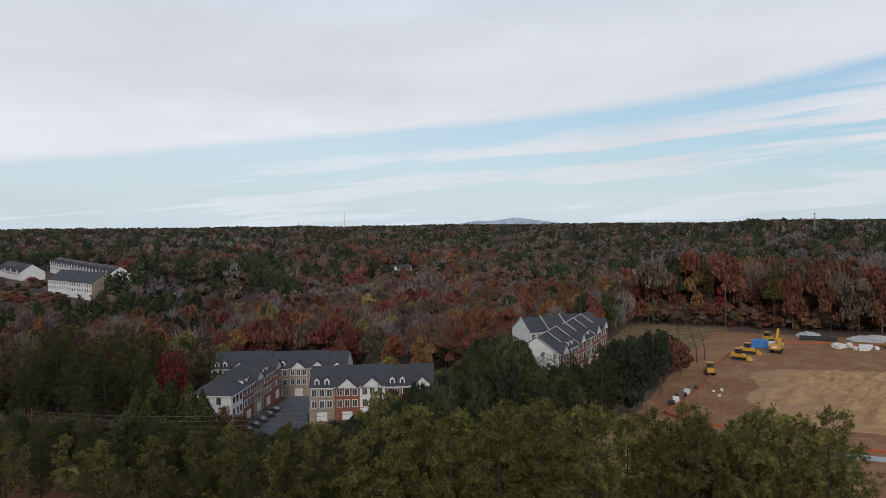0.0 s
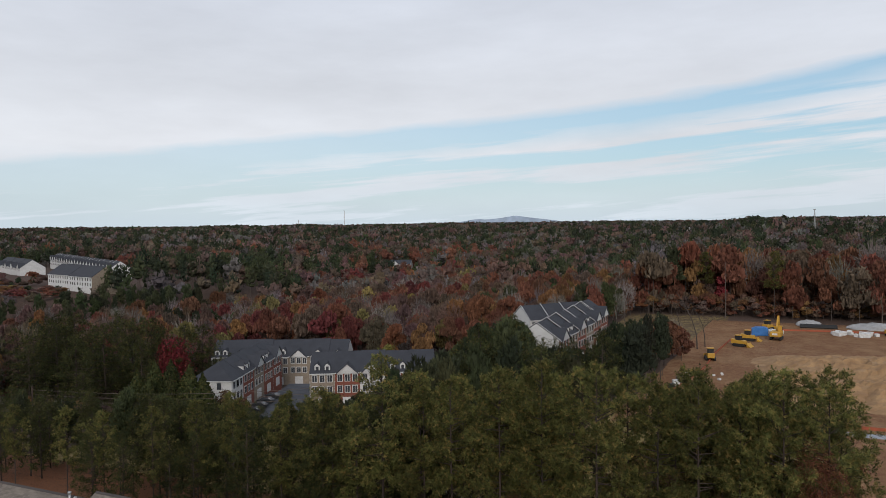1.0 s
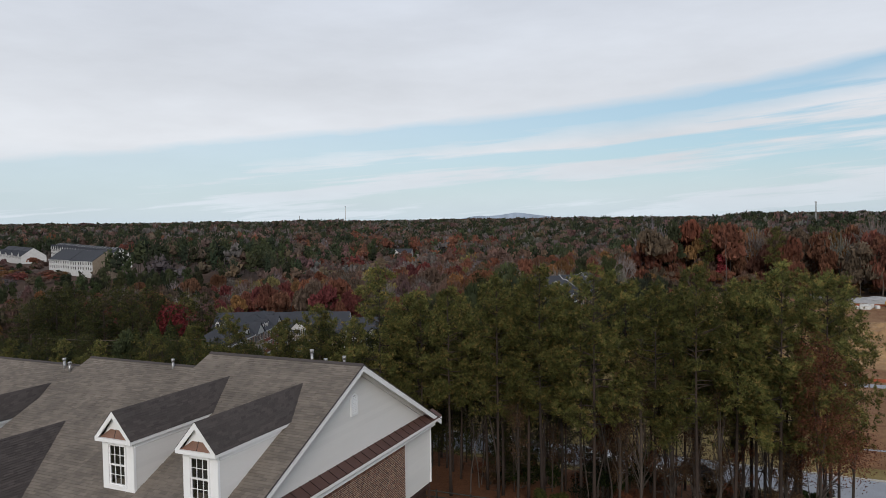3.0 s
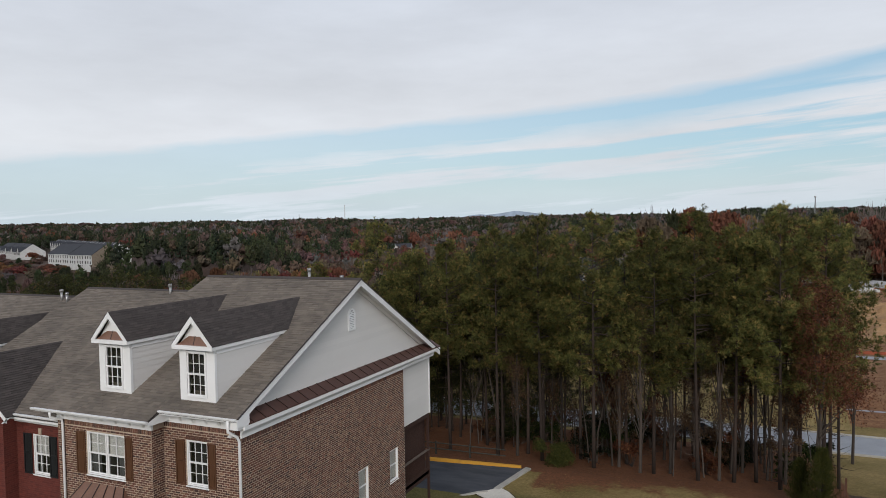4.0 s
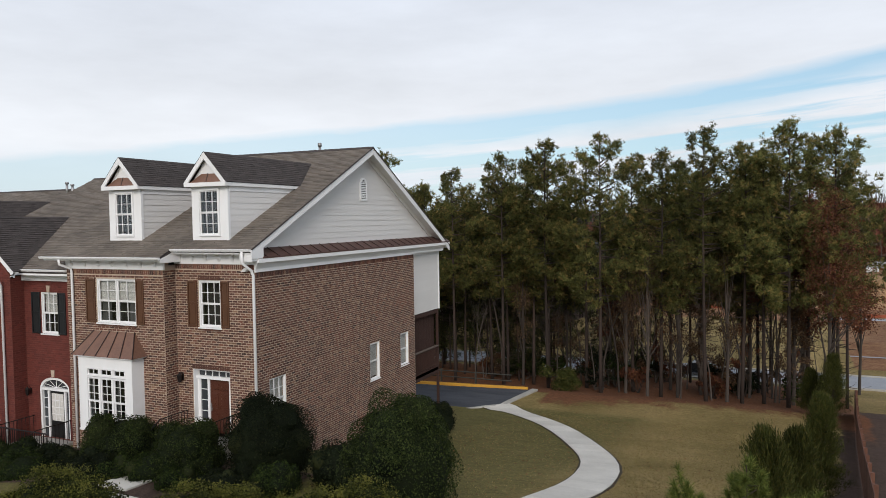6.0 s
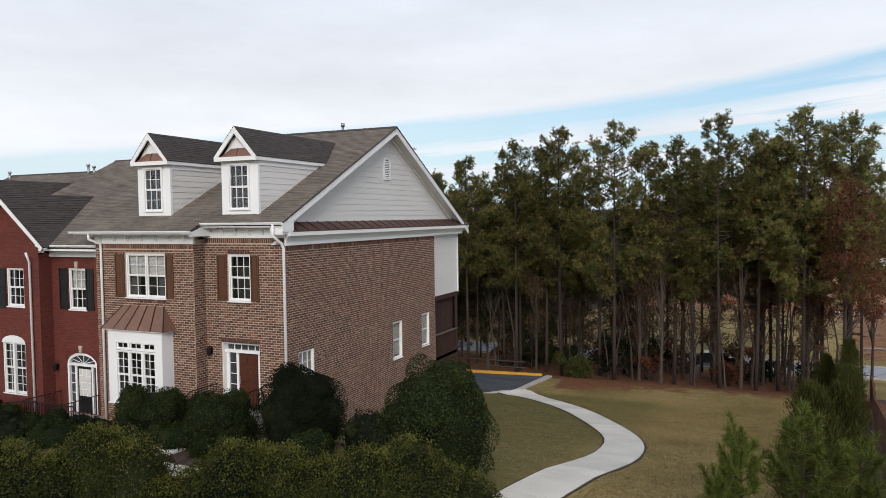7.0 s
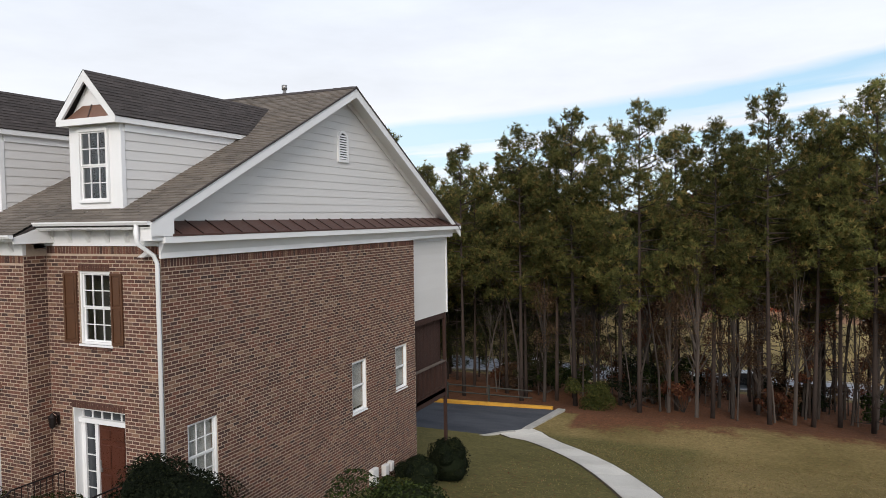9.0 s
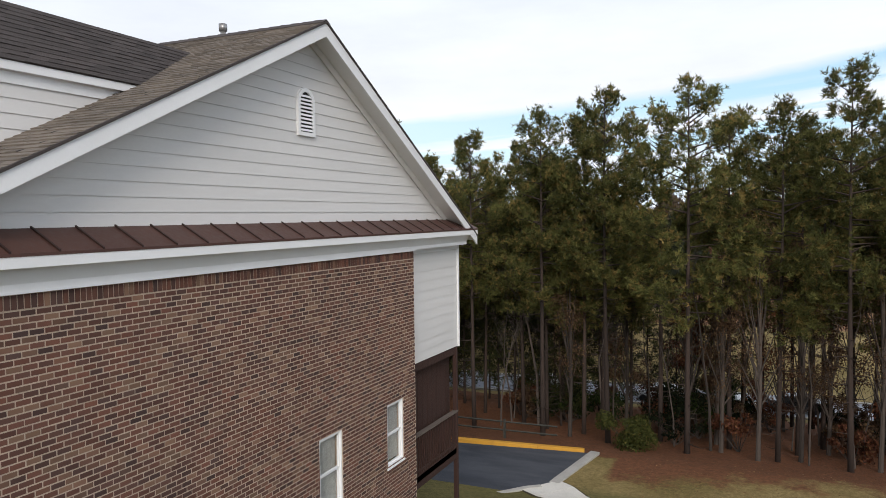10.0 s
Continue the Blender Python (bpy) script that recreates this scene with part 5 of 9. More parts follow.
def front_door(h):
    d = new("front_door")
    d.parent = h
    tagged(d, "brown six-panel front door with sidelights and transom in a white surround")
    y = YR + 0.28
    x0, x1, z0, z1 = -22.85, -21.0, 0.62, 3.2
    for a, b, c, e in ((x0, x0 + 0.03, z0, z1), (x1 - 0.03, x1, z0, z1), (x0 + 0.03, x1 - 0.03, z1 - 0.03, z1)):
        part("reveal", Geo().box(a, b, YR + 0.03, y, c, e), M["trim"], d)
    g = Geo()
    for a, b in ((x0 + 0.03, x0 + 0.17), (-22.33, -22.22), (-21.26, -21.2), (x1 - 0.1, x1 - 0.03)):
        g.box(a, b, y - 0.05, y + 0.06, z0, 2.78)
    g.box(x0 + 0.03, x1 - 0.03, y - 0.12, y + 0.06, 2.78, 2.9)
    g.box(x0 + 0.03, x1 - 0.03, y - 0.05, y + 0.06, 3.1, z1 - 0.03)
    for k in range(6):
        x = x0 + 0.06 + (x1 - x0 - 0.15) * k / 5
        g.box(x, x + 0.03, y - 0.03, y + 0.03, 2.9, 3.1)
    for k in range(1, 5):
        z = z0 + (2.78 - z0) * k / 5
        g.box(x0 + 0.17, -22.33, y - 0.02, y + 0.03, z - 0.012, z + 0.012)
    part("door_frame", g, M["trim"], d)
    leaf = Geo().box(-22.22, -21.26, y - 0.01, y + 0.04, z0 + 0.02, 2.78)
    lf = part("door_leaf", leaf, M["door"], d)
    for cx in (-21.98, -21.5):
        for a, b in ((0.12, 0.85), (1.0, 1.62), (1.75, 2.02)):
            soft(part("door_panel", Geo().box(cx - 0.17, cx + 0.17, y - 0.045, y - 0.009, z0 + a, z0 + b), M["door"], d), 0.03, 1)
    part("handle", Geo().box(-22.17, -22.13, y - 0.06, y - 0.01, z0 + 0.9, z0 + 1.2), M["metal_pipe"], d, "steel door handle")
    for a, b, c, e in ((x0 + 0.1, -22.3, z0, 2.78), (-21.22, x1 - 0.05, z0, 2.78), (x0 + 0.05, x1 - 0.05, 2.9, 3.1)):
        part("sidelight", Geo().box(a, b, y + 0.005, y + 0.012, c, e), M["glass_far"], d)
    part("threshold", Geo().box(x0, x1, YR + 0.0, y, z0 - 0.1, z0), M["kerb"], d)
    stoop(h, -23.1, -20.75, 16.55, YR, 0.6, 3, 16.6)


def stoop(h, x0, x1, y0, y1, z, steps, rail_y):
    g = Geo()
    g.box(x0, x1, y0, y1 - 0.012, z - 1.4, z)
    for k in range(steps):
        g.box(x0 + 0.1, x1 - 0.1, y0 - 0.3 * (k + 1), y0 - 0.3 * k, z - 1.4, z - 0.17 * (k + 1))
    part("stoop", g, M["kerb"], h, "concrete front steps")
    for x in (x0 + 0.06, x1 - 0.06):
        r = new("stair_rail")
        r.parent = h
        tagged(r, "black iron handrail beside the steps")
        part("rail", Geo().tube([(x, y1 - 0.1, z + 0.95), (x, y0, z + 0.95), (x, y0 - 0.9, z + 0.45)], [0.022] * 3, 6), M["iron"], r)
        for k in range(14):
            y = y1 - 0.15 - k * (y1 - y0 + 0.6) / 13
            top = z + 0.95 - max(0, y0 - y) * 0.55
            part("baluster", Geo().tube([(x, y, top - 0.95), (x, y, top)], [0.011, 0.011], 4), M["iron"], r)


def bay_window(h):
    b = new("bay_window")
    b.parent = h
    tagged(b, "white boxed bay window with a ribbed copper roof")
    x0, x1, y0, z0, z1 = -27.68, -24.75, 16.88, 0.68, 3.66
    wx0, wx1, wz0, wz1 = -27.24, -25.1, 0.85, 3.22
    part("bay_face", wall_panel(x0, x1, z0, z1, [(wx0, wx1, wz0, wz1)], "y", y0, 0.12), M["trim"], b)
    part("bay_side", Geo().box(x1 - 0.1, x1, y0 + 0.12, YL, z0, z1), M["trim"], b)
    part("bay_side", Geo().box(x0, x0 + 0.1, y0 + 0.12, YL, z0, z1), M["trim"], b)
    part("bay_floor", Geo().box(x0 - 0.03, x1 + 0.03, y0 - 0.03, YL, z0 - 0.07, z0), M["trim"], b)
    third = (wx1 - wx0) / 3
    for k in range(3):
        a, c = wx0 + k * third, wx0 + (k + 1) * third
        sash_window(b, "y", y0, a, c, wz0, 2.84, cols=2, rows=3, inset=0.04, blind=0, sill=False, case=0.05, curtain=k != 1, label="white sash in the bay")
        sash_window(b, "y", y0, a, c, 2.86, wz1, cols=2, rows=1, inset=0.04, blind=0, curtain=False, sill=False, case=0.05, mid=False, label="white transom light in the bay")
    # roof
    ex0, ex1, ey, ez, tz = x0 - 0.2, x1 + 0.22, y0 - 0.16, 3.7, 4.6
    t0, t1 = -27.42, -25.18
    r = Geo()
    r.poly((ex0, ey, ez), (ex1, ey, ez), (t1, YL - 0.01, tz), (t0, YL - 0.01, tz))
    r.poly((ex1, ey, ez), (ex1, YL - 0.01, ez), (t1, YL - 0.01, tz))
    r.poly((ex0, YL - 0.01, ez), (ex0, ey, ez), (t0, YL - 0.01, tz))
    r.poly((ex0, ey, ez), (ex0, YL, ez), (ex1, YL, ez), (ex1, ey, ez))
    part("bay_roof", r, M["copper"], b, "ribbed aged copper roof")
    # ribs coloured near-black to draw their own shadows
    for k in range(6):
        f = k / 5
        p, q = Vector((ex0 + (ex1 - ex0) * f, ey, ez + 0.01)), Vector((t0 + (t1 - t0) * f, YL - 0.02, tz + 0.01))
        part("rib", Geo().tube([p, q], [0.024, 0.024], 5), M["seam"], b)
    part("bay_cornice", Geo().box(ex0 + 0.05, ex1 - 0.05, ey + 0.04, YL - 0.01, z1, ez), M["trim"], b)
    g = Geo().box(x0 + 0.05, x1 - 0.05, y0 + 0.08, YL, -1.0, z0 - 0.07)
    part("bay_plinth", g, M["mortar"], b)
    tagged(part("plinth_bricks", bricks_mesh("plinth_bricks", cut_rows(x0 + 0.05, x1 - 0.05, -0.9, z0 - 0.07, []), "y", y0 + 0.08, M["brick"]), M["brick"], b), kind="stuff")


def rear_deck(h, sx):
    d = new("deck")
    d.parent = h
    tagged(d, "dark stained timber deck with slatted railing")
    for y in (32.2, 35.45):
        soft(part("post", Geo().box(sx - 0.12, sx + 0.02, y - 0.07, y + 0.07, -4.6, 3.6), M["deck"], d), 0.012, 1)
    part("post", Geo().box(-28.7, -28.56, 35.38, 35.52, -4.6, 3.6), M["deck"], d)
    part("beam", Geo().box(-28.8, sx, 35.4, 35.5, 3.36, 3.6), M["deck"], d)
    part("beam", Geo().box(sx - 0.1, sx - 0.02, 31.8, 35.4, 3.36, 3.6), M["deck"], d)
    part("deck_floor", Geo().box(-28.8, sx, 31.76, 35.5, -0.05, 0.12), M["deck"], d)
    part("deck_skirt", Geo().box(sx - 0.04, sx, 31.8, 35.5, -0.25, 0.14), M["deck"], d)
    part("handrail", Geo().prism([(sx - 0.12, 31.8, 1.36), (sx + 0.04, 31.8, 1.36), (sx + 0.04, 31.8, 1.42), (sx - 0.12, 31.8, 1.42)], (0, 3.7, 0)), M["rail_top"], d, "weathered grey handrail")
    part("lower_rail", Geo().box(sx - 0.06, sx - 0.02, 31.9, 35.4, 0.22, 0.3), M["deck"], d)
    for k in range(26):
        y = 31.95 + k * 0.135
        part("baluster", Geo().box(sx - 0.05, sx - 0.012, y, y + 0.04, 0.14, 1.36), M["deck"], d)
    part("screen_wall", Geo().box(-28.8, sx - 0.35, 31.76, 31.9, 0.12, 3.6), M["deck"], d)
    for k in range(24):
        x = sx - 0.2 - k * 0.36
        part("rear_baluster", Geo().box(x, x + 0.04, 35.42, 35.46, 0.14, 1.36), M["deck"], d)
    for k in range(9):
        y = 32.3 + k * 0.36
        part("wall_board", Geo().box(sx - 0.42, sx - 0.3, y, y + 0.34, 0.12, 3.4), M["deck"], d)


def red_house(x_right, x_left, ridge, drop, name_label, gable=True, brick="brick_red", mortar="mortar_red", detail=True):
    """A neighbour in the row, lower by drop, with a front gable over its forward bay."""
    h = thing("townhouse", name_label, "house", "row of townhouses")
    y_in, y_out, xs = YR, YL, x_right - 3.57
    zt = 7.36 - drop - 0.08
    zb = -1.2 - drop * 1.4
    wz0, wz1 = 4.93 - drop, 6.77 - drop
    w1 = (x_right - 2.53, x_right - 1.44, wz0, wz1)
    dz0 = 0.28 - drop
    d1 = (x_right - 2.84, x_right - 0.94, dz0, dz0 + 2.72)
    hin = [w1, d1]
    w2 = (xs - 2.15, xs - 1.0, wz0 + 0.1, wz1 + 0.0)
    w3 = (xs - 2.6, xs - 1.05, dz0 + 0.75, dz0 + 3.1)
    hout = [w2, w3]
    part("front_wall", wall_panel(xs, x_right, zb, zt + 0.2, hin, "y", y_in), M[mortar], h)
    part("front_wall", wall_panel(x_left, xs, zb, zt + 0.2, hout, "y", y_out), M[mortar], h)
    tagged(part("front_bricks", bricks_mesh("front_bricks", cut_rows(xs, x_right, zb + 0.3, zt + 0.1, hin), "y", y_in, M[brick]), M[brick], h), kind="stuff")
    tagged(part("front_bricks", bricks_mesh("front_bricks", cut_rows(x_left, xs, zb + 0.3, zt + 0.1, hout), "y", y_out, M[brick]), M[brick], h), kind="stuff")
    part("return_wall", Geo().box(xs - 0.3, xs - 0.001, y_out + 0.3, y_in + 0.3, zb, zt + 0.2), M[mortar], h)
    tagged(part("return_bricks", bricks_mesh("return_bricks", cut_rows(y_out, y_in, zb + 0.3, zt + 0.1, []), "x", xs, M[brick]), M[brick], h), kind="stuff")
    part("back_wall", Geo().box(x_left, x_right, 31.4, 31.7, -5.5, ridge - 4.9), M["siding"], h)
    # roof with a cross gable
    x0, x1 = x_left - 0.05, x_right - 0.05
    zl = roof_z(ridge, 17.55)
    zbk = roof_z(ridge, 36.1)
    roof_plane(h, "roof_shingles", [(x0, 17.55, zl), (x1 + 0.1, 17.55, zl), (x1 + 0.1, RIDGE_Y, ridge), (x0, RIDGE_Y, ridge)], M["shingle"])
    roof_plane(h, "roof_shingles", [(x1, 36.1, zbk), (x0, 36.1, zbk), (x0, RIDGE_Y, ridge), (x1, RIDGE_Y, ridge)], M["shingle"], 0.3, 0.6)
    part("roof_deck", Geo().prism([(x1, 17.55, zl - 0.05), (x1, RIDGE_Y, ridge - 0.03), (x1, 36.1, zbk - 0.05), (x1, 36.1, zbk - 0.2), (x1, RIDGE_Y, ridge - 0.2), (x1, 17.55, zl - 0.2)], (x0 - x1, 0, 0)), M["shingle_dark"], h)
    part("ridge_cap", Geo().prism([(x1, RIDGE_Y - 0.15, ridge - 0.04), (x1, RIDGE_Y, ridge + 0.05), (x1, RIDGE_Y + 0.15, ridge - 0.04)], (x0 - x1, 0, 0)), M["shingle_dark"], h)
    part("party_wall", Geo().prism([(x1 - 0.01, 17.7, zl - 0.3), (x1 - 0.01, RIDGE_Y, ridge - 0.1), (x1 - 0.01, 35.9, zbk - 0.3), (x1 - 0.01, 35.9, zb), (x1 - 0.01, 17.9, zb)], (-0.2, 0, 0)), M["siding"], h)
    if not gable:
        for xd in (x_right - 1.45, x_right - 5.9):
            dormer(h, xd, ridge, z0=8.3 - 12.46 + ridge, z_eave=10.42 - 12.46 + ridge, apex=11.7 - 12.46 + ridge)
        gutter(h, x_left, x_right - 0.02, 17.5, zl - 0.02)
        return h
    xm, ze = x_right - 5.59, zt + 0.45
    half = 2.9
    za = ze + half * 0.83
    yb = lambda z: RIDGE_Y - (ridge - z) / SLOPE
    for s in (1, -1):
        V = [(xm + s * half, y_out - 0.45, ze), (xm + s * half, yb(ze), ze), (xm, yb(za), za), (xm, y_out - 0.45, za)]
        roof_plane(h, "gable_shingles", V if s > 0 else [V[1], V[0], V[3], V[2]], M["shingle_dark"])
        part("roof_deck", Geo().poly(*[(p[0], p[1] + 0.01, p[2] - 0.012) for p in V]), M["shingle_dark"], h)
        q = [(xm + s * half, y_out - 0.45, ze - 0.02), (xm, y_out - 0.45, za - 0.02), (xm, y_out - 0.45, za - 0.27), (xm + s * half, y_out - 0.45, ze - 0.24)]
        part("rake_board", Geo().prism(q, (0, 0.05, 0)), M["trim"], h, "white rake board")
        part("gable_fascia", Geo().prism([(xm + s * half, y_out - 0.43, ze - 0.2), (xm + s * half, yb(ze - 0.2), ze - 0.2), (xm + s * half, yb(ze), ze - 0.02), (xm + s * half, y_out - 0.43, ze - 0.02)], (-s * 0.1, 0, 0)), M["trim"], h)
    lo, hi = zt + 0.1, za - 0.15
    part("gable_wall", Geo().prism([(2 * xm - xs, y_out - 0.004, lo), (xs, y_out - 0.004, lo), (xs, y_out - 0.004, lo + 0.1), (xm, y_out - 0.004, hi), (2 * xm - xs, y_out - 0.004, lo + 0.1)], (0, 0.25, 0)), M[mortar], h)
    inside = [b for b in cut_rows(2 * xm - xs, xs, lo, hi, []) if max(abs(b[0] - xm), abs(b[1] - xm)) <= (xs - xm) * min(1.0, 1 - (b[3] - lo - 0.1) / (hi - lo - 0.1))]
    tagged(part("gable_bricks", bricks_mesh("gable_bricks", inside, "y", y_out - 0.004, M[brick]), M[brick], h), kind="stuff")
    part("eave_trim", Geo().box(xs, x_right - 0.02, y_in - 0.12, y_in + 0.1, zt, zt + 0.32), M["trim"], h, "white eave frieze")
    gutter(h, xs - 0.1, x_right - 0.02, 17.55, zl - 0.02)
    part("eave_soffit", Geo().box(xs, x_right - 0.02, 17.5, y_in, zl - 0.28, zl - 0.2), M["trim"], h)
    downspout(h, [(xs - 0.25, y_out - 0.4, ze - 0.25), (xs - 0.45, y_out - 0.1, ze - 0.7), (xs - 0.45, y_out - 0.08, zb + 0.5)])
    if not detail:
        return h
    sash_window(h, "y", y_in, *w1, cols=3, blind=0.5)
    sash_window(h, "y", y_out, *w2, cols=3, blind=0.0)
    sash_window(h, "y", y_out, *w3, cols=4, rows=3, blind=0.0)
    shutter(h, "y", y_in, w1[0] - 0.55, w1[0] - 0.03, wz0, wz1, M["shutter_black"], "black panelled shutter")
    shutter(h, "y", y_in, w1[1] + 0.03, w1[1] + 0.5, wz0, wz1, M["shutter_black"], "black panelled shutter")
    shutter(h, "y", y_out, w2[0] - 0.55, w2[0] - 0.03, wz0, wz1, M["shutter_black"], "black panelled shutter")
    for xk, zk in (((w1[0] + w1[1]) / 2, wz1), ((d1[0] + d1[1]) / 2, d1[3] + 0.02)):
        part("keystone", Geo().prism([(xk - 0.07, y_in - 0.05, zk), (xk + 0.07, y_in - 0.05, zk), (xk + 0.11, y_in - 0.05, zk + 0.3), (xk - 0.11, y_in - 0.05, zk + 0.3)], (0, 0.06, 0)), M["mortar"], h, "pale stone keystone")
    mid, half = (w3[0] + w3[1]) / 2, (w3[1] - w3[0]) / 2
    head = [(mid + half * math.cos(t), y_out - 0.03, w3[3] - 0.02 + 0.34 * math.sin(t)) for t in np.linspace(0, math.pi, 13)]
    part("arch_head", Geo().prism(head, (0, 0.06, 0)), M["trim"], h, "white arched window head")
    part("mullion", Geo().box(mid - 0.06, mid + 0.06, y_out - 0.02, y_out + 0.1, w3[2], w3[3]), M["trim"], h)
    arched_door(h, d1, y_in)
    wall_lantern(h, d1[0] - 0.5, y_in, dz0 + 2.0)
    stoop(h, d1[0] - 0.3, d1[1] + 0.25, 16.3, y_in, dz0, 4, 16.3)
    r = new("porch_rail")
    r.parent = h
    tagged(r, "black iron railing round the entrance stoop")
    a, b = d1[0] - 0.2, d1[1] + 1.0
    for z in (dz0 + 0.12, dz0 + 0.95):
        part("rail", Geo().tube([(a - 1.2, 16.2, z - 0.25), (a, 16.2, z), (b, 16.2, z)], [0.03] * 3, 6), M["iron"], r)
    for k in range(24):
        x = a + (b - a) * k / 23
        part("baluster", Geo().tube([(x, 16.2, dz0 - 0.3), (x, 16.2, dz0 + 0.95)], [0.017, 0.017], 4), M["iron"], r)
    return h


def arched_door(h, d1, y_in):
    d = new("front_door")
    d.parent = h
    tagged(d, "black front door with a glazed panel under a white fanlight")
    x0, x1, z0, z1 = d1
    y = y_in + 0.15
    mid, r = (x0 + x1) / 2, (x1 - x0) / 2
    zs = z1 - 0.55
    g = Geo()
    g.box(x0, x0 + 0.12, y - 0.1, y + 0.08, z0, zs).box(x1 - 0.12, x1, y - 0.1, y + 0.08, z0, zs).box(x0 + 0.12, x1 - 0.12, y - 0.1, y + 0.08, zs - 0.06, zs + 0.05)
    g.box(x0 + 0.42, x0 + 0.52, y - 0.06, y + 0.08, z0, zs - 0.06).box(x1 - 0.45, x1 - 0.36, y - 0.06, y + 0.08, z0, zs - 0.06)
    arc = [(mid + r * math.cos(t), zs + 0.55 * math.sin(t)) for t in np.linspace(0, math.pi, 15)]
    inn = [(mid + (r - 0.12) * math.cos(t), zs + 0.43 * math.sin(t)) for t in np.linspace(0, math.pi, 15)]
    for a, b, c, e in zip(arc, arc[1:], inn[1:], inn):
        g.prism([(a[0], y - 0.1, a[1]), (b[0], y - 0.1, b[1]), (c[0], y - 0.1, c[1]), (e[0], y - 0.1, e[1])], (0, 0.16, 0))
    for t in np.linspace(0.5, math.pi - 0.5, 5):
        g.tube([(mid, y - 0.02, zs + 0.05), (mid + (r - 0.12) * math.cos(t), y - 0.02, zs + 0.43 * math.sin(t))], [0.014] * 2, 4)
    for k in range(1, 5):
        z = z0 + (zs - z0) * k / 5
        g.box(x0 + 0.12, x0 + 0.42, y - 0.02, y + 0.03, z - 0.012, z + 0.012)
    part("door_frame", g, M["trim"], d)
    part("brick_infill", Geo().prism([(x0, y_in + 0.02, z1)] + [(p[0], y_in + 0.02, p[1]) for p in reversed(arc[7:])], (0, 0.2, 0)), M["brick_red"], d)
    part("brick_infill", Geo().prism([(x1, y_in + 0.02, z1)] + [(p[0], y_in + 0.02, p[1]) for p in arc[:8]], (0, 0.2, 0)), M["brick_red"], d)
    part("fanlight", Geo().poly(*[(p[0], y + 0.03, p[1]) for p in inn]), M["glass_far"], d)
    part("door_leaf", Geo().box(x0 + 0.52, x1 - 0.45, y, y + 0.05, z0, zs - 0.06), M["door_black"], d)
    gl = Geo()
    a, b = x0 + 0.62, x1 - 0.55
    gl.box(a, b, y - 0.02, y + 0.01, z0 + 0.75, zs - 0.2)
    part("door_glass", gl, M["blind"], d, "white curtained glazing")
    gr = Geo()
    for k in range(1, 3):
        x = a + (b - a) * k / 3
        gr.box(x - 0.01, x + 0.01, y - 0.03, y - 0.02, z0 + 0.75, zs - 0.2)
    for k in range(1, 4):
        z = z0 + 0.75 + (zs - 0.95 - z0) * k / 4
        gr.box(a, b, y - 0.032, y - 0.02, z - 0.01, z + 0.01)
    part("door_grille", gr, M["trim"], d)
    part("sidelight", Geo().box(x0 + 0.12, x0 + 0.42, y + 0.01, y + 0.02, z0, zs), M["glass_far"], d)
    part("sidelight", Geo().box(x1 - 0.36, x1 - 0.12, y + 0.01, y + 0.02, z0, zs), M["glass_far"], d)


end_house()
h2 = red_house(-28.91, -38.05, 11.62, 0.76, "dark red brick townhouse with black shutters and a steep front gable")
vent_pipe(h2, -31.4, 26.6, 11.5, 0.5)
vent_pipe(h2, -29.9, 27.3, 11.45, 0.3)
h3 = red_house(-38.05, -47.2, 11.06, 1.3, "brown brick townhouse farther along the row", gable=False, brick="brick", mortar="mortar")
vent_pipe(h3, -39.9, 26.5, 11.0, 0.5)
vent_pipe(h3, -39.2, 26.3, 10.95, 0.4)
vent_pipe(h3, -46.9, 26.5, 10.9, 0.4)
h4 = red_house(-47.2, -56.4, 10.4, 1.95, "red brick townhouse at the far end of the row", detail=False)

# ---- trees and shrubs ----
R = np.random.RandomState(11)


def unit(v):
    return v / np.maximum(np.linalg.norm(v, axis=-1, keepdims=True), 1e-9)


def blades(base, way, length, width, rs):
    """Narrow three-cornered blades from base points along way."""
    side = unit(np.cross(way, rs.normal(size=way.shape)))
    tip = base + way * length[:, None]
    return np.stack([base - side * width[:, None], base + side * width[:, None], tip], 1).reshape(-1, 3)


def quads(centre, normal, size, rs, aspect=1.0):
    """Four-cornered leaves about centre points, facing roughly along normal."""
    u = unit(np.cross(normal, rs.normal(size=normal.shape)))
    v = np.cross(normal, u)
    a, b = u * size[:, None], v * size[:, None] * aspect
    return np.stack([centre - a, centre - b * 0.8, centre + a, centre + b], 1).reshape(-1, 3)


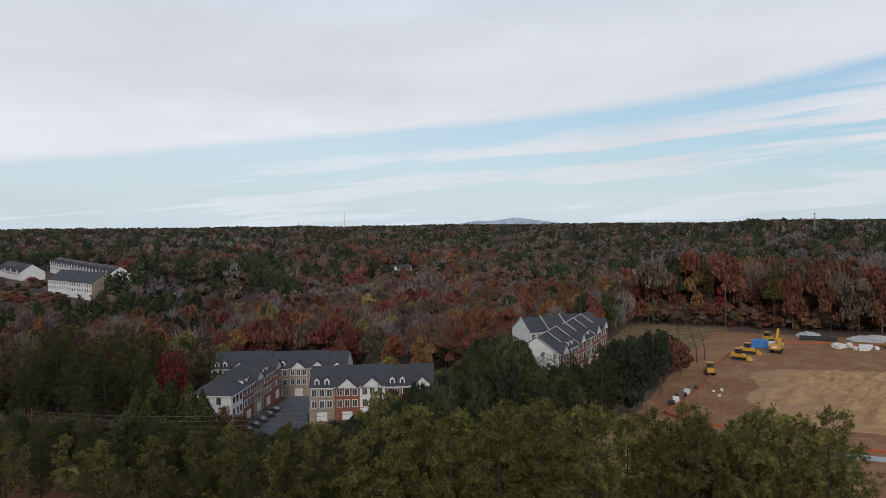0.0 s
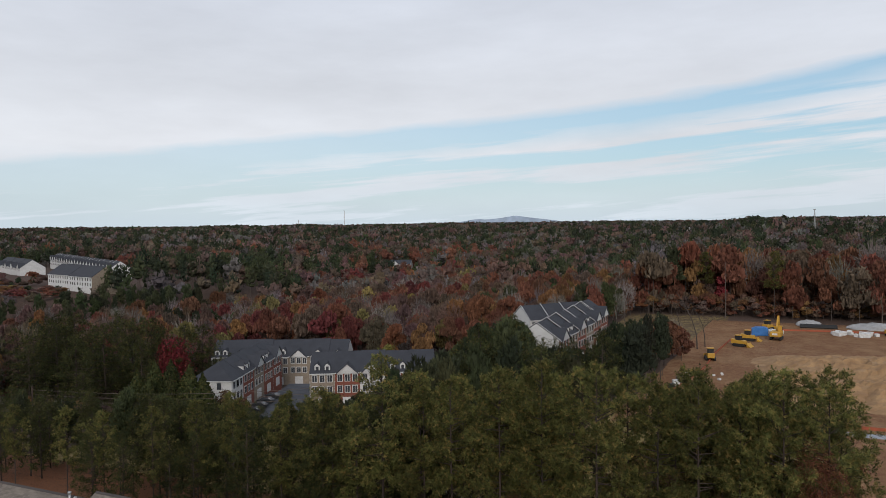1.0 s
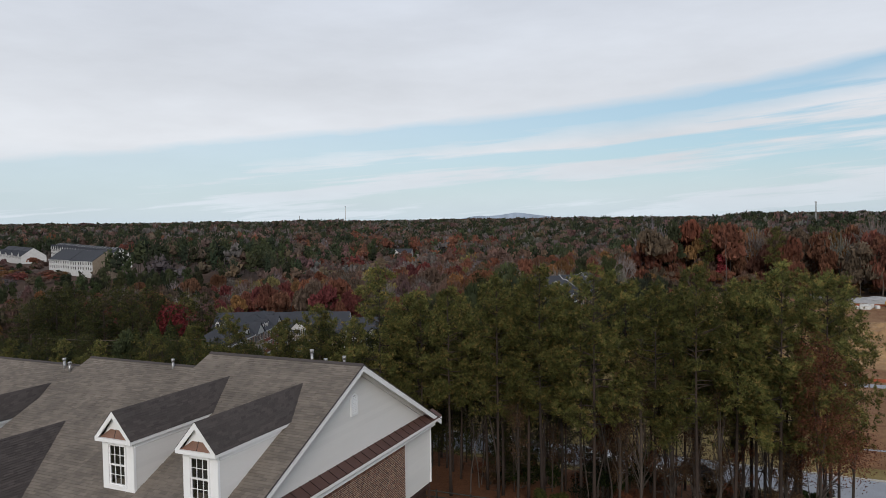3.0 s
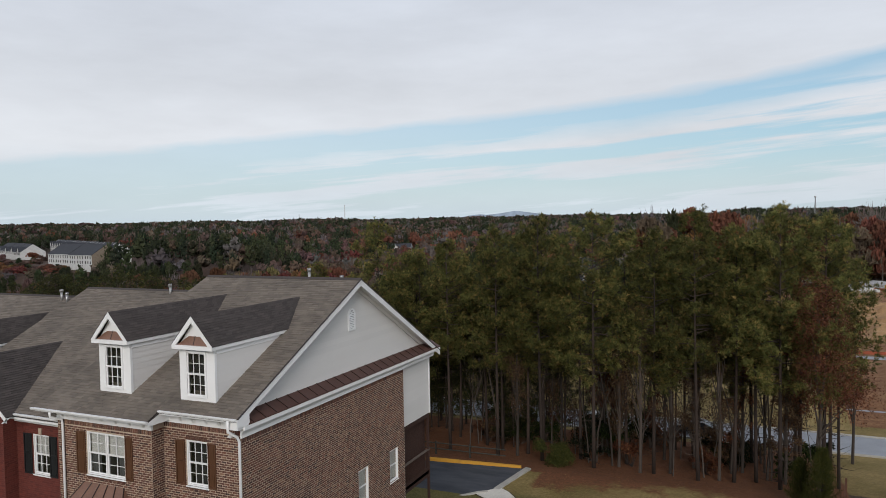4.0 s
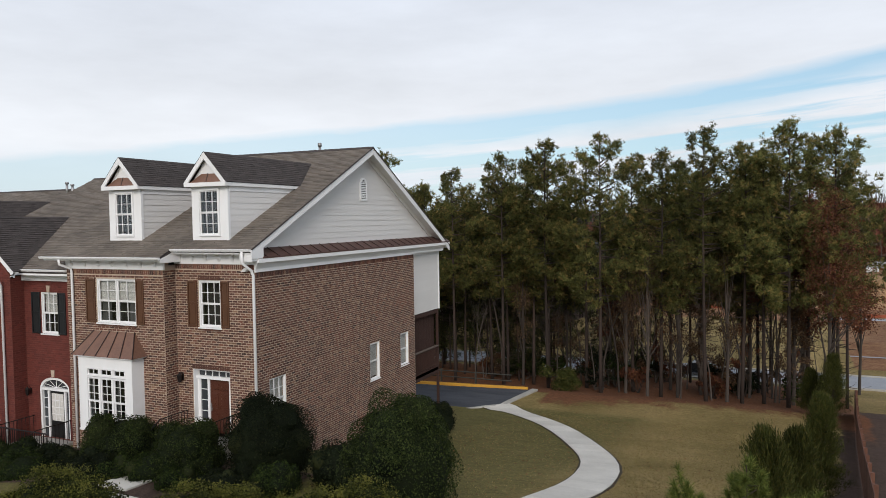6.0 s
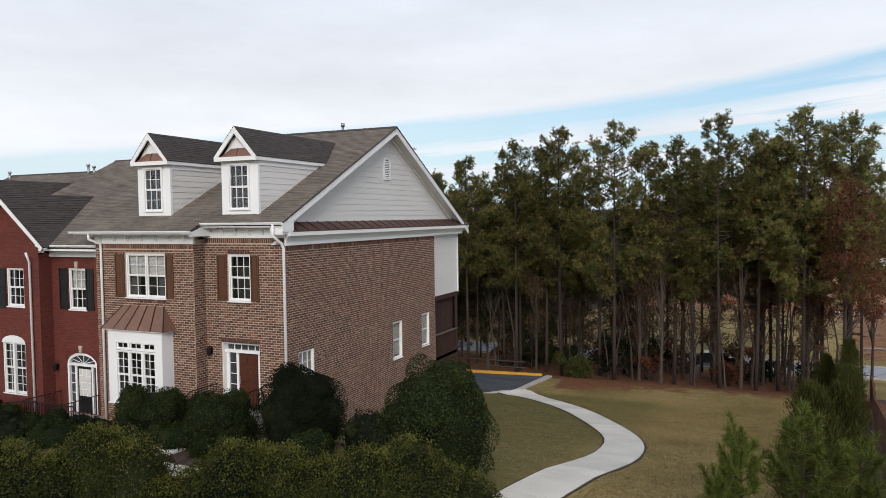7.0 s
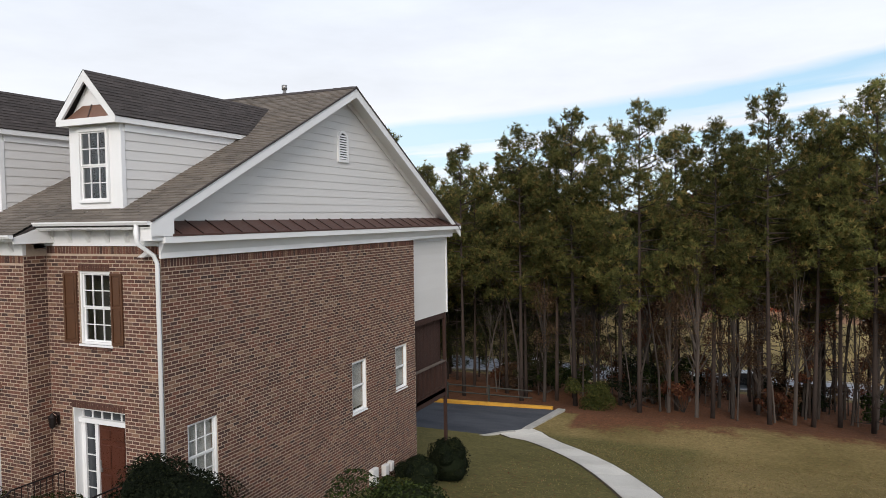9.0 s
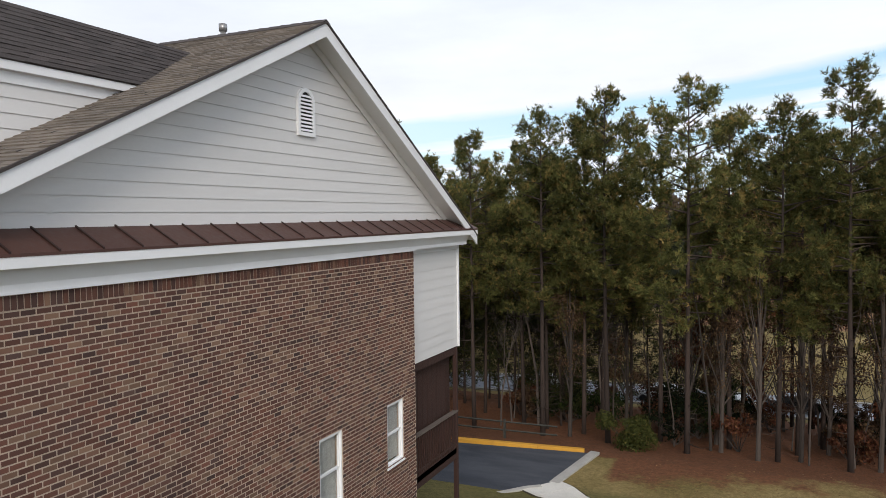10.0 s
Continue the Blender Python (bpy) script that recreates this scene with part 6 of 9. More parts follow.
def pine_meshes(seed, height, crown_from, spread, tufts=900, needles=9, dead=10, big=1.0, leaf="needles"):
    rs = np.random.RandomState(seed)
    g = Geo()
    n = 7
    bend = rs.uniform(-0.25, 0.25, 2)
    pts = [(bend[0] * math.sin(2.2 * k / n), bend[1] * math.sin(1.7 * k / n), height * 0.985 * k / n) for k in range(n + 1)]
    g.tube(pts, [0.155 * (1 - 0.86 * k / n) * height / 19 for k in range(n + 1)], 8)
    tips, ways = [], []
    levels = int((height - crown_from) * 4.2)
    for k in range(levels + dead):
        if k < levels:
            f = (k + rs.uniform(0, 1)) / levels
        else:
            f = rs.uniform(-0.5, 0.05)
        z = crown_from + (height - crown_from) * f * 0.985
        prof = spread * (0.66 + 0.5 * min(max(f, 0), 1) ** 0.6) * (1 - max(f, 0) ** 3.4) + 0.4
        L = prof * rs.uniform(0.55, 1.2)
        if k >= levels:
            L = rs.uniform(0.6, 2.1)
        a = rs.uniform(0, 2 * math.pi)
        rise = rs.uniform(-0.12, 0.35) + 1.0 * max(f, 0) ** 2
        p0 = np.array([bend[0] * math.sin(2.2 * z / height), bend[1] * math.sin(1.7 * z / height), z])
        d = unit(np.array([math.cos(a), math.sin(a), rise]))
        mid = p0 + d * L * 0.55 + np.array([0, 0, -0.06 * L])
        end = p0 + d * L + np.array([0, 0, 0.10 * L])
        g.tube([p0, mid, end], [0.022 + 0.009 * L, 0.014, 0.006], 4, False)
        if k >= levels:
            continue
        m = max(3, int(tufts / levels * (0.4 + L / spread) * (1.25 - 0.62 * max(f, 0) ** 1.5)))
        # needles stand in round brushes of several tufts at the twig ends
        hubs = max(2, m // 9)
        t = rs.uniform(0.2, 1.03, hubs) ** 0.6
        hub = p0 + (end - p0) * t[:, None] + rs.normal(scale=1, size=(hubs, 3)) * np.array([0.27, 0.27, 0.17]) * (0.45 + L * 0.33) * (1.1 - 0.5 * max(f, 0))
        spine = hub[np.arange(m) % hubs] + rs.normal(scale=0.17 * big, size=(m, 3))
        tips.append(spine)
        ways.append(unit(d * 0.6 + (spine - p0) * 0.35 / max(L, 0.4) + np.array([0, 0, 0.7 + 0.8 * max(f, 0)]) + rs.normal(scale=0.25, size=(m, 3))))
    tips.append(np.array([[pts[-1][0], pts[-1][1], height - 0.15]] * 3) + rs.normal(scale=0.08, size=(3, 3)))
    ways.append(np.array([[0, 0, 1.0]] * 3))
    c, w = np.concatenate(tips), np.concatenate(ways)
    # each tuft: blades that fan out from one hub
    m = len(c)
    way = unit(np.repeat(w, needles, 0) * 0.7 + rs.normal(scale=0.6, size=(m * needles, 3)))
    side = unit(np.cross(way, rs.normal(size=way.shape)))
    hub = np.repeat(c, needles, 0)
    tip = hub + way * rs.uniform(0.16, 0.34, m * needles)[:, None] * big
    wd = rs.uniform(0.016, 0.032, m * needles)[:, None] * big
    P = np.concatenate([c[:, None], np.stack([hub + (tip - hub) * 0.3 + side * wd * 1.6, tip], 1).reshape(m, needles * 2, 3)], 1)
    tri = np.array([(0, 1 + 2 * k, 2 + 2 * k) for k in range(needles)])
    F = ((np.arange(m) * (1 + 2 * needles))[:, None, None] + tri[None]).reshape(-1, 3)
    me = bpy.data.meshes.new("crown")
    me.from_pydata(P.reshape(-1, 3).tolist(), [], F.tolist())
    me.materials.append(M[leaf])
    me.update()
    return g.mesh("trunk", M["bark"], True), me


PINES = []


def pine_kind(seed, height, crown_from, spread, tufts=2700, needles=11, big=1.0, leaf="needles"):
    tm, cm = pine_meshes(seed, height, crown_from, spread, tufts, needles, 24, big, leaf)
    PINES.append((tm, cm, height))


for k, (hh, cf, sp) in enumerate(((20, 7.9, 2.9), (20, 7.0, 3.2), (20, 9.0, 2.8), (20, 7.2, 3.0), (20, 7.8, 3.4), (20, 9.6, 2.9))):
    pine_kind(100 + k, hh, cf, sp)
# low-branched and more distant ones
for k, (cf, sp) in enumerate(((2.5, 4.0), (3.5, 4.6), (5.0, 3.3), (4.0, 3.7))):
    pine_kind(106 + k, 20, cf, sp, 1500, 7, 1.5, "needles_dark")


def pine(x, y, top, kind, turn, label="tall loblolly pine with a bare lower trunk", wide=1.0):
    tm, cm, hh = PINES[kind if kind > 5 else kind % 6]
    z = gz(x, y) - 0.15
    s = (top - z) / hh
    t = thing("pine_tree", label, "tree", "belt of pines", at=Matrix.LocRotScale((x, y, z), Euler((0, 0, turn)), (s * wide, s * wide, s)))
    part("trunk", tm, None, t)
    part("crown", cm, None, t)
    return t


def canopy_cap(x, y):
    """How high the canopy rises over the valley, falling away towards the houses in the hollow."""
    dx, dy = x + 1.8, y + 3.4
    depth = -0.405 * dx + 0.9145 * dy
    across = (0.9145 * dx + 0.405 * dy) / depth
    drop = np.interp(across, [-0.62, -0.40, -0.33, -0.24, -0.17, -0.11, -0.07, -0.02, 0.05, 0.10, 0.14, 0.20, 0.24, 0.31, 0.5], [0.255, 0.27, 0.285, 0.29, 0.28, 0.265, 0.235, 0.225, 0.165, 0.155, 0.20, 0.20, 0.165, 0.155, 0.15])
    return 30.8 - drop * depth


def build_pines():
    rs = random.Random(3)
    fixed = [(-34.5, 55.5, 14.9), (-30.8, 57, 12.0), (-27.5, 56, 13.2), (-22.9, 56, 14.5), (-20.9, 58.5, 13.6), (-18.9, 56.2, 15.1), (-16.2, 59, 14.2), (-14.3, 55.6, 15.6), (-12.2, 59, 13.9), (-9.6, 56.5, 14.1),
             (-6.1, 55.8, 15.4), (-3.5, 57, 14.1), (-1.9, 58, 13.7), (-0.2, 56.3, 15.9), (1.3, 60, 14.9), (2.7, 56.2, 15.1), (3.9, 66, 14.2), (-2.3, 65.7, 13.3), (-6.6, 62.6, 12.7), (-20.1, 60.7, 14.1),
             (-41.4, 56, 11.1), (-37.5, 56, 10.2), (-46.5, 56, 8.6), (-52.8, 56, 9.6), (-58.5, 57, 8.2), (-65, 57, 7.0), (-71.6, 56, 6.0), (-79, 57, 5.6), (-87, 56, 5.2), (-25.4, 60, 12.6), (-33, 61, 12.2), (-44, 61, 9.5), (-50, 62, 8.6)]
    for k, (x, y, top) in enumerate(fixed):
        pine(x, y, top, k % 6, rs.uniform(0, 6.28))
    for k in range(24):
        x, y = rs.uniform(-36, 4.4), rs.uniform(58, 71)
        pine(x, y, rs.uniform(9.5, 13.2), rs.randrange(6), rs.uniform(0, 6.28), "slender loblolly pine deep in the belt", rs.uniform(0.85, 1.0))
    for k in range(9):
        x, y = rs.uniform(-34, -12), rs.uniform(62, 72)
        pine(x, y, rs.uniform(-1.0, 4.5), 6 + k % 2, rs.uniform(0, 6.28), "young low-branched pine under the taller ones", rs.uniform(0.9, 1.2))
    for k in range(10):
        x, y = rs.uniform(-35, -21), rs.uniform(60, 71)
        pine(x, y, rs.uniform(1.5, 7.0), 6 + k % 4, rs.uniform(0, 6.28), "young low-branched pine under the taller ones", rs.uniform(0.9, 1.2))
    for k in range(84):
        x, y = rs.uniform(-112, -33), rs.uniform(53, 78)
        pine(x, y, min(np.interp(x, [-104, -70, -50, -40, -33], [3.5, 5.5, 7.5, 9.5, 11.5]) + rs.uniform(-2.5, 0.6), canopy_cap(x, y)), 6 + rs.randrange(4), rs.uniform(0, 6.28), "loblolly pine in the belt behind the houses", 1.15)


build_pines()


def bare_tree_mesh(seed, height, spread=0.35, radius=0.09):
    rs = np.random.RandomState(seed)
    g = Geo()

    def limb(p, d, L, r, level):
        n = 4
        pts, rad = [p], [r]
        q, e = p.copy(), d.copy()
        for k in range(n):
            e = unit(e + rs.normal(scale=0.14, size=3) + np.array([0, 0, 0.05]))
            q = q + e * L / n
            pts.append(q.copy())
            rad.append(r * (1 - 0.8 * (k + 1) / n))
        g.tube(pts, rad, 5 if level == 0 else 3, False)
        if level < 3:
            m = (9, 4, 3)[level]
            for k in range(m):
                f = rs.uniform(0.3, 0.98)
                i = min(int(f * n), n - 1)
                b = pts[i] + (pts[i + 1] - pts[i]) * (f * n - i)
                a = rs.uniform(0, 6.28)
                side = unit(np.array([math.cos(a), math.sin(a), rs.uniform(0.4, 1.3)]))
                limb(b, unit(e * 0.4 + side), L * rs.uniform(0.26, 0.46) * (1.1 - 0.4 * f), max(r * 0.27 * (1.1 - f * 0.6), 0.007), level + 1)

    limb(np.zeros(3), np.array([0, 0, 1.0]), height, radius, 0)
    return g.mesh("trunk", M["bark_grey"])


BARE = [bare_tree_mesh(40 + k, 10.0) for k in range(4)]


def bare_trees():
    rs = random.Random(8)
    for k in range(62):
        x, y = rs.uniform(-27, 4), rs.uniform(56.0, 72)
        hgt = rs.uniform(5, 14)
        t = thing("bare_tree", "slender leafless hardwood among the pines", "tree", "bare understorey trees", at=Matrix.LocRotScale((x, y, gz(x, y) - 0.1), Euler((0, 0, rs.uniform(0, 6.28))), (hgt / 10 * 0.9, hgt / 10 * 0.9, hgt / 10)))
        part("trunk", BARE[k % 4], None, t)


bare_trees()


def leafy_mesh(seed, lobes, count, size, mat, aspect=0.7, hollow=0.55):
    """A crown of many small leaves on uneven lobes: (x, y, z, rx, ry, rz) each."""
    rs = np.random.RandomState(seed)
    C, N = [], []
    area = np.array([l[3] * l[5] + l[4] * l[5] for l in lobes])
    for l, c in zip(lobes, (count * area / area.sum()).astype(int)):
        d = unit(rs.normal(size=(c, 3)))
        d[:, 2] = np.where(d[:, 2] < -0.35, -d[:, 2], d[:, 2])
        lump = 1 + 0.10 * np.sin(5 * d[:, 0] + seed) * np.cos(4 * d[:, 1] + l[0]) + 0.07 * np.sin(11 * d[:, 2] + 7 * d[:, 0])
        r = (1 - (1 - hollow) * rs.uniform(0, 1, c) ** 3) * lump
        C.append(np.array(l[:3]) + d * r[:, None] * np.array(l[3:]))
        N.append(unit(d + rs.normal(scale=0.55, size=(c, 3))))
    C, N = np.concatenate(C), np.concatenate(N)
    s = size * rs.uniform(0.6, 1.35, len(C))
    return cards_mesh("foliage", quads(C, N, s, rs, aspect), 4, mat)


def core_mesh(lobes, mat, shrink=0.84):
    """Solid near-black balls in the lobes: inner shade put into colour, closing the middle to light."""
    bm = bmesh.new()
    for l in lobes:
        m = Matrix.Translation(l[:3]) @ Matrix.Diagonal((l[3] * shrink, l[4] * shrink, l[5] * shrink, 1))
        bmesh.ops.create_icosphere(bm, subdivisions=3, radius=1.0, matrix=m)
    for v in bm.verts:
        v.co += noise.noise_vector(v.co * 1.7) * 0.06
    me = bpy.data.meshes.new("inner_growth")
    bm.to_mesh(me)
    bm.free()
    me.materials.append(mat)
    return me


def shrub(x, y, lobes, count, size, leaf, label, seed, name="shrub", category="shrub", group="", top=None):
    z = gz(x, y) - 0.1
    t = thing(name, label, category, group, at=pose(x, y, z))
    part("foliage", leafy_mesh(seed, lobes, count, size, leaf), None, t)
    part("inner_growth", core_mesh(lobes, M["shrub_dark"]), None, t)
    return t


def ball(r, top, squash=1.0, extra=9, seed=0):
    """One rounded body down to the ground, with small bulges all over."""
    rs = random.Random(seed)
    out = [(0, 0, top * 0.40, r * 0.95, r * 0.95, top * 0.58), (0, 0, top * 0.2, r * 0.86, r * 0.86, top * 0.3)]
    for k in range(extra):
        a, v = 2.4 * k + rs.uniform(-0.3, 0.3), rs.uniform(0.1, 0.95)
        q = rs.uniform(0.25, 0.42) * r
        w = math.sqrt(max(1 - (v - 0.35) ** 2 / 0.45, 0.05))
        out.append((math.cos(a) * (r - q * 1.0) * w, math.sin(a) * (r - q * 1.0) * w, top * (0.1 + 0.78 * v), q, q, q * rs.uniform(0.9, 1.2)))
    return out


def build_shrubs():
    gr = "foundation shrubs"
    shrub(-17.9, 16.45, ball(1.6, 2.95, seed=1), 44000, 0.030, M["shrub_dark"], "large dark clipped evergreen shrub at the house corner", 21, group=gr)
    shrub(-11.9, 14.7, ball(1.75, 3.75, seed=2), 62000, 0.030, M["shrub_fresh"], "big rounded glossy green shrub beside the path", 22, group=gr)
    shrub(-24.0, 15.5, ball(1.5, 1.75, seed=3), 30000, 0.030, M["shrub_fresh"], "dense green shrub in front of the bay window", 23, group=gr)
    shrub(-20.7, 15.5, ball(1.35, 2.0, seed=4), 27000, 0.030, M["shrub_fresh"], "dense green shrub beside the front steps", 24, group=gr)
    shrub(-18.2, 31.5, ball(0.95, 1.75, seed=5), 9000, 0.034, M["shrub_dark"], "dark ball-shaped shrub at the gable's foot", 25, group=gr)
    shrub(-18.6, 29.4, ball(0.9, 1.2, seed=6), 7000, 0.034, M["shrub_dark"], "low dark shrub against the gable wall", 26, group=gr)
    shrub(-18.5, 27.6, ball(0.7, 0.7, seed=7), 2200, 0.06, M["juniper"], "low bright green plant by the gable wall", 27, group=gr)
    shrub(-15.3, 16.6, ball(1.0, 1.6, seed=8), 3500, 0.05, M["shrub_dark"], "dark low shrub between larger ones", 28, group=gr)
    for k, (x, y, r, t) in enumerate(((-22.9, 14.2, 0.8, 0.7), (-25.8, 14.5, 0.9, 0.6), (-19.9, 14.2, 0.8, 0.7), (-27.0, 14.9, 0.9, 0.6), (-21.6, 14.7, 1.0, 0.85), (-23.6, 13.9, 1.0, 0.8), (-16.6, 15.0, 0.9, 0.9), (-17.2, 13.9, 0.9, 0.7), (-28.4, 14.6, 1.1, 0.9), (-33.4, 15.1, 1.2, 1.6), (-35.2, 15.1, 1.3, 1.7), (-18.3, 14.3, 0.8, 0.75), (-31.6, 15.0, 1.1, 1.1), (-30.2, 14.4, 1.0, 0.9), (-32.6, 14.0, 1.2, 1.3), (-29.2, 13.6, 1.0, 0.8), (-26.4, 13.4, 1.0, 0.8))):
        shrub(x, y, ball(r, t, seed=30 + k), 8000, 0.032, M["shrub_dark"] if k % 2 else M["shrub"], "low dark green shrub in the front bed", 30 + k, group=gr)
    shrub(-21.4, 6.2, ball(1.7, 2.7, seed=9), 16000, 0.042, M["shrub_dark"], "dark loose shrub at the hedge's end", 29, group=gr)
    # the long clipped hedge in front
    rs = random.Random(4)
    lobes = []
    for k in range(26):
        f = k / 25
        x, y = -22.5 + f * 12.6, 6.6 + f * 4.8 + rs.uniform(-0.3, 0.3)
        top = (1.75 if f > 0.52 else 1.5 if f > 0.4 else 2.0) + rs.uniform(-0.2, 0.2) + 0.3 * math.sin(k * 0.9)
        lobes.append((x, y, top * 0.45, rs.uniform(0.9, 1.3), rs.uniform(0.9, 1.3), top * 0.55))
    base = gz(-15, 8)
    t = thing("hedge", "long broad green hedge, its top leaves coloured as if sunlit", "hedge", at=pose(0, 0, base - 0.1))
    part("foliage", leafy_mesh(77, lobes, 170000, 0.029, M["hedge"], hollow=0.72), None, t)
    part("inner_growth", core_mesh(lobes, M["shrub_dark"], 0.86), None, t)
    # brighter leaves on the lobe tops only: sunlight put into their colour
    rs2 = np.random.RandomState(5)
    lit_leaves, ways = [], []
    for l in lobes:
        n = 120
        a = rs2.uniform(0, 6.28, n)
        q = rs2.uniform(0, 0.9, n)
        P = np.stack([l[0] + np.cos(a) * q * l[3], l[1] + np.sin(a) * q * l[4], l[2] + l[5] * np.sqrt(1 - q ** 2)], -1)
        for _ in range(7):
            lit_leaves.append(P + rs2.normal(scale=0.05, size=P.shape) + np.array([0, 0, 0.1]) * rs2.uniform(0, 2, (n, 1)))
            ways.append(unit(np.stack([rs2.normal(size=n) * 0.5, rs2.normal(size=n) * 0.5, np.ones(n)], -1)))
    S, W = np.concatenate(lit_leaves), np.concatenate(ways)
    me = cards_mesh("lit_leaves", quads(S, unit(rs2.normal(size=S.shape)), rs2.uniform(0.018, 0.038, len(S)), rs2, 0.45), 4, leaf_material("new_growth", (0.085, 0.092, 0.019), (0.140, 0.140, 0.030), (0.195, 0.178, 0.042)))
    part("new_growth", me, None, t, "yellow-green top leaves, coloured as if sunlit")


build_shrubs()


def conifer(x, y, top, r, seed, label, count=420):
    """An upright juniper: plumes of short sprays round a stem."""
    rs = np.random.RandomState(seed)
    z0 = gz(x, y) - 0.1
    H = top - z0
    t = thing("juniper", label, "tree", "junipers by the fence", at=pose(x, y, z0))
    g = Geo()
    g.tube([(0, 0, 0), (0, 0, H * 0.9)], [0.06, 0.015], 6)
    C, W = [], []
    for k in range(count):
        f = rs.uniform(0.03, 1) ** 0.8
        a = rs.uniform(0, 6.28)
        q = r * (1.05 - f) ** 0.65 * rs.uniform(0.35, 1.1)
        p0 = np.array([math.cos(a) * q * 0.25, math.sin(a) * q * 0.25, f * H * 0.9])
        p1 = np.array([math.cos(a) * q, math.sin(a) * q, f * H * 0.93 + q * 0.5])
        if k % 6 == 0:
            g.tube([p0, p1], [0.015, 0.006], 3, False)
        m = 80
        s = rs.uniform(0.3, 1.08, m)
        C.append(p0 + (p1 - p0) * s[:, None] + rs.normal(scale=0.075, size=(m, 3)))
        W.append(unit((p1 - p0) + np.array([0, 0, 0.5]) + rs.normal(scale=0.75, size=(m, 3)) * np.linalg.norm(p1 - p0)))
    C, W = np.concatenate(C), np.concatenate(W)
    part("trunk", g, M["bark"], t)
    part("foliage", cards_mesh("foliage", blades(C, W, rs.uniform(0.07, 0.16, len(C)), rs.uniform(0.006, 0.013, len(C)), rs), 3, M["juniper"]), None, t)




def young_pine(x, y, top, r, seed, label):
    """A young pine: upcurved branches, each a brush of long needles at its end."""
    rs = np.random.RandomState(seed)
    z0 = gz(x, y) - 0.1
    H = top - z0
    t = thing("young_pine", label, "tree", "young pines by the path", at=pose(x, y, z0))
    g = Geo()
    g.tube([(0, 0, 0), (0.05, 0.02, H * 0.5), (0, 0, H * 0.97)], [0.05, 0.035, 0.012], 6)
    C, W = [], []
    ends = [(np.array([0, 0, H * 0.72]), np.array([0, 0, H]))]
    for k in range(34):
        f = rs.uniform(0.25, 0.92)
        a = rs.uniform(0, 6.28)
        L = r * (1.15 - f) ** 0.5 * rs.uniform(0.7, 1.15)
        p0 = np.array([0, 0, f * H])
        p1 = p0 + np.array([math.cos(a) * L * 0.8, math.sin(a) * L * 0.8, L * 0.25])
        p2 = p1 + np.array([math.cos(a) * L * 0.25, math.sin(a) * L * 0.25, L * rs.uniform(0.35, 0.75)])
        g.tube([p0, p1, p2], [0.016, 0.011, 0.006], 4, False)
        ends.append((p1, p2))
        if k % 2:
            q = p1 + rs.normal(scale=0.22, size=3) + np.array([0, 0, 0.25])
            g.tube([p0 + (p1 - p0) * 0.5, q], [0.01, 0.005], 3, False)
            ends.append((p0 + (p1 - p0) * 0.6, q))
    for a, b in ends:
        m = 300
        s = rs.uniform(0.0, 1.0, m)
        C.append(a + (b - a) * s[:, None])
        W.append(unit(unit(b - a) * (0.55 + 0.5 * s[:, None]) + rs.normal(scale=0.62, size=(m, 3))))
    C, W = np.concatenate(C), np.concatenate(W)
    part("trunk", g, M["bark"], t)
    part("foliage", cards_mesh("foliage", blades(C, W, rs.uniform(0.12, 0.22, len(C)), rs.uniform(0.004, 0.008, len(C)), rs), 3, M["sapling"]), None, t)


young_pine(-2.5, 9.6, 4.75, 0.7, 51, "young pine with tufted green branches close to the path")
young_pine(-3.5, 9.6, 4.1, 0.45, 52, "small young pine with brush-like green tips")
young_pine(-3.8, 9.5, 3.4, 0.42, 53, "small young pine with long green needles")
young_pine(-1.6, 9.6, 4.15, 0.65, 59, "young pine with long green needles")
conifer(-2.15, 13.0, 4.55, 1.1, 54, "broad juniper by the brown fence", 420)
conifer(-1.5, 14.4, 4.2, 0.9, 55, "broad juniper by the brown fence", 380)
conifer(-0.3, 24.2, 2.9, 0.95, 56, "upright yellow-green juniper by the brown fence", 380)
conifer(2.2, 49.8, -0.1, 1.3, 57, "tall yellow-green juniper at the lawn's edge", 420)
conifer(1.0, 51.5, -1.6, 1.1, 58, "green juniper at the lawn's edge", 320)


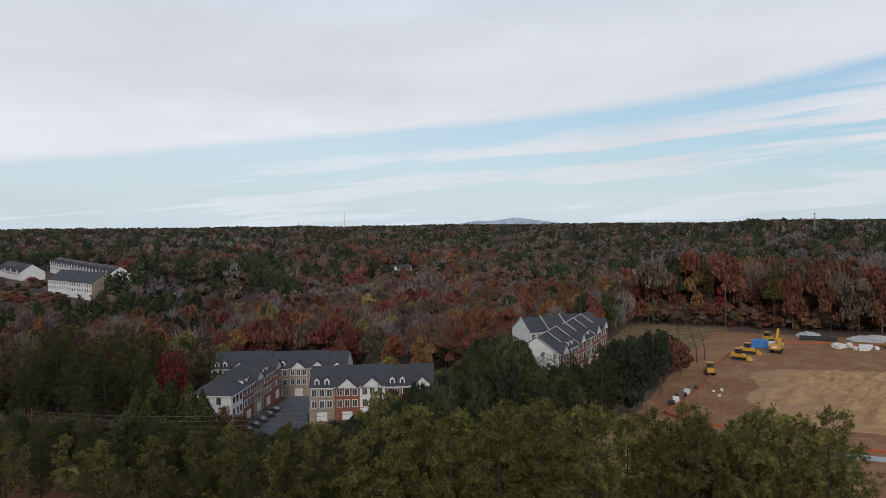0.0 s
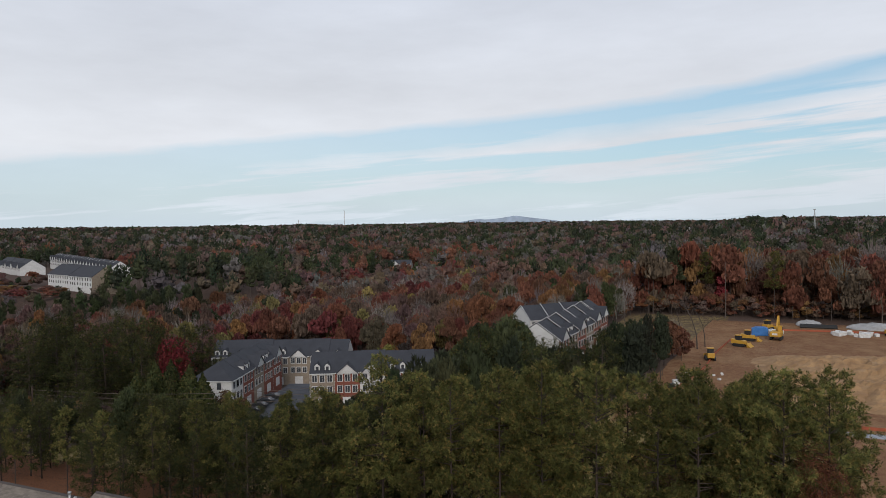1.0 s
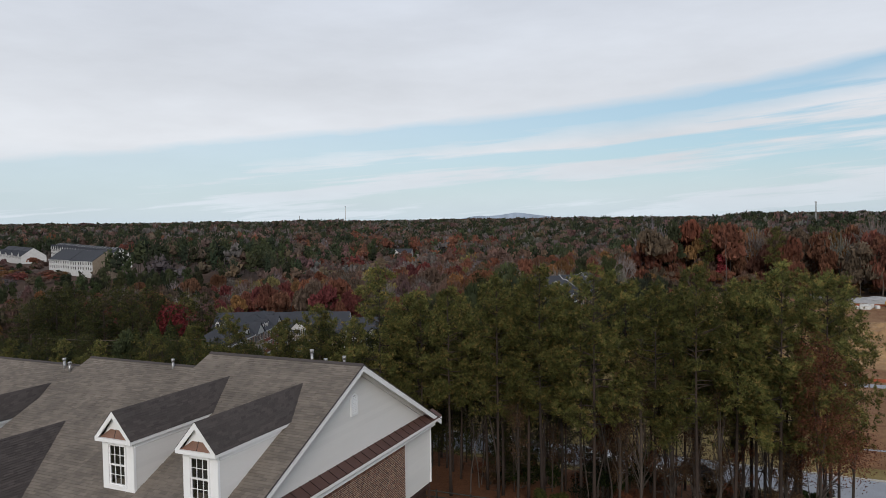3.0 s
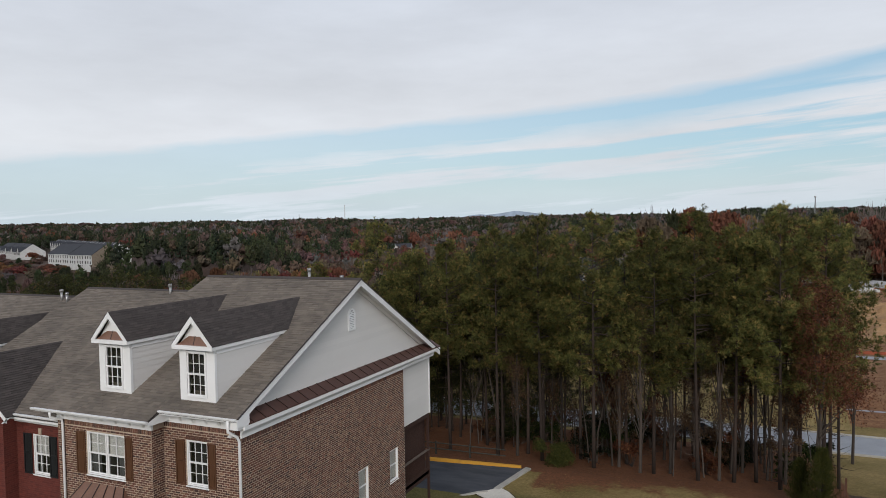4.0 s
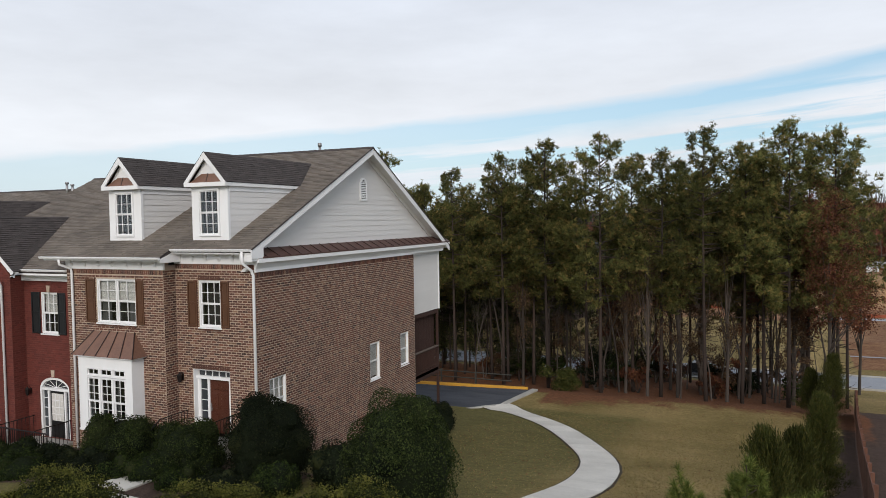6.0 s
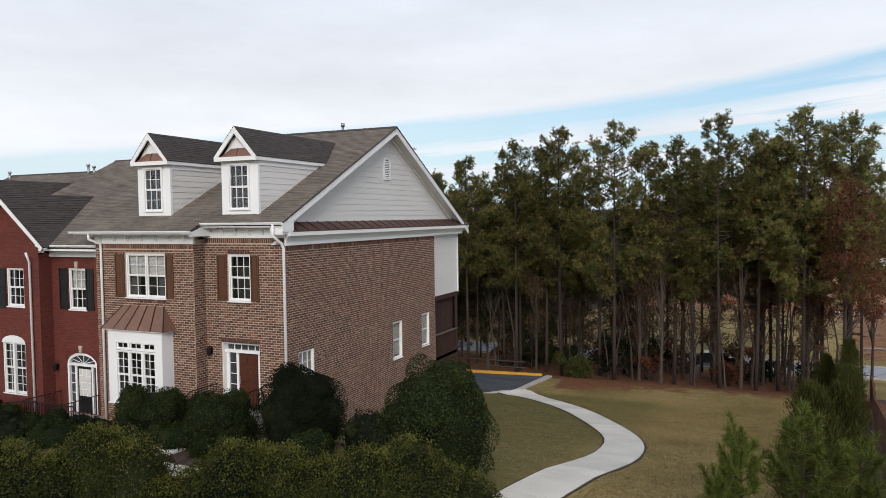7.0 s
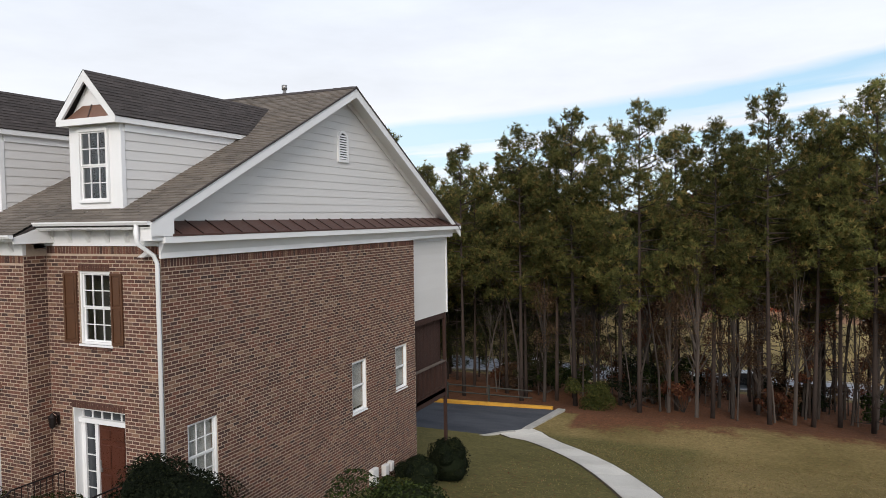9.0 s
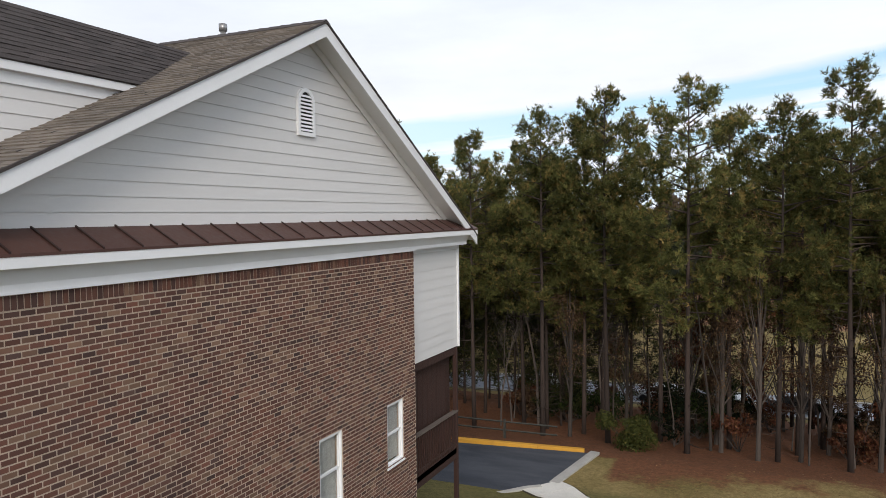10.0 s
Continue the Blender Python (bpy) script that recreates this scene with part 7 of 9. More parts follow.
def build_fence():
    f = thing("fence", "brown timber board fence down the slope", "fence")
    a, b = Vector((-0.1, 11.0)), Vector((4.0, 54.0))
    L = (b - a).length
    d = (b - a) / L
    n = int(L / 2.4)
    zs = lambda s: gz(*(a + d * s)) + 1.75
    for k in range(n + 1):
        p = a + d * (k * L / n)
        z = gz(p.x, p.y)
        part("post", Geo().box(p.x - 0.06, p.x + 0.06, p.y - 0.06, p.y + 0.06, z - 0.3, z + 1.78), M["fence"], f)
    m = int(L / 0.3)
    for k in range(m):
        s0, s1 = k * L / m + 0.004, (k + 1) * L / m - 0.004
        p, q = a + d * s0, a + d * s1
        o = Vector((-d.y, d.x)) * 0.07
        zt = zs((s0 + s1) / 2) + 0.012 * math.sin(k * 2.3)
        zb = zt - 1.7
        part("board", Geo().prism([(p.x + o.x, p.y + o.y, zb), (q.x + o.x, q.y + o.y, zb), (q.x + o.x, q.y + o.y, zt), (p.x + o.x, p.y + o.y, zt)], (-0.02, 0, 0)), M["fence"], f)
    # rail fence behind the parking court
    g = thing("rail_fence", "low weathered rail fence behind the parking court", "fence")
    pts = [(-46 + 3.1 * k, 51.4 + 0.2 * k + (0.25 * max(0, k - 7)) ** 1.5) for k in range(9)]
    for (x0, y0), (x1, y1) in zip(pts, pts[1:]):
        z0, z1 = gz(x0, y0), gz(x1, y1)
        part("post", Geo().box(x0 - 0.06, x0 + 0.06, y0 - 0.06, y0 + 0.06, z0 - 0.3, z0 + 1.15), M["rail_dark"], g)
        for e in (0.5, 1.0):
            part("rail", Geo().tube([(x0, y0, z0 + e), (x1, y1, z1 + e)], [0.055, 0.055], 5), M["rail_dark"], g)


build_fence()


def brush(r, top, seed):
    """Loose uneven lobes, some low and wide, some upright."""
    rs = random.Random(seed)
    out = []
    for k in range(9):
        a, q = rs.uniform(0, 6.28), r * rs.uniform(0.1, 1.2)
        e = r * rs.uniform(0.22, 0.5)
        out.append((math.cos(a) * q, math.sin(a) * q, top * rs.uniform(0.2, 0.8), e, e, e * rs.uniform(0.6, 1.5)))
    return out


def undergrowth():
    rs = random.Random(12)
    word = ("evergreen", "rust-leaved", "brown-leaved", "dark evergreen")
    for k in range(40):
        x, y = rs.uniform(-27, 3.5), rs.uniform(58, 72)
        r = rs.uniform(0.9, 2.0)
        leaf = (M["shrub"], M["rust_leaf"], M["brown_leaf"], M["shrub_dark"])[k % 4]
        z = gz(x, y) - 0.1
        t = thing("bush", word[k % 4] + " undergrowth at the foot of the pines", "bush", "undergrowth", at=pose(x, y, z))
        lobes = brush(r, r * rs.uniform(1.2, 2.4), 60 + k)
        part("foliage", leafy_mesh(60 + k, lobes, 1500, 0.085, leaf, hollow=0.05), None, t)
        g = Geo()
        for l in lobes:
            g.tube([(0, 0, 0), (l[0] * 0.6, l[1] * 0.6, l[2] * 0.6), l[:3]], [0.03, 0.02, 0.008], 3, False)
        part("stem", g, M["bark_grey"], t)
    x, y = -17.0, 55.0
    t = thing("bush", "broad loose green bush at the edge of the pines", "bush", "undergrowth", at=pose(x, y, gz(x, y) - 0.1))
    lobes = [(q[0], q[1], q[2] * 0.8, q[3] * 1.15, q[4] * 1.15, q[5]) for q in brush(1.6, 2.5, 94)] + [(0.4 * math.cos(k), 0.9 * math.sin(k * 2.1), 0.5, 0.9, 0.9, 0.6) for k in range(4)]
    part("foliage", leafy_mesh(94, lobes, 9000, 0.06, M["juniper"], hollow=0.2), None, t)
    g = Geo()
    for q in lobes:
        g.tube([(0, 0, 0), (q[0] * 0.6, q[1] * 0.6, q[2] * 0.6), q[:3]], [0.03, 0.02, 0.008], 3, False)
    part("stem", g, M["bark_grey"], t)


undergrowth()


def leafy_tree(x, y, top, r, leaf, label, seed, count=5000, size=0.13, trunk="bark_grey", low=0.38, fat=1.0):
    z = gz(x, y) - 0.1
    H = top - z
    t = thing("broadleaf_tree", label, "tree", at=pose(x, y, z))
    rs = np.random.RandomState(seed)
    g = Geo()
    g.tube([(0, 0, 0), (0.1, 0, H * 0.35), (0.0, 0.1, H * 0.85)], [0.14, 0.1, 0.03], 7)
    lobes = []
    for k in range(20):
        a, f = rs.uniform(0, 6.28), rs.uniform(low, 0.93)
        q = r * rs.uniform(0.2, 0.75) * (1.25 - f)
        c = (math.cos(a) * q, math.sin(a) * q, H * f)
        lobes.append((*c, *(r * fat * rs.uniform(0.2, 0.42, 3))))
        g.tube([(0, 0, H * f * 0.6), c], [0.05, 0.015], 4, False)
    part("trunk", g, M[trunk], t)
    part("crown", leafy_mesh(seed, lobes, count, size, leaf, hollow=0.2), None, t)


def cedar(x, y, top, r, seed, label):
    """A dense cone of drooping sprays down to the ground."""
    z0 = gz(x, y) - 0.2
    H = top - z0
    rs = np.random.RandomState(seed)
    t = thing("cedar_tree", label, "tree", "cedars in the valley", at=pose(x, y, z0))
    n = 5200
    f = 1 - rs.uniform(0, 1, n) ** 0.6
    a = rs.uniform(0, 6.28, n)
    lump = 1 + 0.16 * np.sin(a * 5 + f * 9 + seed) + 0.1 * np.sin(a * 11 - f * 23)
    q = r * np.maximum(1 - f ** 1.6, 0.02) * lump * rs.uniform(0.7, 1.03, n)
    C = np.stack([np.cos(a) * q, np.sin(a) * q, 0.3 + f * (H - 0.3)], -1)
    N = unit(np.stack([np.cos(a), np.sin(a), np.full(n, 0.35)], -1) + rs.normal(scale=0.45, size=(n, 3)))
    part("foliage", cards_mesh("foliage", quads(C, N, rs.uniform(0.16, 0.4, n), rs, 0.6), 4, M["cedar"]), None, t)
    part("trunk", Geo().tube([(0, 0, 0), (0, 0, H * 0.9)], [0.25, 0.05], 6), M["bark"], t)


for k, (x, y, top, r, leaf) in enumerate(((-6.8, 60.5, 3.5, 2.0, "brown_leaf"), (-9.5, 62.5, 5.5, 2.2, "rust_leaf"), (-3.0, 61.0, 4.5, 2.0, "rust_leaf"), (-13.0, 60.0, 3.0, 1.8, "brown_leaf"), (-19.0, 63.0, 4.5, 2.2, "brown_leaf"), (0.2, 58.5, 3.0, 1.8, "brown_leaf"), (-5.0, 67.0, 6.0, 2.4, "rust_leaf"))):
    leafy_tree(x, y, top, r, M[leaf], "thin brown-leaved tree among the pine trunks", 300 + k, 4200, 0.065, low=0.25)
leafy_tree(2.3, 54.6, 10.0, 5.0, M["rust_leaf"], "rust-red oak at the end of the pine belt", 71, 17000, 0.062, fat=1.25)
for k, (x, y, top, r) in enumerate(((-10.6, 56.0, 8.6, 2.6), (-8.4, 57.4, 7.2, 2.4), (-4.6, 57.0, 7.8, 2.4), (-12.6, 57.6, 6.4, 2.2), (-21.5, 57.2, 5.2, 2.2))):
    leafy_tree(x, y, top, r, M["brown_leaf"], "thinly leaved brown oak at the front of the pines", 320 + k, 3600, 0.05, low=0.3, fat=1.2)
leafy_tree(1.0, 61.0, 8.0, 2.6, M["rust_leaf"], "rust-red young oak under the pines", 72, 8000, 0.075)
leafy_tree(-15.0, 62.5, 4.5, 2.4, M["rust_leaf"], "rust-leaved young tree under the pines", 73, 5000, 0.075)
leafy_tree(6.0, 70.0, 7.0, 2.4, M["rust_leaf"], "thin rust-leaved tree past the pine belt", 74, 2000, 0.12)

# ---- road, building site and the woods beyond ----


def build_road():
    for name, x0, x1, ya, yb, lift, label in (("road", -40, 40, 74.5, 82.0, 0.05, "pale worn asphalt road behind the pines"),):
        g = Geo()
        n = 80
        for k in range(n):
            a, b = x0 + (x1 - x0) * k / n, x0 + (x1 - x0) * (k + 1) / n
            g.poly((a, ya, gz(a, ya) + lift), (b, ya, gz(b, ya) + lift), (b, yb, gz(b, yb) + lift), (a, yb, gz(a, yb) + lift))
        tagged(part(name, g, M["road"], None), label, "road", kind="structure")
    for y in (74.2, 82.0):
        k = thing("road_kerb", "pale concrete road kerb", "kerb", kind="structure")
        for i in range(40):
            a, b = -40 + i * 2.0, -40 + (i + 1) * 2.0 - 0.02
            z = gz((a + b) / 2, y)
            part("kerb_stone", Geo().box(a, b, y, y + 0.3, z - 0.2, z + 0.17), M["kerb"], k)
    g = Geo()
    for k in range(12):
        a, b = 7.5 + k * 3, 10.5 + k * 3
        g.poly((a, 92, gz(a, 92) + 0.06), (b, 92, gz(b, 92) + 0.06), (b, 134, gz(b, 134) + 0.06), (a, 134, gz(a, 134) + 0.06))
    tagged(part("concrete_yard", g, M["road"], None), "pale paved yard beside the building site", "pavement", kind="structure")


build_road()


def car(x, y, turn, paint, label):
    z = gz(x, y) + 0.07
    t = thing("car", label, "car", "parked cars", at=pose(x, y, z, 0, 0, turn))
    low = [(-2.2, 0.35), (-2.25, 0.75), (-1.9, 0.95), (-1.3, 1.0), (-0.75, 1.42), (0.9, 1.45), (1.6, 1.05), (2.15, 0.98), (2.25, 0.6), (2.2, 0.35)]
    soft(part("body", Geo().prism([(a, -0.88, b) for a, b in low], (0, 1.76, 0)), M[paint], t), 0.08)
    for s in (-0.885, 0.885):
        part("side_glass", Geo().poly((-1.1, s, 1.02), (-0.7, s, 1.36), (0.85, s, 1.38), (1.35, s, 1.05)), M["glass_far"], t)
    part("windscreen", Geo().poly((-1.27, -0.72, 1.03), (-1.27, 0.72, 1.03), (-0.79, 0.66, 1.41), (-0.79, -0.66, 1.41)), M["glass_far"], t)
    for a in (-1.4, 1.4):
        for s in (-0.8, 0.8):
            part("wheel", Geo().tube([(a, s - 0.11, 0.33), (a, s + 0.11, 0.33)], [0.33, 0.33], 14), M["black"], t)


car(-12.8, 72.6, 8, "car_white", "white car parked beyond the pines")
car(-18.3, 76.5, -4, "car_white", "white saloon on the road beyond the pines")
car(-29.5, 77.5, 4, "car_white", "white car on the road beyond the pines")
car(-8.0, 77.0, 0, "car_dark", "dark saloon on the road beyond the pines")


def mound():
    bm = bmesh.new()
    n, m = 120, 70
    vs = []
    for j in range(m + 1):
        for i in range(n + 1):
            x, y = -6 + 105 * i / n, 148 + 64 * j / m
            u, v = (i / n - 0.5) * 2, (j / m - 0.5) * 2
            e = max(0, 1 - abs(u) ** 2.4) * max(0, 1 - abs(v) ** 2.0)
            e *= 0.75 + 0.6 * noise.noise(Vector((x * 0.06, y * 0.09, 4)))
            gully = abs(noise.noise(Vector((x * 0.22 + 0.8 * noise.noise(Vector((x * 0.1, y * 0.1, 9))), y * 0.05, 2))))
            z = gz(x, y) - 0.3 + e * (6.0 - 4.0 * gully + 1.6 * noise.noise(Vector((x * 0.3, y * 0.3, 2))) + 1.5 * noise.noise(Vector((x * 0.8, y * 0.8, 5))))
            vs.append(bm.verts.new((x, y, z)))
    for j in range(m):
        for i in range(n):
            a = j * (n + 1) + i
            bm.faces.new((vs[a], vs[a + 1], vs[a + n + 2], vs[a + n + 1]))
    me = bpy.data.meshes.new("soil_mound")
    bm.to_mesh(me)
    bm.free()
    me.materials.append(M["mound"])
    tagged(new("soil_mound", me), "long mound of excavated tan soil with eroded sides", "soil mound")


mound()


def tracks(g, y, L=3.8):
    prof = [(-L / 2, 0.45), (-L / 2 + 0.35, 0.05), (L / 2 - 0.35, 0.05), (L / 2, 0.45), (L / 2 - 0.35, 0.9), (-L / 2 + 0.35, 0.9)]
    g.prism([(a, y, b) for a, b in prof], (0, 0.55, 0))


def excavator(x, y, turn):
    t = thing("excavator", "yellow tracked excavator with a raised boom on bare earth", "excavator", at=pose(x, y, gz(x, y), 0, 0, turn))
    for s in (-1.6, 1.05):
        g = Geo()
        tracks(g, s, 4.6)
        part("track", g, M["black"], t)
    soft(part("body", Geo().box(-2.6, 2.0, -1.5, 1.5, 1.1, 2.5), M["machine"], t), 0.12)
    soft(part("counterweight", Geo().box(-3.3, -2.55, -1.45, 1.45, 1.2, 2.7), M["machine"], t), 0.25)
    part("decal", Geo().box(-3.32, -3.295, -0.75, 0.75, 1.75, 2.3), M["white_bag"], t, "pale maker's panel")
    cab = part("cab", Geo().prism([(0.2, -1.45, 2.5), (2.0, -1.45, 2.5), (1.9, -1.45, 3.7), (1.5, -1.45, 4.1), (0.2, -1.45, 4.1)], (0, 1.15, 0)), M["machine"], t)
    part("cab_glass", Geo().box(0.3, 1.85, -1.47, -1.45, 2.7, 3.85), M["glass_far"], cab)
    part("boom", Geo().prism([(1.8, 0.0, 2.0), (1.9, 0.0, 2.9), (4.4, 0.0, 6.5), (5.2, 0.0, 6.4), (4.9, 0.0, 5.8)], (0, 0.55, 0)), M["machine"], t)
    part("arm", Geo().prism([(4.6, 0.05, 6.8), (5.3, 0.05, 6.7), (7.2, 0.05, 2.9), (6.8, 0.05, 2.7)], (0, 0.45, 0)), M["machine"], t)
    part("bucket", Geo().prism([(6.5, -0.4, 2.7), (7.4, -0.4, 2.8), (7.3, -0.4, 1.6), (6.5, -0.4, 1.2), (6.1, -0.4, 1.7)], (0, 1.3, 0)), M["black"], t)


def loader(x, y, turn, label="yellow tracked loader with its bucket lowered"):
    t = thing("loader", label, "loader", at=pose(x, y, gz(x, y), 0, 0, turn))
    for s in (-1.25, 0.75):
        g = Geo()
        tracks(g, s, 3.6)
        part("track", g, M["black"], t)
    soft(part("body", Geo().prism([(-2.2, -0.9, 0.8), (1.6, -0.9, 0.8), (1.6, -0.9, 1.7), (-0.2, -0.9, 1.8), (-2.2, -0.9, 2.1)], (0, 1.8, 0)), M["machine"], t), 0.1)
    part("cab", Geo().box(-1.1, 0.4, -0.75, 0.75, 1.8, 3.1), M["black"], t, "dark glazed cab")
    part("cab_roof", Geo().box(-1.2, 0.5, -0.85, 0.85, 3.1, 3.25), M["machine"], t)
    for s in (-0.85, 0.65):
        part("lift_arm", Geo().prism([(-0.2, s, 1.5), (0.0, s, 1.8), (2.6, s, 0.9), (2.5, s, 0.6)], (0, 0.2, 0)), M["machine"], t)
    part("bucket", Geo().prism([(2.4, -1.35, 0.15), (3.6, -1.35, 0.1), (3.0, -1.35, 0.5), (2.5, -1.35, 1.2)], (0, 2.7, 0)), M["machine"], t)


excavator(2.4, 234, 80)
loader(-7.4, 218, -20)
loader(-5.2, 229, -10)
loader(0.2, 254, 60, "yellow dozer behind the excavator")
loader(-13.9, 194, 100, "small yellow skid loader by the silt fence")
loader(35, 252, 30, "yellow loader beside stacked white sacks")


def site_clutter():
    t = thing("covered_container", "container draped with a blue tarpaulin", "container", at=pose(-2.2, 241, gz(-2.2, 241)))
    soft(part("tarpaulin", Geo().prism([(-2.4, -1.3, 0), (2.4, -1.3, 0), (2.4, -1.3, 2.3), (1.2, -1.3, 2.7), (-1.2, -1.3, 2.6), (-2.4, -1.3, 2.2)], (0, 2.6, 0)), M["blue"], t), 0.12)
    rs = random.Random(6)

    def sack(x, y, s):
        bm = bmesh.new()
        bmesh.ops.create_cube(bm, size=1.0, matrix=Matrix.Diagonal((s * 1.3, s, s * 0.9, 1)))
        bmesh.ops.subdivide_edges(bm, edges=bm.edges, cuts=2, use_grid_fill=True)
        for v in bm.verts:
            v.co = v.co * (1 - 0.12 * (v.co / s).length_squared) + noise.noise_vector(v.co * 2 + Vector((x, y, 0))) * 0.12 * s
        me = bpy.data.meshes.new("sack")
        bm.to_mesh(me)
        bm.free()
        me.materials.append(M["white_bag"])
        ob = new("sack", me)
        ob.location = (x, y, gz(x, y) + s * 0.4)
        ob.rotation_euler = (0, 0, rs.uniform(0, 3))
        tagged(ob, "bulging white builder's sack on bare earth", "sack", "white sacks")

    for k in range(16):
        sack(19 + rs.uniform(0, 12), 249 + rs.uniform(-3, 3), rs.uniform(1.0, 1.6))
    for k in range(6):
        sack(1.0 + rs.uniform(-1, 2.5), 246.5 + rs.uniform(-2, 2), rs.uniform(1.0, 1.6))
    for k in range(4):
        sack(-10.5 + rs.uniform(-2, 3), 174 + rs.uniform(-5, 3), rs.uniform(0.4, 0.6))
    for k in range(6):
        y = 262 + k * 0.7
        ob = part("pipe", Geo().tube([(10, y, gz(10, y) + 0.35 + 0.3 * (k % 2)), (21, y, gz(21, y) + 0.35 + 0.3 * (k % 2))], [0.32, 0.32], 10), M["black"], None)
        tagged(ob, "long black drainage pipe stacked on earth", "pipe", "drainage pipes")
    bm = bmesh.new()
    bmesh.ops.create_icosphere(bm, subdivisions=4, radius=1.0)
    for v in bm.verts:
        v.co += noise.noise_vector(v.co * 2.5) * 0.22 + noise.noise_vector(v.co * 7) * 0.06
    me = bpy.data.meshes.new("gravel_heap")
    bm.to_mesh(me)
    bm.free()
    me.materials.append(M["grey_stone"])
    me.name = "heap"
    for x, y, s, w in ((33, 266, 9, 2.2), (13, 269, 4, 2.0)):
        ob = new("gravel_heap", me)
        ob.matrix_basis = Matrix.LocRotScale((x, y, gz(x, y) - 0.2), None, (s, 3.5, w))
        tagged(ob, "heap of pale grey gravel", "gravel heap", "gravel heaps")
    # silt fences
    f = thing("silt_fence", "orange silt fence round the bare earth", "fence")
    for pts in ([(-20, 150), (-17, 165), (-14.5, 182), (-13, 205), (-10.5, 226), (-6, 240)], [(-20, 150), (-15, 145), (-6, 143), (2, 140)], [(12, 137), (22, 137), (34, 137), (46, 137)], [(-6, 250), (10, 254), (30, 256), (60, 258)]):
        for (x0, y0), (x1, y1) in zip(pts, pts[1:]):
            z0, z1 = gz(x0, y0), gz(x1, y1)
            part("mesh_panel", Geo().prism([(x0, y0, z0 - 0.1), (x1, y1, z1 - 0.1), (x1, y1, z1 + 0.55), (x0, y0, z0 + 0.55)], (0.03, 0.03, 0)), M["orange"], f)
            part("stake", Geo().box(x0 - 0.04, x0 + 0.04, y0 - 0.04, y0 + 0.04, z0 - 0.2, z0 + 0.8), M["rail_top"], f)
    for k in range(7):
        x, y = -19.5 + k * 0.55, 158 + k * 2.8
        ob = part("pallet_stack", Geo().box(-0.7, 0.7, -0.6, 0.6, 0, 0.9 + 0.3 * (k % 3)), (M["black"], M["white_bag"], M["rail_top"])[k % 3], None)
        soft(ob, 0.06)
        ob.matrix_basis = pose(x, y, gz(x, y), 0, 0, 20 * k)
        tagged(ob, "covered stack of building goods on a pallet", "pallet", "stacked goods")


site_clutter()

# ---- distant housing ----


def far_window(owner, x, z, w, h, y, white=True):
    win = part("window", Geo().box(x - w / 2 - 0.16, x + w / 2 + 0.16, y - 0.06, y, z - 0.14, z + h + 0.18), M["white_far"], owner)
    part("pane", Geo().box(x - w / 2, x - 0.04, y - 0.075, y - 0.055, z, z + h).box(x + 0.04, x + w / 2, y - 0.075, y - 0.055, z, z + h), M["glass_far"], win)


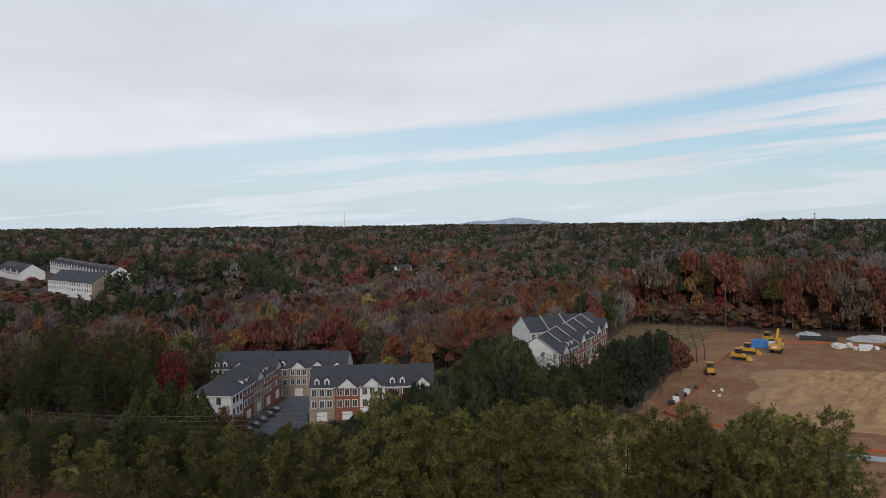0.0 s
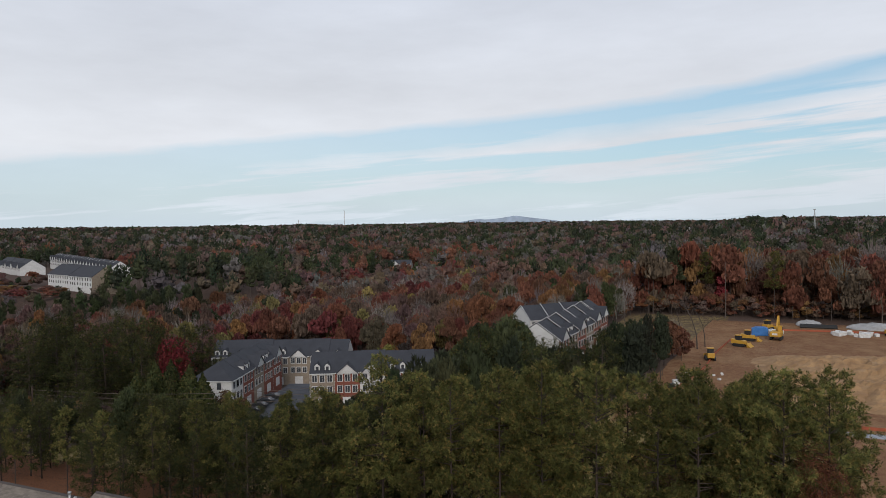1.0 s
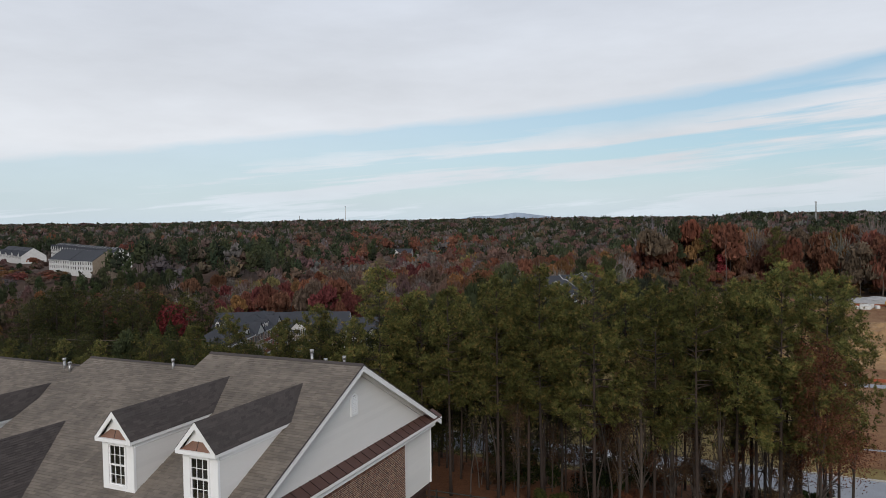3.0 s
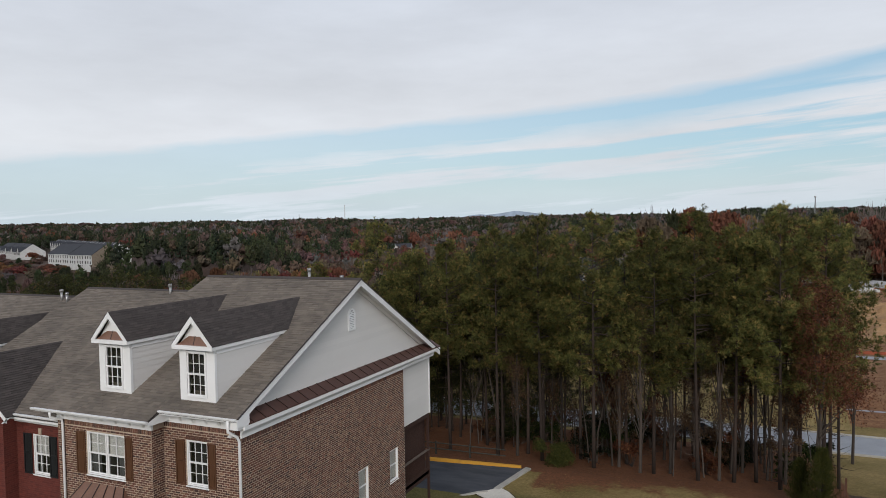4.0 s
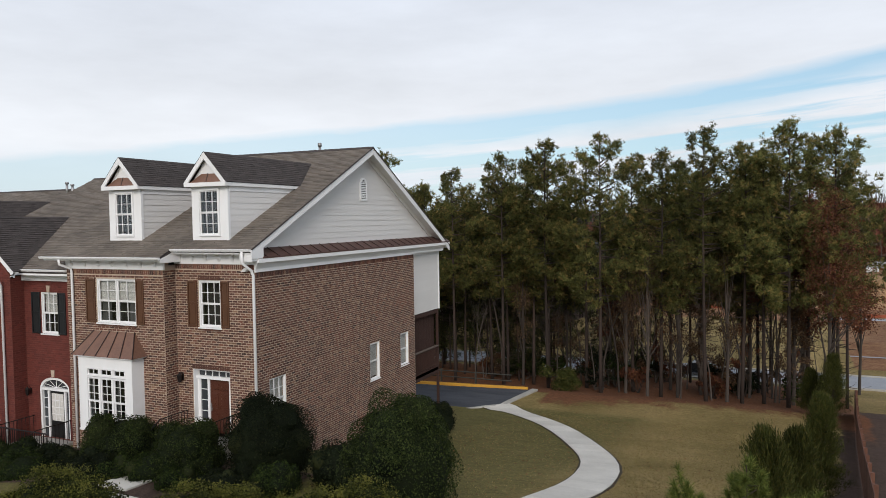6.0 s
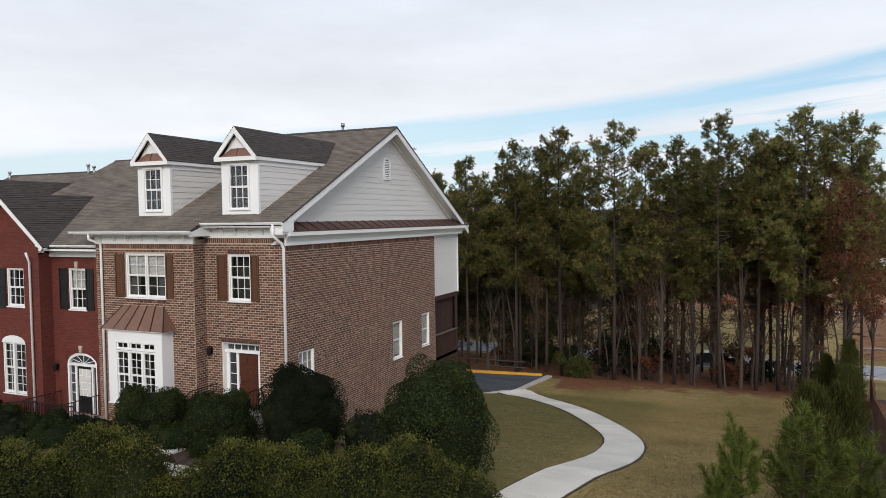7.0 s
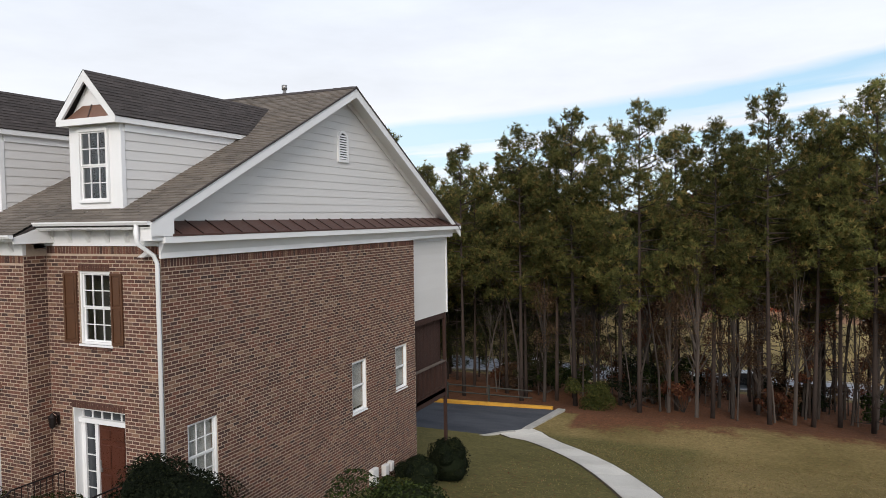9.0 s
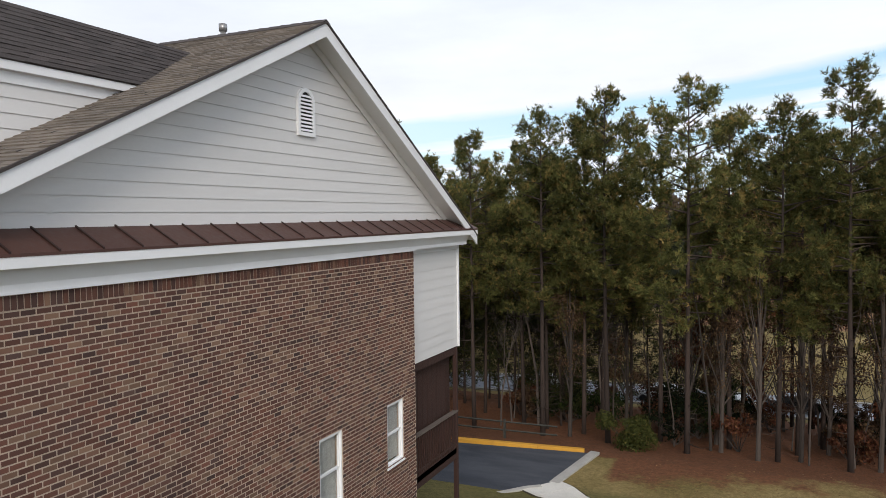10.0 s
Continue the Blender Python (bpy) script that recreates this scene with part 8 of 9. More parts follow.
def far_unit(w, depth, wall, storeys, front, label, gable_wall=None, both=False, hip=False, edge=False):
    """One terraced house: its front faces -y, its left end at x=0."""
    t = thing("terraced_house", label, "house", "distant terraces")
    H = storeys * 2.8
    part("wall", Geo().box(0, w, 0, depth, -8, H), M[wall], t)
    o, rz = 0.45, H + depth * 0.36
    if edge:
        for a, b in ((-o, 0), (depth + o, depth)):
            part("party_edge", Geo().prism([(-0.13, a, H + 0.08), (-0.13, a, H + 0.22), (-0.13, depth / 2, rz + 0.2), (-0.13, depth / 2, rz + 0.06)], (0.15, 0, 0)), M["white_far"], t)
    if hip:
        hx = depth * 0.42
        c = [(-o, -o, H), (w, -o, H), (w, depth + o, H), (-o, depth + o, H), (hx, depth / 2, rz), (w, depth / 2, rz)]
        part("roof", Geo().poly(c[0], c[1], c[5], c[4]).poly(c[2], c[3], c[4], c[5]).poly(c[3], c[0], c[4]).poly(c[3], c[2], c[1], c[0]).poly(c[1], c[2], c[5]), M["roof_far"], t)
        part("fascia", Geo().box(-o - 0.03, -o + 0.04, -o, depth + o, H - 0.2, H + 0.02), M["white_far"], t)
        far_window(t, w * 0.5, 2.8 * (storeys - 1) + 0.7, 1.1, 1.6, 0)
        part("side_window", Geo().box(-0.04, 0.05, depth * 0.25, depth * 0.25 + 1.1, H - 2.1, H - 0.5), M["glass_far"], t)
    else:
        part("roof", Geo().prism([(-0.02, -o, H - 0.15), (-0.02, -o, H + 0.05), (-0.02, depth / 2, rz), (-0.02, depth + o, H + 0.05), (-0.02, depth + o, H - 0.15), (-0.02, depth / 2, rz - 0.3)], (w + 0.04, 0, 0)), M["roof_far"], t)
    if gable_wall and not hip:
        part("gable_end", Geo().prism([(-0.015, 0, -3.5), (-0.015, depth, -3.5), (-0.015, depth, H), (-0.015, depth / 2, rz - 0.25), (-0.015, 0, H)], (0.2, 0, 0)), M[gable_wall], t)
        part("gable_end", Geo().prism([(w + 0.015, 0, -3.5), (w + 0.015, depth, -3.5), (w + 0.015, depth, H), (w + 0.015, depth / 2, rz - 0.25), (w + 0.015, 0, H)], (-0.2, 0, 0)), M[gable_wall], t)
    part("fascia", Geo().box(0, w, -o - 0.03, -o + 0.04, H - 0.2, H + 0.04), M["white_far"], t)
    if both:
        part("fascia", Geo().box(0, w, depth + o - 0.04, depth + o + 0.03, H - 0.2, H + 0.04), M["white_far"], t)
    if front == "gable":
        a, b, hg = w * 0.12, w * 0.88, w * 0.34
        part("front_gable", Geo().prism([(a, -0.5, H), (b, -0.5, H), ((a + b) / 2, -0.5, H + hg)], (0, 0.3, 0)), M["white_far"], t)
        m = (a + b) / 2
        for s, e in ((a - 0.4, 0), (b + 0.4, 0)):
            back = depth * 0.5
            part("gable_roof", Geo().prism([(s, -0.8, H - 0.1), (m, -0.8, H + hg + 0.22), (m, -0.8, H + hg + 0.05), (s, -0.8, H - 0.3)], (0, back, 0)), M["roof_far"], t)
    elif front == "dormers":
        for f in (0.3, 0.7):
            x = w * f
            d = part("dormer", Geo().prism([(x - 0.65, 0.5, H + 0.2), (x + 0.65, 0.5, H + 0.2), (x + 0.65, 0.5, H + 1.7), (x, 0.5, H + 2.4), (x - 0.65, 0.5, H + 1.7)], (0, 3.2, 0)), M["white_far"], t)
            part("dormer_roof", Geo().prism([(x - 0.8, 0.35, H + 1.65), (x, 0.35, H + 2.55), (x + 0.8, 0.35, H + 1.65), (x, 0.35, H + 2.4)], (0, 4.0, 0)), M["roof_far"], d)
            part("pane", Geo().box(x - 0.35, x + 0.35, 0.46, 0.5, H + 0.5, H + 1.6), M["glass_far"], d)
    for s in range(storeys):
        for f in (0.2, 0.5, 0.8):
            if s == 0 and f == 0.5:
                part("garage_door", Geo().box(w * 0.3, w * 0.7, -0.05, 0, 0, 2.3), M["white_far"], t)
            elif not (s == 0):
                far_window(t, w * f, s * 2.8 + 0.7, 1.1, 1.6, 0)
    if both:
        for s in range(1, storeys):
            for f in (0.25, 0.5, 0.75):
                win = part("window", Geo().box(w * f - 0.6, w * f + 0.6, depth, depth + 0.06, s * 2.8 + 0.6, s * 2.8 + 2.2), M["glass_far"], t)
    return t


KIND = {}


def terrace(x, y, turn, z, plan, storeys=3, w=7.6, depth=12.0, step=0.0, both=False, end="white_far", hip=False, edge=False):
    """A row of units from x, y along the direction turn (degrees); plan: (wall, front) each."""
    d = Vector((math.cos(radians(turn)), math.sin(radians(turn))))
    n = len(plan)
    for k, (wall, front) in enumerate(plan):
        key = (wall, front, storeys, w, depth, both, k in (0, n - 1), hip and k == 0, edge)
        m = pose(x + d.x * w * k, y + d.y * w * k, z + step * k + 0.12 * (k % 3), 0, 0, turn)
        if key in KIND:
            copy_thing(KIND[key], m)
        else:
            word = {"stone_far": "beige stone", "red_far": "red brick", "white_far": "white clad"}[wall]
            KIND[key] = far_unit(w, depth, wall, storeys, front, f"{word} terraced house with a charcoal roof", end if k in (0, n - 1) else None, both, hip and k == 0, edge)
            KIND[key].matrix_basis = m


S, B, W = "stone_far", "red_far", "white_far"
terrace(-154, 166, 23, -21.0, [(W, "dormers"), (S, "gable"), (W, "dormers"), (S, "dormers"), (S, "gable"), (S, "gable"), (B, "gable")], w=5.9)
terrace(-103.5, 144, 27, -17.8, [(S, "dormers"), (B, "gable"), (W, "gable"), (B, "dormers"), (S, "gable")], w=6.2)
terrace(-115.5, 129.7, 108, -17.6, [(W, "plain"), (B, "dormers"), (S, "gable"), (B, "dormers"), (B, "gable")], w=7.2, depth=10, hip=True)
terrace(-48.0, 172, 86, -11.0, [(B, "gable"), (S, "dormers"), (B, "gable"), (S, "dormers"), (B, "gable"), (B, "gable")], w=7.6, depth=12, step=0.25, edge=True)
terrace(-65, 202.5, 46, -10.6, [(W, "plain"), (W, "plain"), (W, "plain")], w=6.8, depth=11, both=True, edge=True)
terrace(-600.7, 455.5, -28, -10.3, [(W, "gable")] * 21, w=10.3, depth=14, both=True, storeys=3, edge=True, end="white_far")
terrace(-408, 306, -17, -10.1, [(W, "plain")] * 6, storeys=3, w=10.4, depth=17, both=True, end="stone_far")
terrace(-625, 363, -20, -12.4, [(W, "plain"), (W, "dormers")] * 5, storeys=2, w=10.4, depth=18, both=True)
terrace(-612, 412, -24, -10.2, [(W, "plain"), (W, "gable")] * 4, storeys=2, w=11, depth=18, both=True)
HOUSES = [(-295, 545), (-462, 777), (-528, 1185), (-308, 900), (-135, 1579), (-267, 645)]
for k, (x, y) in enumerate(HOUSES):
    terrace(x, y, 15 + 23 * k, gz(x, y) + 5, [(S, "gable"), (W, "plain")] if k % 2 == 0 else [(W, "gable")], storeys=2, w=9, depth=10, both=True)


def court_road():
    g = Geo()
    pts = [(-113.5, 122), (-101, 118), (-102.5, 142), (-108, 150), (-113, 168), (-124, 164), (-114, 131)]
    g.prism([(x, y, -18.5) for x, y in pts], (0, 0, 0.8))
    tagged(part("court_road", g, M["asphalt"], None), "asphalt court between distant brick terraces", "road", kind="structure")
    for k, (x, y) in enumerate(((-112.0, 130), (-113.5, 134.5), (-115, 139), (-116.5, 143.5), (-118, 148))):
        car(x, y, 20, "car_dark", "dark car parked outside the distant terrace")
        bpy.context.view_layer.update()


court_road()
for ob in [o for o in scene.collection.objects if o.get("label") == "dark car parked outside the distant terrace"]:
    ob.location.z = -17.65

# ---- woods ----
HUES = {
    "rust": (0.120, 0.053, 0.033), "orange": (0.155, 0.082, 0.036), "red": (0.105, 0.033, 0.029), "brown": (0.098, 0.068, 0.050), "grey": (0.140, 0.122, 0.112),
    "green": (0.040, 0.047, 0.023), "dark": (0.025, 0.032, 0.018), "yellow": (0.135, 0.108, 0.042), "mauve": (0.105, 0.066, 0.057),
}


def soup(sub):
    """The triangles of a unit ball, corner by corner."""
    bm = bmesh.new()
    bmesh.ops.create_icosphere(bm, subdivisions=sub, radius=1.0)
    tri = np.array([[v.co[:] for v in f.verts] for f in bm.faces])
    bm.free()
    return tri


BALLS = {1: soup(1), 2: soup(2)}


def lump(ball, centre, radii, rs, rough):
    """A ragged clump of foliage: a ball whose corners are pushed in and out."""
    d = BALLS[ball].reshape(-1, 3)
    w = rs.uniform(0, 6.28, 6)
    push = 1 + rough * (np.sin(d[:, 0] * 4.1 + w[0]) * np.sin(d[:, 1] * 3.7 + w[1]) + 0.8 * np.sin(d[:, 2] * 6.3 + d[:, 0] * 5.1 + w[2]) + 0.6 * np.sin(d[:, 1] * 11 + w[3]) * np.cos(d[:, 2] * 9 + w[4]))
    return (np.array(centre) + d * push[:, None] * np.array(radii)).reshape(-1, 3, 3)


def sprays(C, way, ln, wd, rs):
    """Three-cornered sprays of leaves or twigs from C along way."""
    side = unit(np.cross(way, rs.normal(size=way.shape)))
    return np.stack([C - side * wd[:, None], C + side * wd[:, None] * rs.uniform(0.4, 1.0, (len(C), 1)), C + way * ln[:, None]], 1)


def wood_shape(form, seed, ball, lobes, count, size):
    """One tree of the woods at a height and a radius of 1: triangles, and the tone of each."""
    rs = np.random.RandomState(seed)
    V, T = [], []
    if form == "bare":
        n = count
        for k in range(max(lobes, 3)):
            a, q = rs.uniform(0, 6.28), rs.uniform(0.2, 0.75)
            b = np.array([[0.0, 0.0, rs.uniform(0.2, 0.5)]])
            e = np.array([[math.cos(a) * q, math.sin(a) * q, rs.uniform(0.75, 1.0)]])
            V.append(sprays(b, e - b, np.ones(1), np.full(1, 0.03), rs))
            T.append(np.full(1, 1.25))
        d = unit(rs.normal(size=(n, 3)) * np.array([1, 1, 0.7]) + np.array([0, 0, 0.3]))
        C = np.array([0, 0, 0.55]) + d * (rs.uniform(0.25, 1.0, n) ** 0.6)[:, None] * np.array([0.9, 0.9, 0.36])
        way = unit(d * np.array([0.8, 0.8, 0.2]) + np.array([0, 0, 0.25]) + rs.normal(scale=0.2, size=(n, 3)))
        V.append(sprays(C, way, size * rs.uniform(0.9, 2.2, n), size * rs.uniform(0.06, 0.16, n), rs))
        T.append(rs.uniform(0.75, 1.3, n))
        return np.concatenate(V), np.concatenate(T)
    L = []
    for k in range(lobes):
        a = 2.4 * k + rs.uniform(-0.5, 0.5)
        if form == "pine":
            f = 0.36 + 0.58 * (k + 0.5) / lobes
            q = rs.uniform(0.1, 0.55) * (1.08 - f) ** 0.5
            r = rs.uniform(0.36, 0.52) * (1.12 - f) ** 0.35
            L.append((math.cos(a) * q, math.sin(a) * q, f, r, r, rs.uniform(0.09, 0.14)))
        else:
            f = rs.uniform(0.18, 0.86) if k else 0.78
            q = rs.uniform(0.3, 0.62) * (1.15 - abs(f - 0.5)) if k else 0.0
            r = rs.uniform(0.34, 0.52)
            L.append((math.cos(a) * q, math.sin(a) * q, f, r, r, r * rs.uniform(0.28, 0.40)))
    area = np.array([l[3] * l[5] for l in L])
    for l, c in zip(L, np.maximum((count * area / area.sum()).astype(int), 2)):
        tone = rs.uniform(0.8, 1.2)
        if ball:
            body = lump(ball, l[:3], np.array(l[3:]) * (0.60 if form == "pine" else 0.60 if ball == 2 else 0.76), rs, 0.17)
            V.append(body)
            T.append(np.full(len(body), tone * 0.92))
        d = unit(rs.normal(size=(c, 3)))
        d[:, 2] = np.where(d[:, 2] < -0.3, -d[:, 2], d[:, 2])
        C = np.array(l[:3]) + d * np.array(l[3:]) * rs.uniform(0.72, 1.02, c)[:, None]
        up = 0.9 if form == "pine" else 0.25
        way = unit(d + np.array([0, 0, up]) + rs.normal(scale=0.5, size=(c, 3)))
        way[:, 2] *= 0.4
        long, wide = ((0.8, 1.7), (0.22, 0.42)) if form == "pine" else ((0.7, 1.4), (0.40, 0.75))
        V.append(sprays(C, way, size * rs.uniform(*long, c), size * rs.uniform(*wide, c), rs))
        T.append(tone * rs.uniform(0.82, 1.22, c))
    return np.concatenate(V), np.concatenate(T)


def woods(name, label, trees, ball, lobes, count, size, stems=True):
    """trees: array of x, y, z, height, radius, kind; one mesh of crowns, and one of stems."""
    rs = np.random.RandomState(len(trees))
    names = list(HUES)
    form = np.array([{"green": 1, "dark": 1, "grey": 2}.get(names[int(k)], 0) for k in trees[:, 5]])
    twiggy = np.isin(trees[:, 5], [names.index("mauve"), names.index("brown")]) & (rs.uniform(size=len(trees)) < 0.16)
    form[twiggy] = 2
    hue = np.array([HUES[names[int(k)]] for k in trees[:, 5]]) * rs.uniform(0.88, 1.38, (len(trees), 1)) * (1 + rs.uniform(-0.1, 0.1, (len(trees), 3)))
    if ball == 1:
        hue[form == 2] *= 0.72
        form[form == 2] = 0
    turn = rs.uniform(0, 6.28, len(trees))
    V, T = [], []
    for f, word in enumerate(("leafy", "pine", "bare")):
        for k in range(5):
            pick = np.where((form == f) & (np.arange(len(trees)) % 5 == k))[0]
            if not len(pick):
                continue
            P, tone = wood_shape(word, 500 + 10 * f + k, ball, lobes, count, size / 4.8)
            t, c, s = trees[pick], np.cos(turn[pick])[:, None, None], np.sin(turn[pick])[:, None, None]
            r, h = t[:, 4][:, None, None], t[:, 3][:, None, None]
            V.append(np.stack([t[:, 0][:, None, None] + (P[None, :, :, 0] * c - P[None, :, :, 1] * s) * r, t[:, 1][:, None, None] + (P[None, :, :, 0] * s + P[None, :, :, 1] * c) * r, t[:, 2][:, None, None] + P[None, :, :, 2] * h], -1).reshape(-1, 3))
            col = hue[pick][:, None, :] * tone[None, :, None]
            col = np.concatenate([col, np.ones((*col.shape[:2], 1))], -1)
            T.append(np.repeat(col.reshape(-1, 4), 3, 0))
    ob = new(name, cards_mesh(name, np.concatenate(V), 3, M["woods"], np.concatenate(T)))
    tagged(ob, label, "woods", kind="stuff")
    if stems:
        h = trees[:, 3][:, None]
        w = 0.010 * h
        n = len(trees)
        b = trees[:, :3] - np.array([0, 0, 0.5])
        t = b + np.concatenate([rs.normal(scale=0.25, size=(n, 2)), np.zeros((n, 1))], 1) + np.array([0, 0, 0.9]) * h
        o = [b + w * np.array(v) for v in ((1, 0, 0), (-0.5, 0.86, 0), (-0.5, -0.86, 0))]
        S = np.stack([np.stack([o[i], o[(i + 1) % 3], t], 1) for i in range(3)], 1).reshape(-1, 3)
        part("stems", cards_mesh("stems", S, 3, M["twigs"]), None, ob, "grey-brown stems")
    return ob


def clear(x, y):
    """Ground kept free of trees: houses, road and site."""
    site = (x > -22 + 0.055 * (y - 140)) & (x < 150) & (y > 84) & (y < 282)
    site |= (x > -45) & (x < 0) & (y > 222) & (y < 300) & (y < 300 + (x + 20) * 1.0)
    court = (x > -162) & (x < -72) & (y > 122) & (y < 200) & ~((x < -138) & (y < 160)) & ~((x > -98) & (y < 138)) & ~((x > -110) & (y > 186))
    block = (x > -76) & (x < -36) & (y > 166) & (y < 224) & ~((x < -62) & (y < 192))
    v = (x + 612) * 0.883 - (y - 478) * 0.469
    u = (x + 612) * 0.469 + (y - 478) * 0.883
    left = (v > -10) & (v < 300) & (u > -70) & (u < 20)
    for px, py, turn, run in ((-408, 306, -17, 64), (-625, 363, -20, 106), (-612, 412, -24, 90)):
        c, e = math.cos(radians(turn)), math.sin(radians(turn))
        v, u = (x - px) * c + (y - py) * e, -(x - px) * e + (y - py) * c
        left |= (v > -6) & (v < run + 5) & (u > -16) & (u < 22)
    for px, py in HOUSES:
        left |= np.hypot(x - px, y - py + 4) < 15
    road = (y > 70) & (y < 90) & (x > -34)
    near = (y < 72)
    return site | court | block | left | road | near


MIX = {
    "belt": "green green green dark dark dark green green",
    "left": "mauve rust brown grey mauve brown green red brown orange",
    "pines": "dark green dark green dark green dark brown grey green",
    "rusty": "rust orange rust brown mauve grey red brown yellow rust mauve",
    "twigs": "grey mauve grey brown grey mauve brown grey rust brown",
    "edge": "rust brown rust orange brown rust grey rust green brown",
    "mid_green": "green dark green dark mauve green brown dark rust grey",
    "mid_red": "mauve brown rust green grey dark rust mauve green brown",
    "mid_brown": "brown grey mauve brown green grey dark brown mauve dark",
    "far": "dark green brown dark grey green dark mauve green dark",
}


def kinds(x, y, rs):
    """Which trees grow where: rusty hardwoods in drifts, pines between."""
    names = list(HUES)
    out = np.empty(len(x), int)
    for i in range(len(x)):
        a, b = float(x[i]), float(y[i])
        r = math.hypot(a, b)
        depth = -0.405 * (a + 1.8) + 0.9145 * (b + 3.4)
        across = (0.9145 * (a + 1.8) + 0.405 * (b + 3.4)) / depth
        big = noise.noise(Vector((a / 75, b / 110, 5.0)))
        if b < 178 and a > -118 and r < 215:
            mix = "belt"
        elif across > 0.04 and r < 440:
            mix = "edge"
        elif across < -0.41 and r < 400:
            mix = "left"
        elif across < -0.24 and 320 < r < 680:
            mix = "pines" if big > -0.28 else "rusty"
        elif r < 400:
            mix = "rusty" if big > -0.3 else "twigs"
        elif -0.2 < across < 0.07 and r < 560:
            mix = "twigs" if big > -0.15 else "rusty"
        elif r < 1000:
            mix = "mid_green" if across < -0.1 and big > -0.2 else "mid_red" if across < 0.1 else "mid_brown" if big > -0.2 else "pines"
        else:
            mix = "far" if big > -0.25 else "mid_brown"
        pick = MIX[mix].split()
        s = 1.0 if r < 430 else 1.7
        drift = 0.5 + 0.8 * noise.noise(Vector((a / (21 * s), b / (30 * s), 3.0))) + rs.uniform(-0.2, 0.2)
        word = pick[int(min(max(drift, 0.0), 0.999) * len(pick))] if rs.uniform() < 0.78 else pick[rs.randint(len(pick))]
        out[i] = names.index(word)
    return out


def scatter(r0, r1, spacing, seed, lo=-42, hi=0.0):
    """Jittered places in the wedge that the camera can see, from r0 to r1."""
    rs = np.random.RandomState(seed)
    s = spacing
    X, Y = np.meshgrid(np.arange(-r1 * 0.95, r1 * 0.42, s), np.arange(60, r1, s))
    X, Y = X.ravel() + rs.uniform(-0.45, 0.45, X.size) * s, Y.ravel() + rs.uniform(-0.45, 0.45, Y.size) * s
    r, a = np.hypot(X, Y + 3), np.degrees(np.arctan2(X + 1.8, Y + 3))
    ok = (r > r0) & (r < r1) & (a > -64) & (a < 17) & ~clear(X, Y)
    return X[ok], Y[ok], rs


def plant(r0, r1, spacing, seed, shape, name, label, hts=(13, 20), wide=1.0, stems=True):
    x, y, rs = scatter(r0, r1, spacing, seed)
    k = kinds(x, y, rs)
    h = rs.uniform(*hts, len(x))
    h = h * np.array([1 + 0.35 * noise.noise(Vector((a / 40, b / 60, 1.0))) for a, b in zip(x, y)])
    edge = (x > -45) & (y > 270) & (y < 340)
    h = np.where(edge, h * 1.38, h)
    cap = np.array([canopy_cap(a, b) for a, b in zip(x, y)]) + rs.uniform(-2.0, 0.4, len(x)) - land(x, y)
    h = np.where(np.hypot(x, y) < 222, np.minimum(h, np.maximum(cap, 2.0)), h)
    along, over = 0.883 * (x + 490) - 0.469 * (y - 370), 0.469 * (x + 490) + 0.883 * (y - 370)
    below = (np.abs(along) < 210) & (over < -10) & (over > -140)
    h = np.where(below, np.clip(-7.0 + rs.uniform(-3, 2, len(x)) - land(x, y), 3, h), h)
    rad = np.clip(h, 9, 40) * rs.uniform(0.24, 0.36, len(x)) * wide
    woods(name, label, np.stack([x, y, land(x, y), h, rad, k], -1), *shape, stems)


plant(80, 260, 7.0, 1, (2, 8, 1000, 0.50), "near_woods", "mixed autumn woods of pine and rusty hardwoods in the valley")
plant(260, 430, 8.2, 2, (2, 6, 560, 0.66), "valley_woods", "rust, red and grey autumn hardwoods with dark pines between")
plant(430, 900, 11.5, 3, (1, 7, 70, 1.15), "middle_woods", "autumn woods across the middle distance", wide=1.35)
plant(900, 1900, 17, 4, (1, 3, 18, 2.2), "far_woods", "far woods of dark pine and bare hardwood", (13, 20), 1.6, False)
plant(1900, 4300, 40, 5, (1, 2, 10, 4.0), "horizon_woods", "woods along the horizon", (9, 15), 4.2, False)


